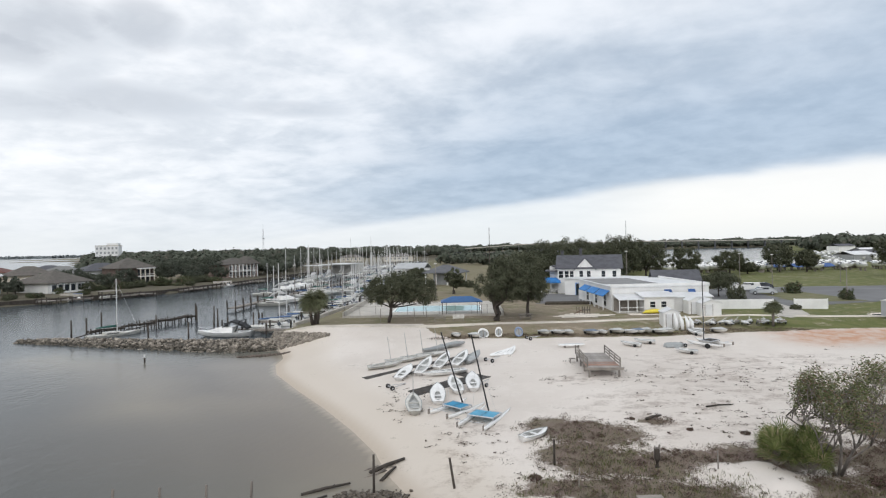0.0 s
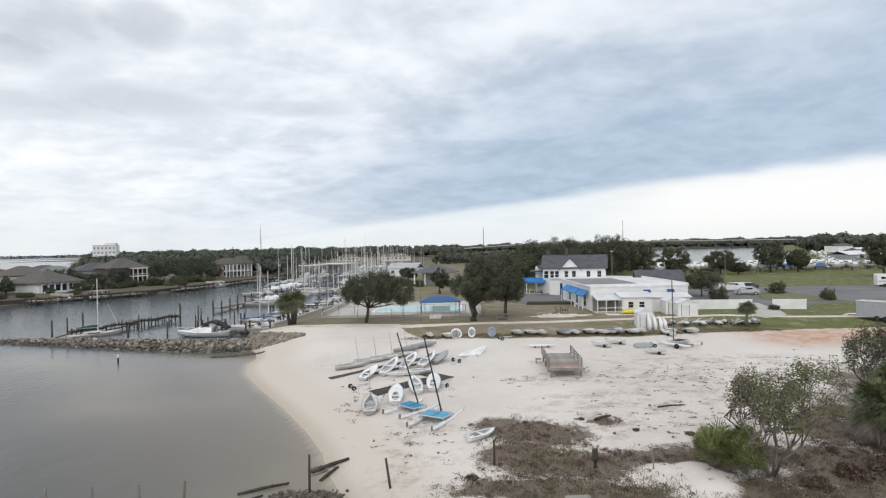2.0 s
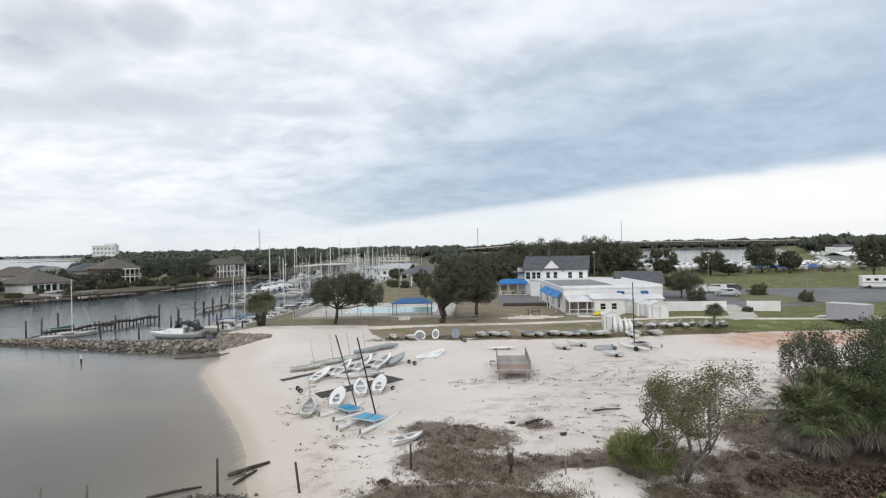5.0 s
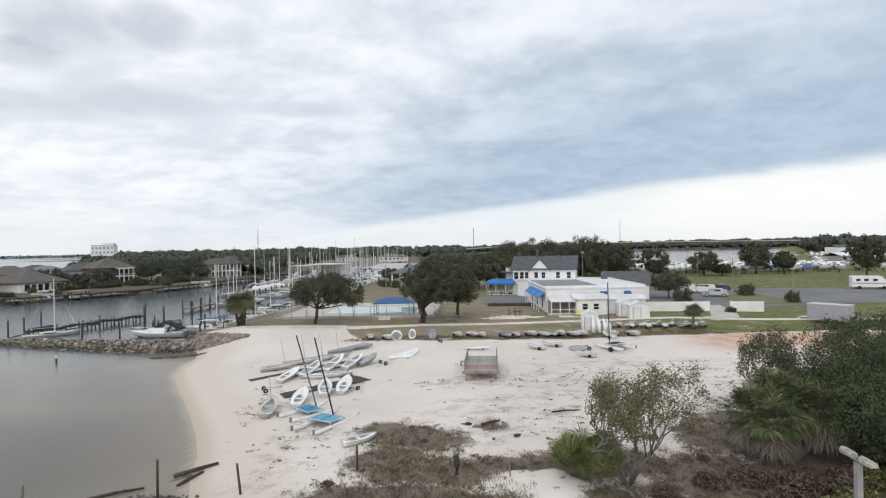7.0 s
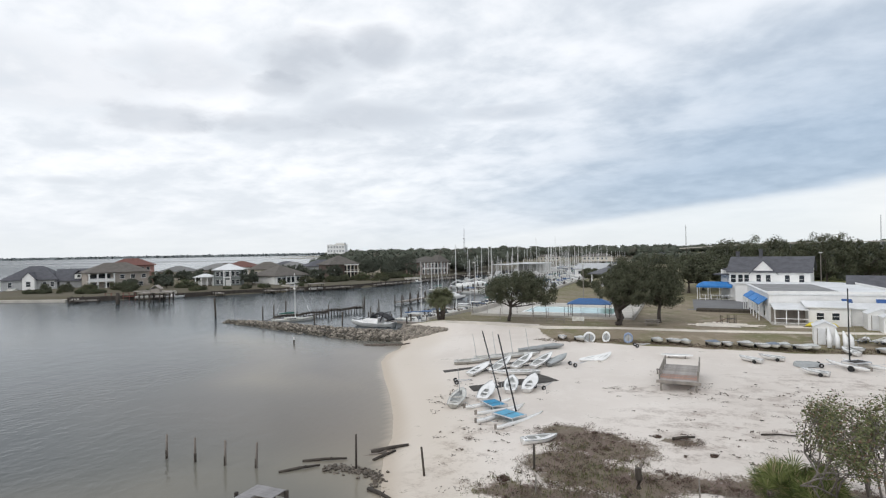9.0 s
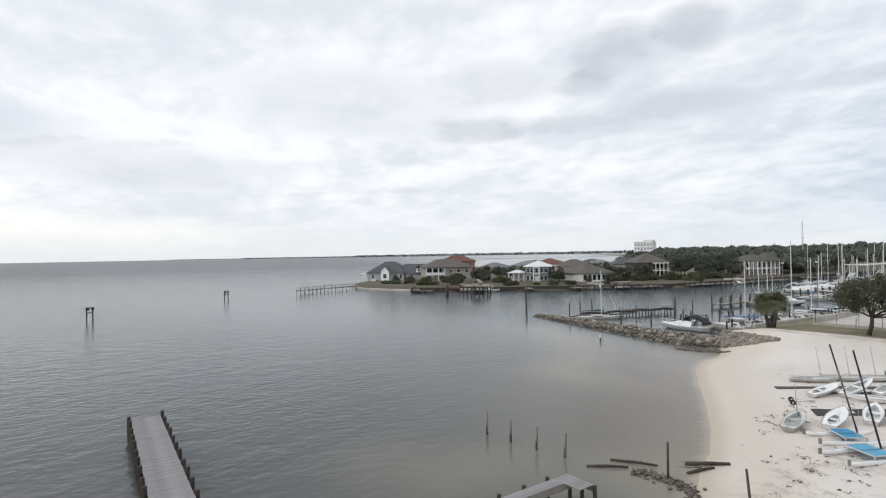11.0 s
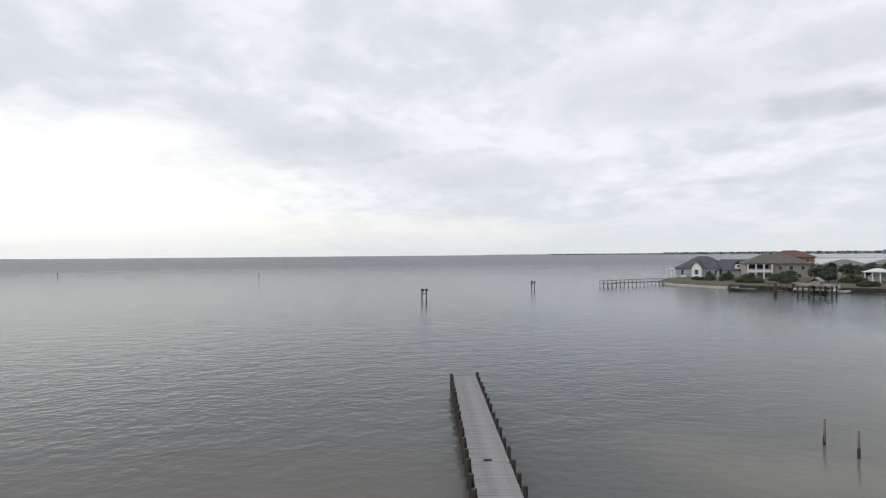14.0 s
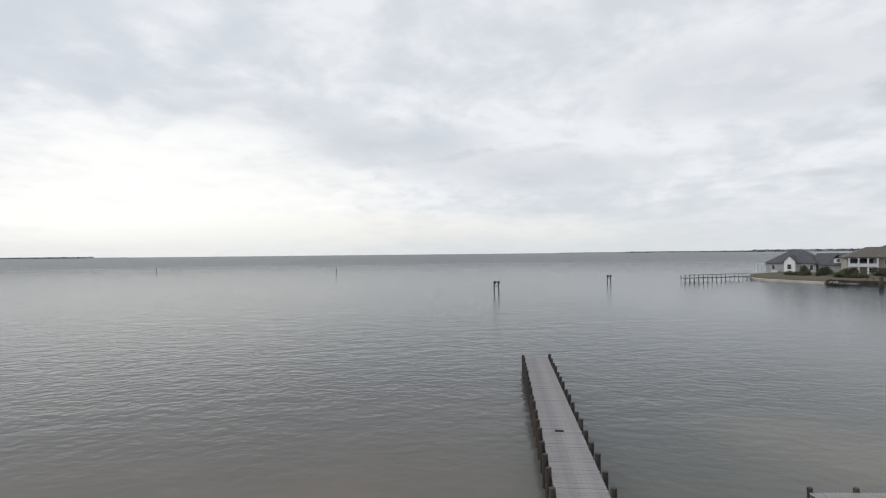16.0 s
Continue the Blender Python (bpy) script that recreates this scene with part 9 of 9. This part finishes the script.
for i, (x, y, r) in enumerate(((15.6, 34.4, 0.55), (18.6, 33.5, 0.6), (20.2, 33.0, 0.45), (12.6, 36.4, 0.5), (16.9, 36.2, 0.3), (14.2, 34.0, 0.35), (23.5, 33.5, 0.7), (25.4, 31.0, 0.8), (22.0, 26.8, 0.7), (24.6, 28.2, 0.9), (19.8, 30.6, 0.6), (16.4, 30.8, 0.45), (13.2, 31.6, 0.4), (5.2, 28.8, 0.4), (3.3, 32.1, 0.3), (9.9, 33.8, 0.5), (27.2, 24.2, 1.0), (30, 25.5, 1.2), (33, 28, 1.3), (26.6, 28.4, 1.0), (28.4, 27.6, 1.1), (30.4, 27.2, 1.1), (27.4, 26.2, 0.9), (31.6, 28.4, 1.1), (8.9, 36.4, 0.4), (11.4, 34.6, 0.35))):
    r = r * (0.5 if y > 30 else 0.95)
    bush(x, y, r, r * (0.8 if y > 30 else 0.75), 400 + i, "small dry brown dune shrub", YELLOW_BRUSH if i in (17, 18) else DRYBUSH, "dune_shrub")

# low dry scrub: many small twiggy clumps over the weedy ground
dr = np.random.default_rng(61)
spots = np.array(NEAR_VEG)
k = dr.choice(len(spots), 1600, p=(spots[:, 2] * spots[:, 3]) / (spots[:, 2] * spots[:, 3]).sum())
a, q = dr.random(1600) * 6.283, dr.random(1600) ** 0.6
x, y = spots[k, 0] + np.cos(a) * q * spots[k, 2], spots[k, 1] + np.sin(a) * q * spots[k, 3]
keep = blob(x, y, [(mx, my, r_ * 0.9, r_ * 0.9) for mx, my, r_, h_ in MOUNDS[:3]]) < 0.5 * dr.random(len(x))
x, y = x[keep], y[keep]
c = np.stack([x, y, height(x, y) + 0.08], 1)
sz = dr.uniform(0.15, 0.5, len(x))
v, f = leaves(c, np.stack([sz, sz, sz * 0.45], 1), 60, 0.035, dr, aspect=0.4)
tagged(quick("dry_scrub", v, f, DRYBUSH), "low reddish-brown dry scrub over the sand", "scrub", kind="stuff")
# dark line of washed-up rubble and weed beside the jetty's root
rb2 = np.random.default_rng(62)
m = M()
for i in range(420):
    u = rb2.random()
    x, y = -25.6 + 5.8 * u, 64.9 + 2.2 * u + rb2.normal() * 0.28 * (0.3 + math.sin(u * 3.1))
    stone(m, rb2, (x, y, max(0.02, gz(x, y) + 0.02)), rb2.uniform(0.05, 0.15))
tagged(part("rubble", m, mat("brown_rubble", (0.17, 0.135, 0.11), 0.9, vary=0.45, scale=1.5, fine=8, bump=0.4, pieces=0.5)), "dark brown rubble washed up on the sand beside the jetty", "stones", kind="stuff")
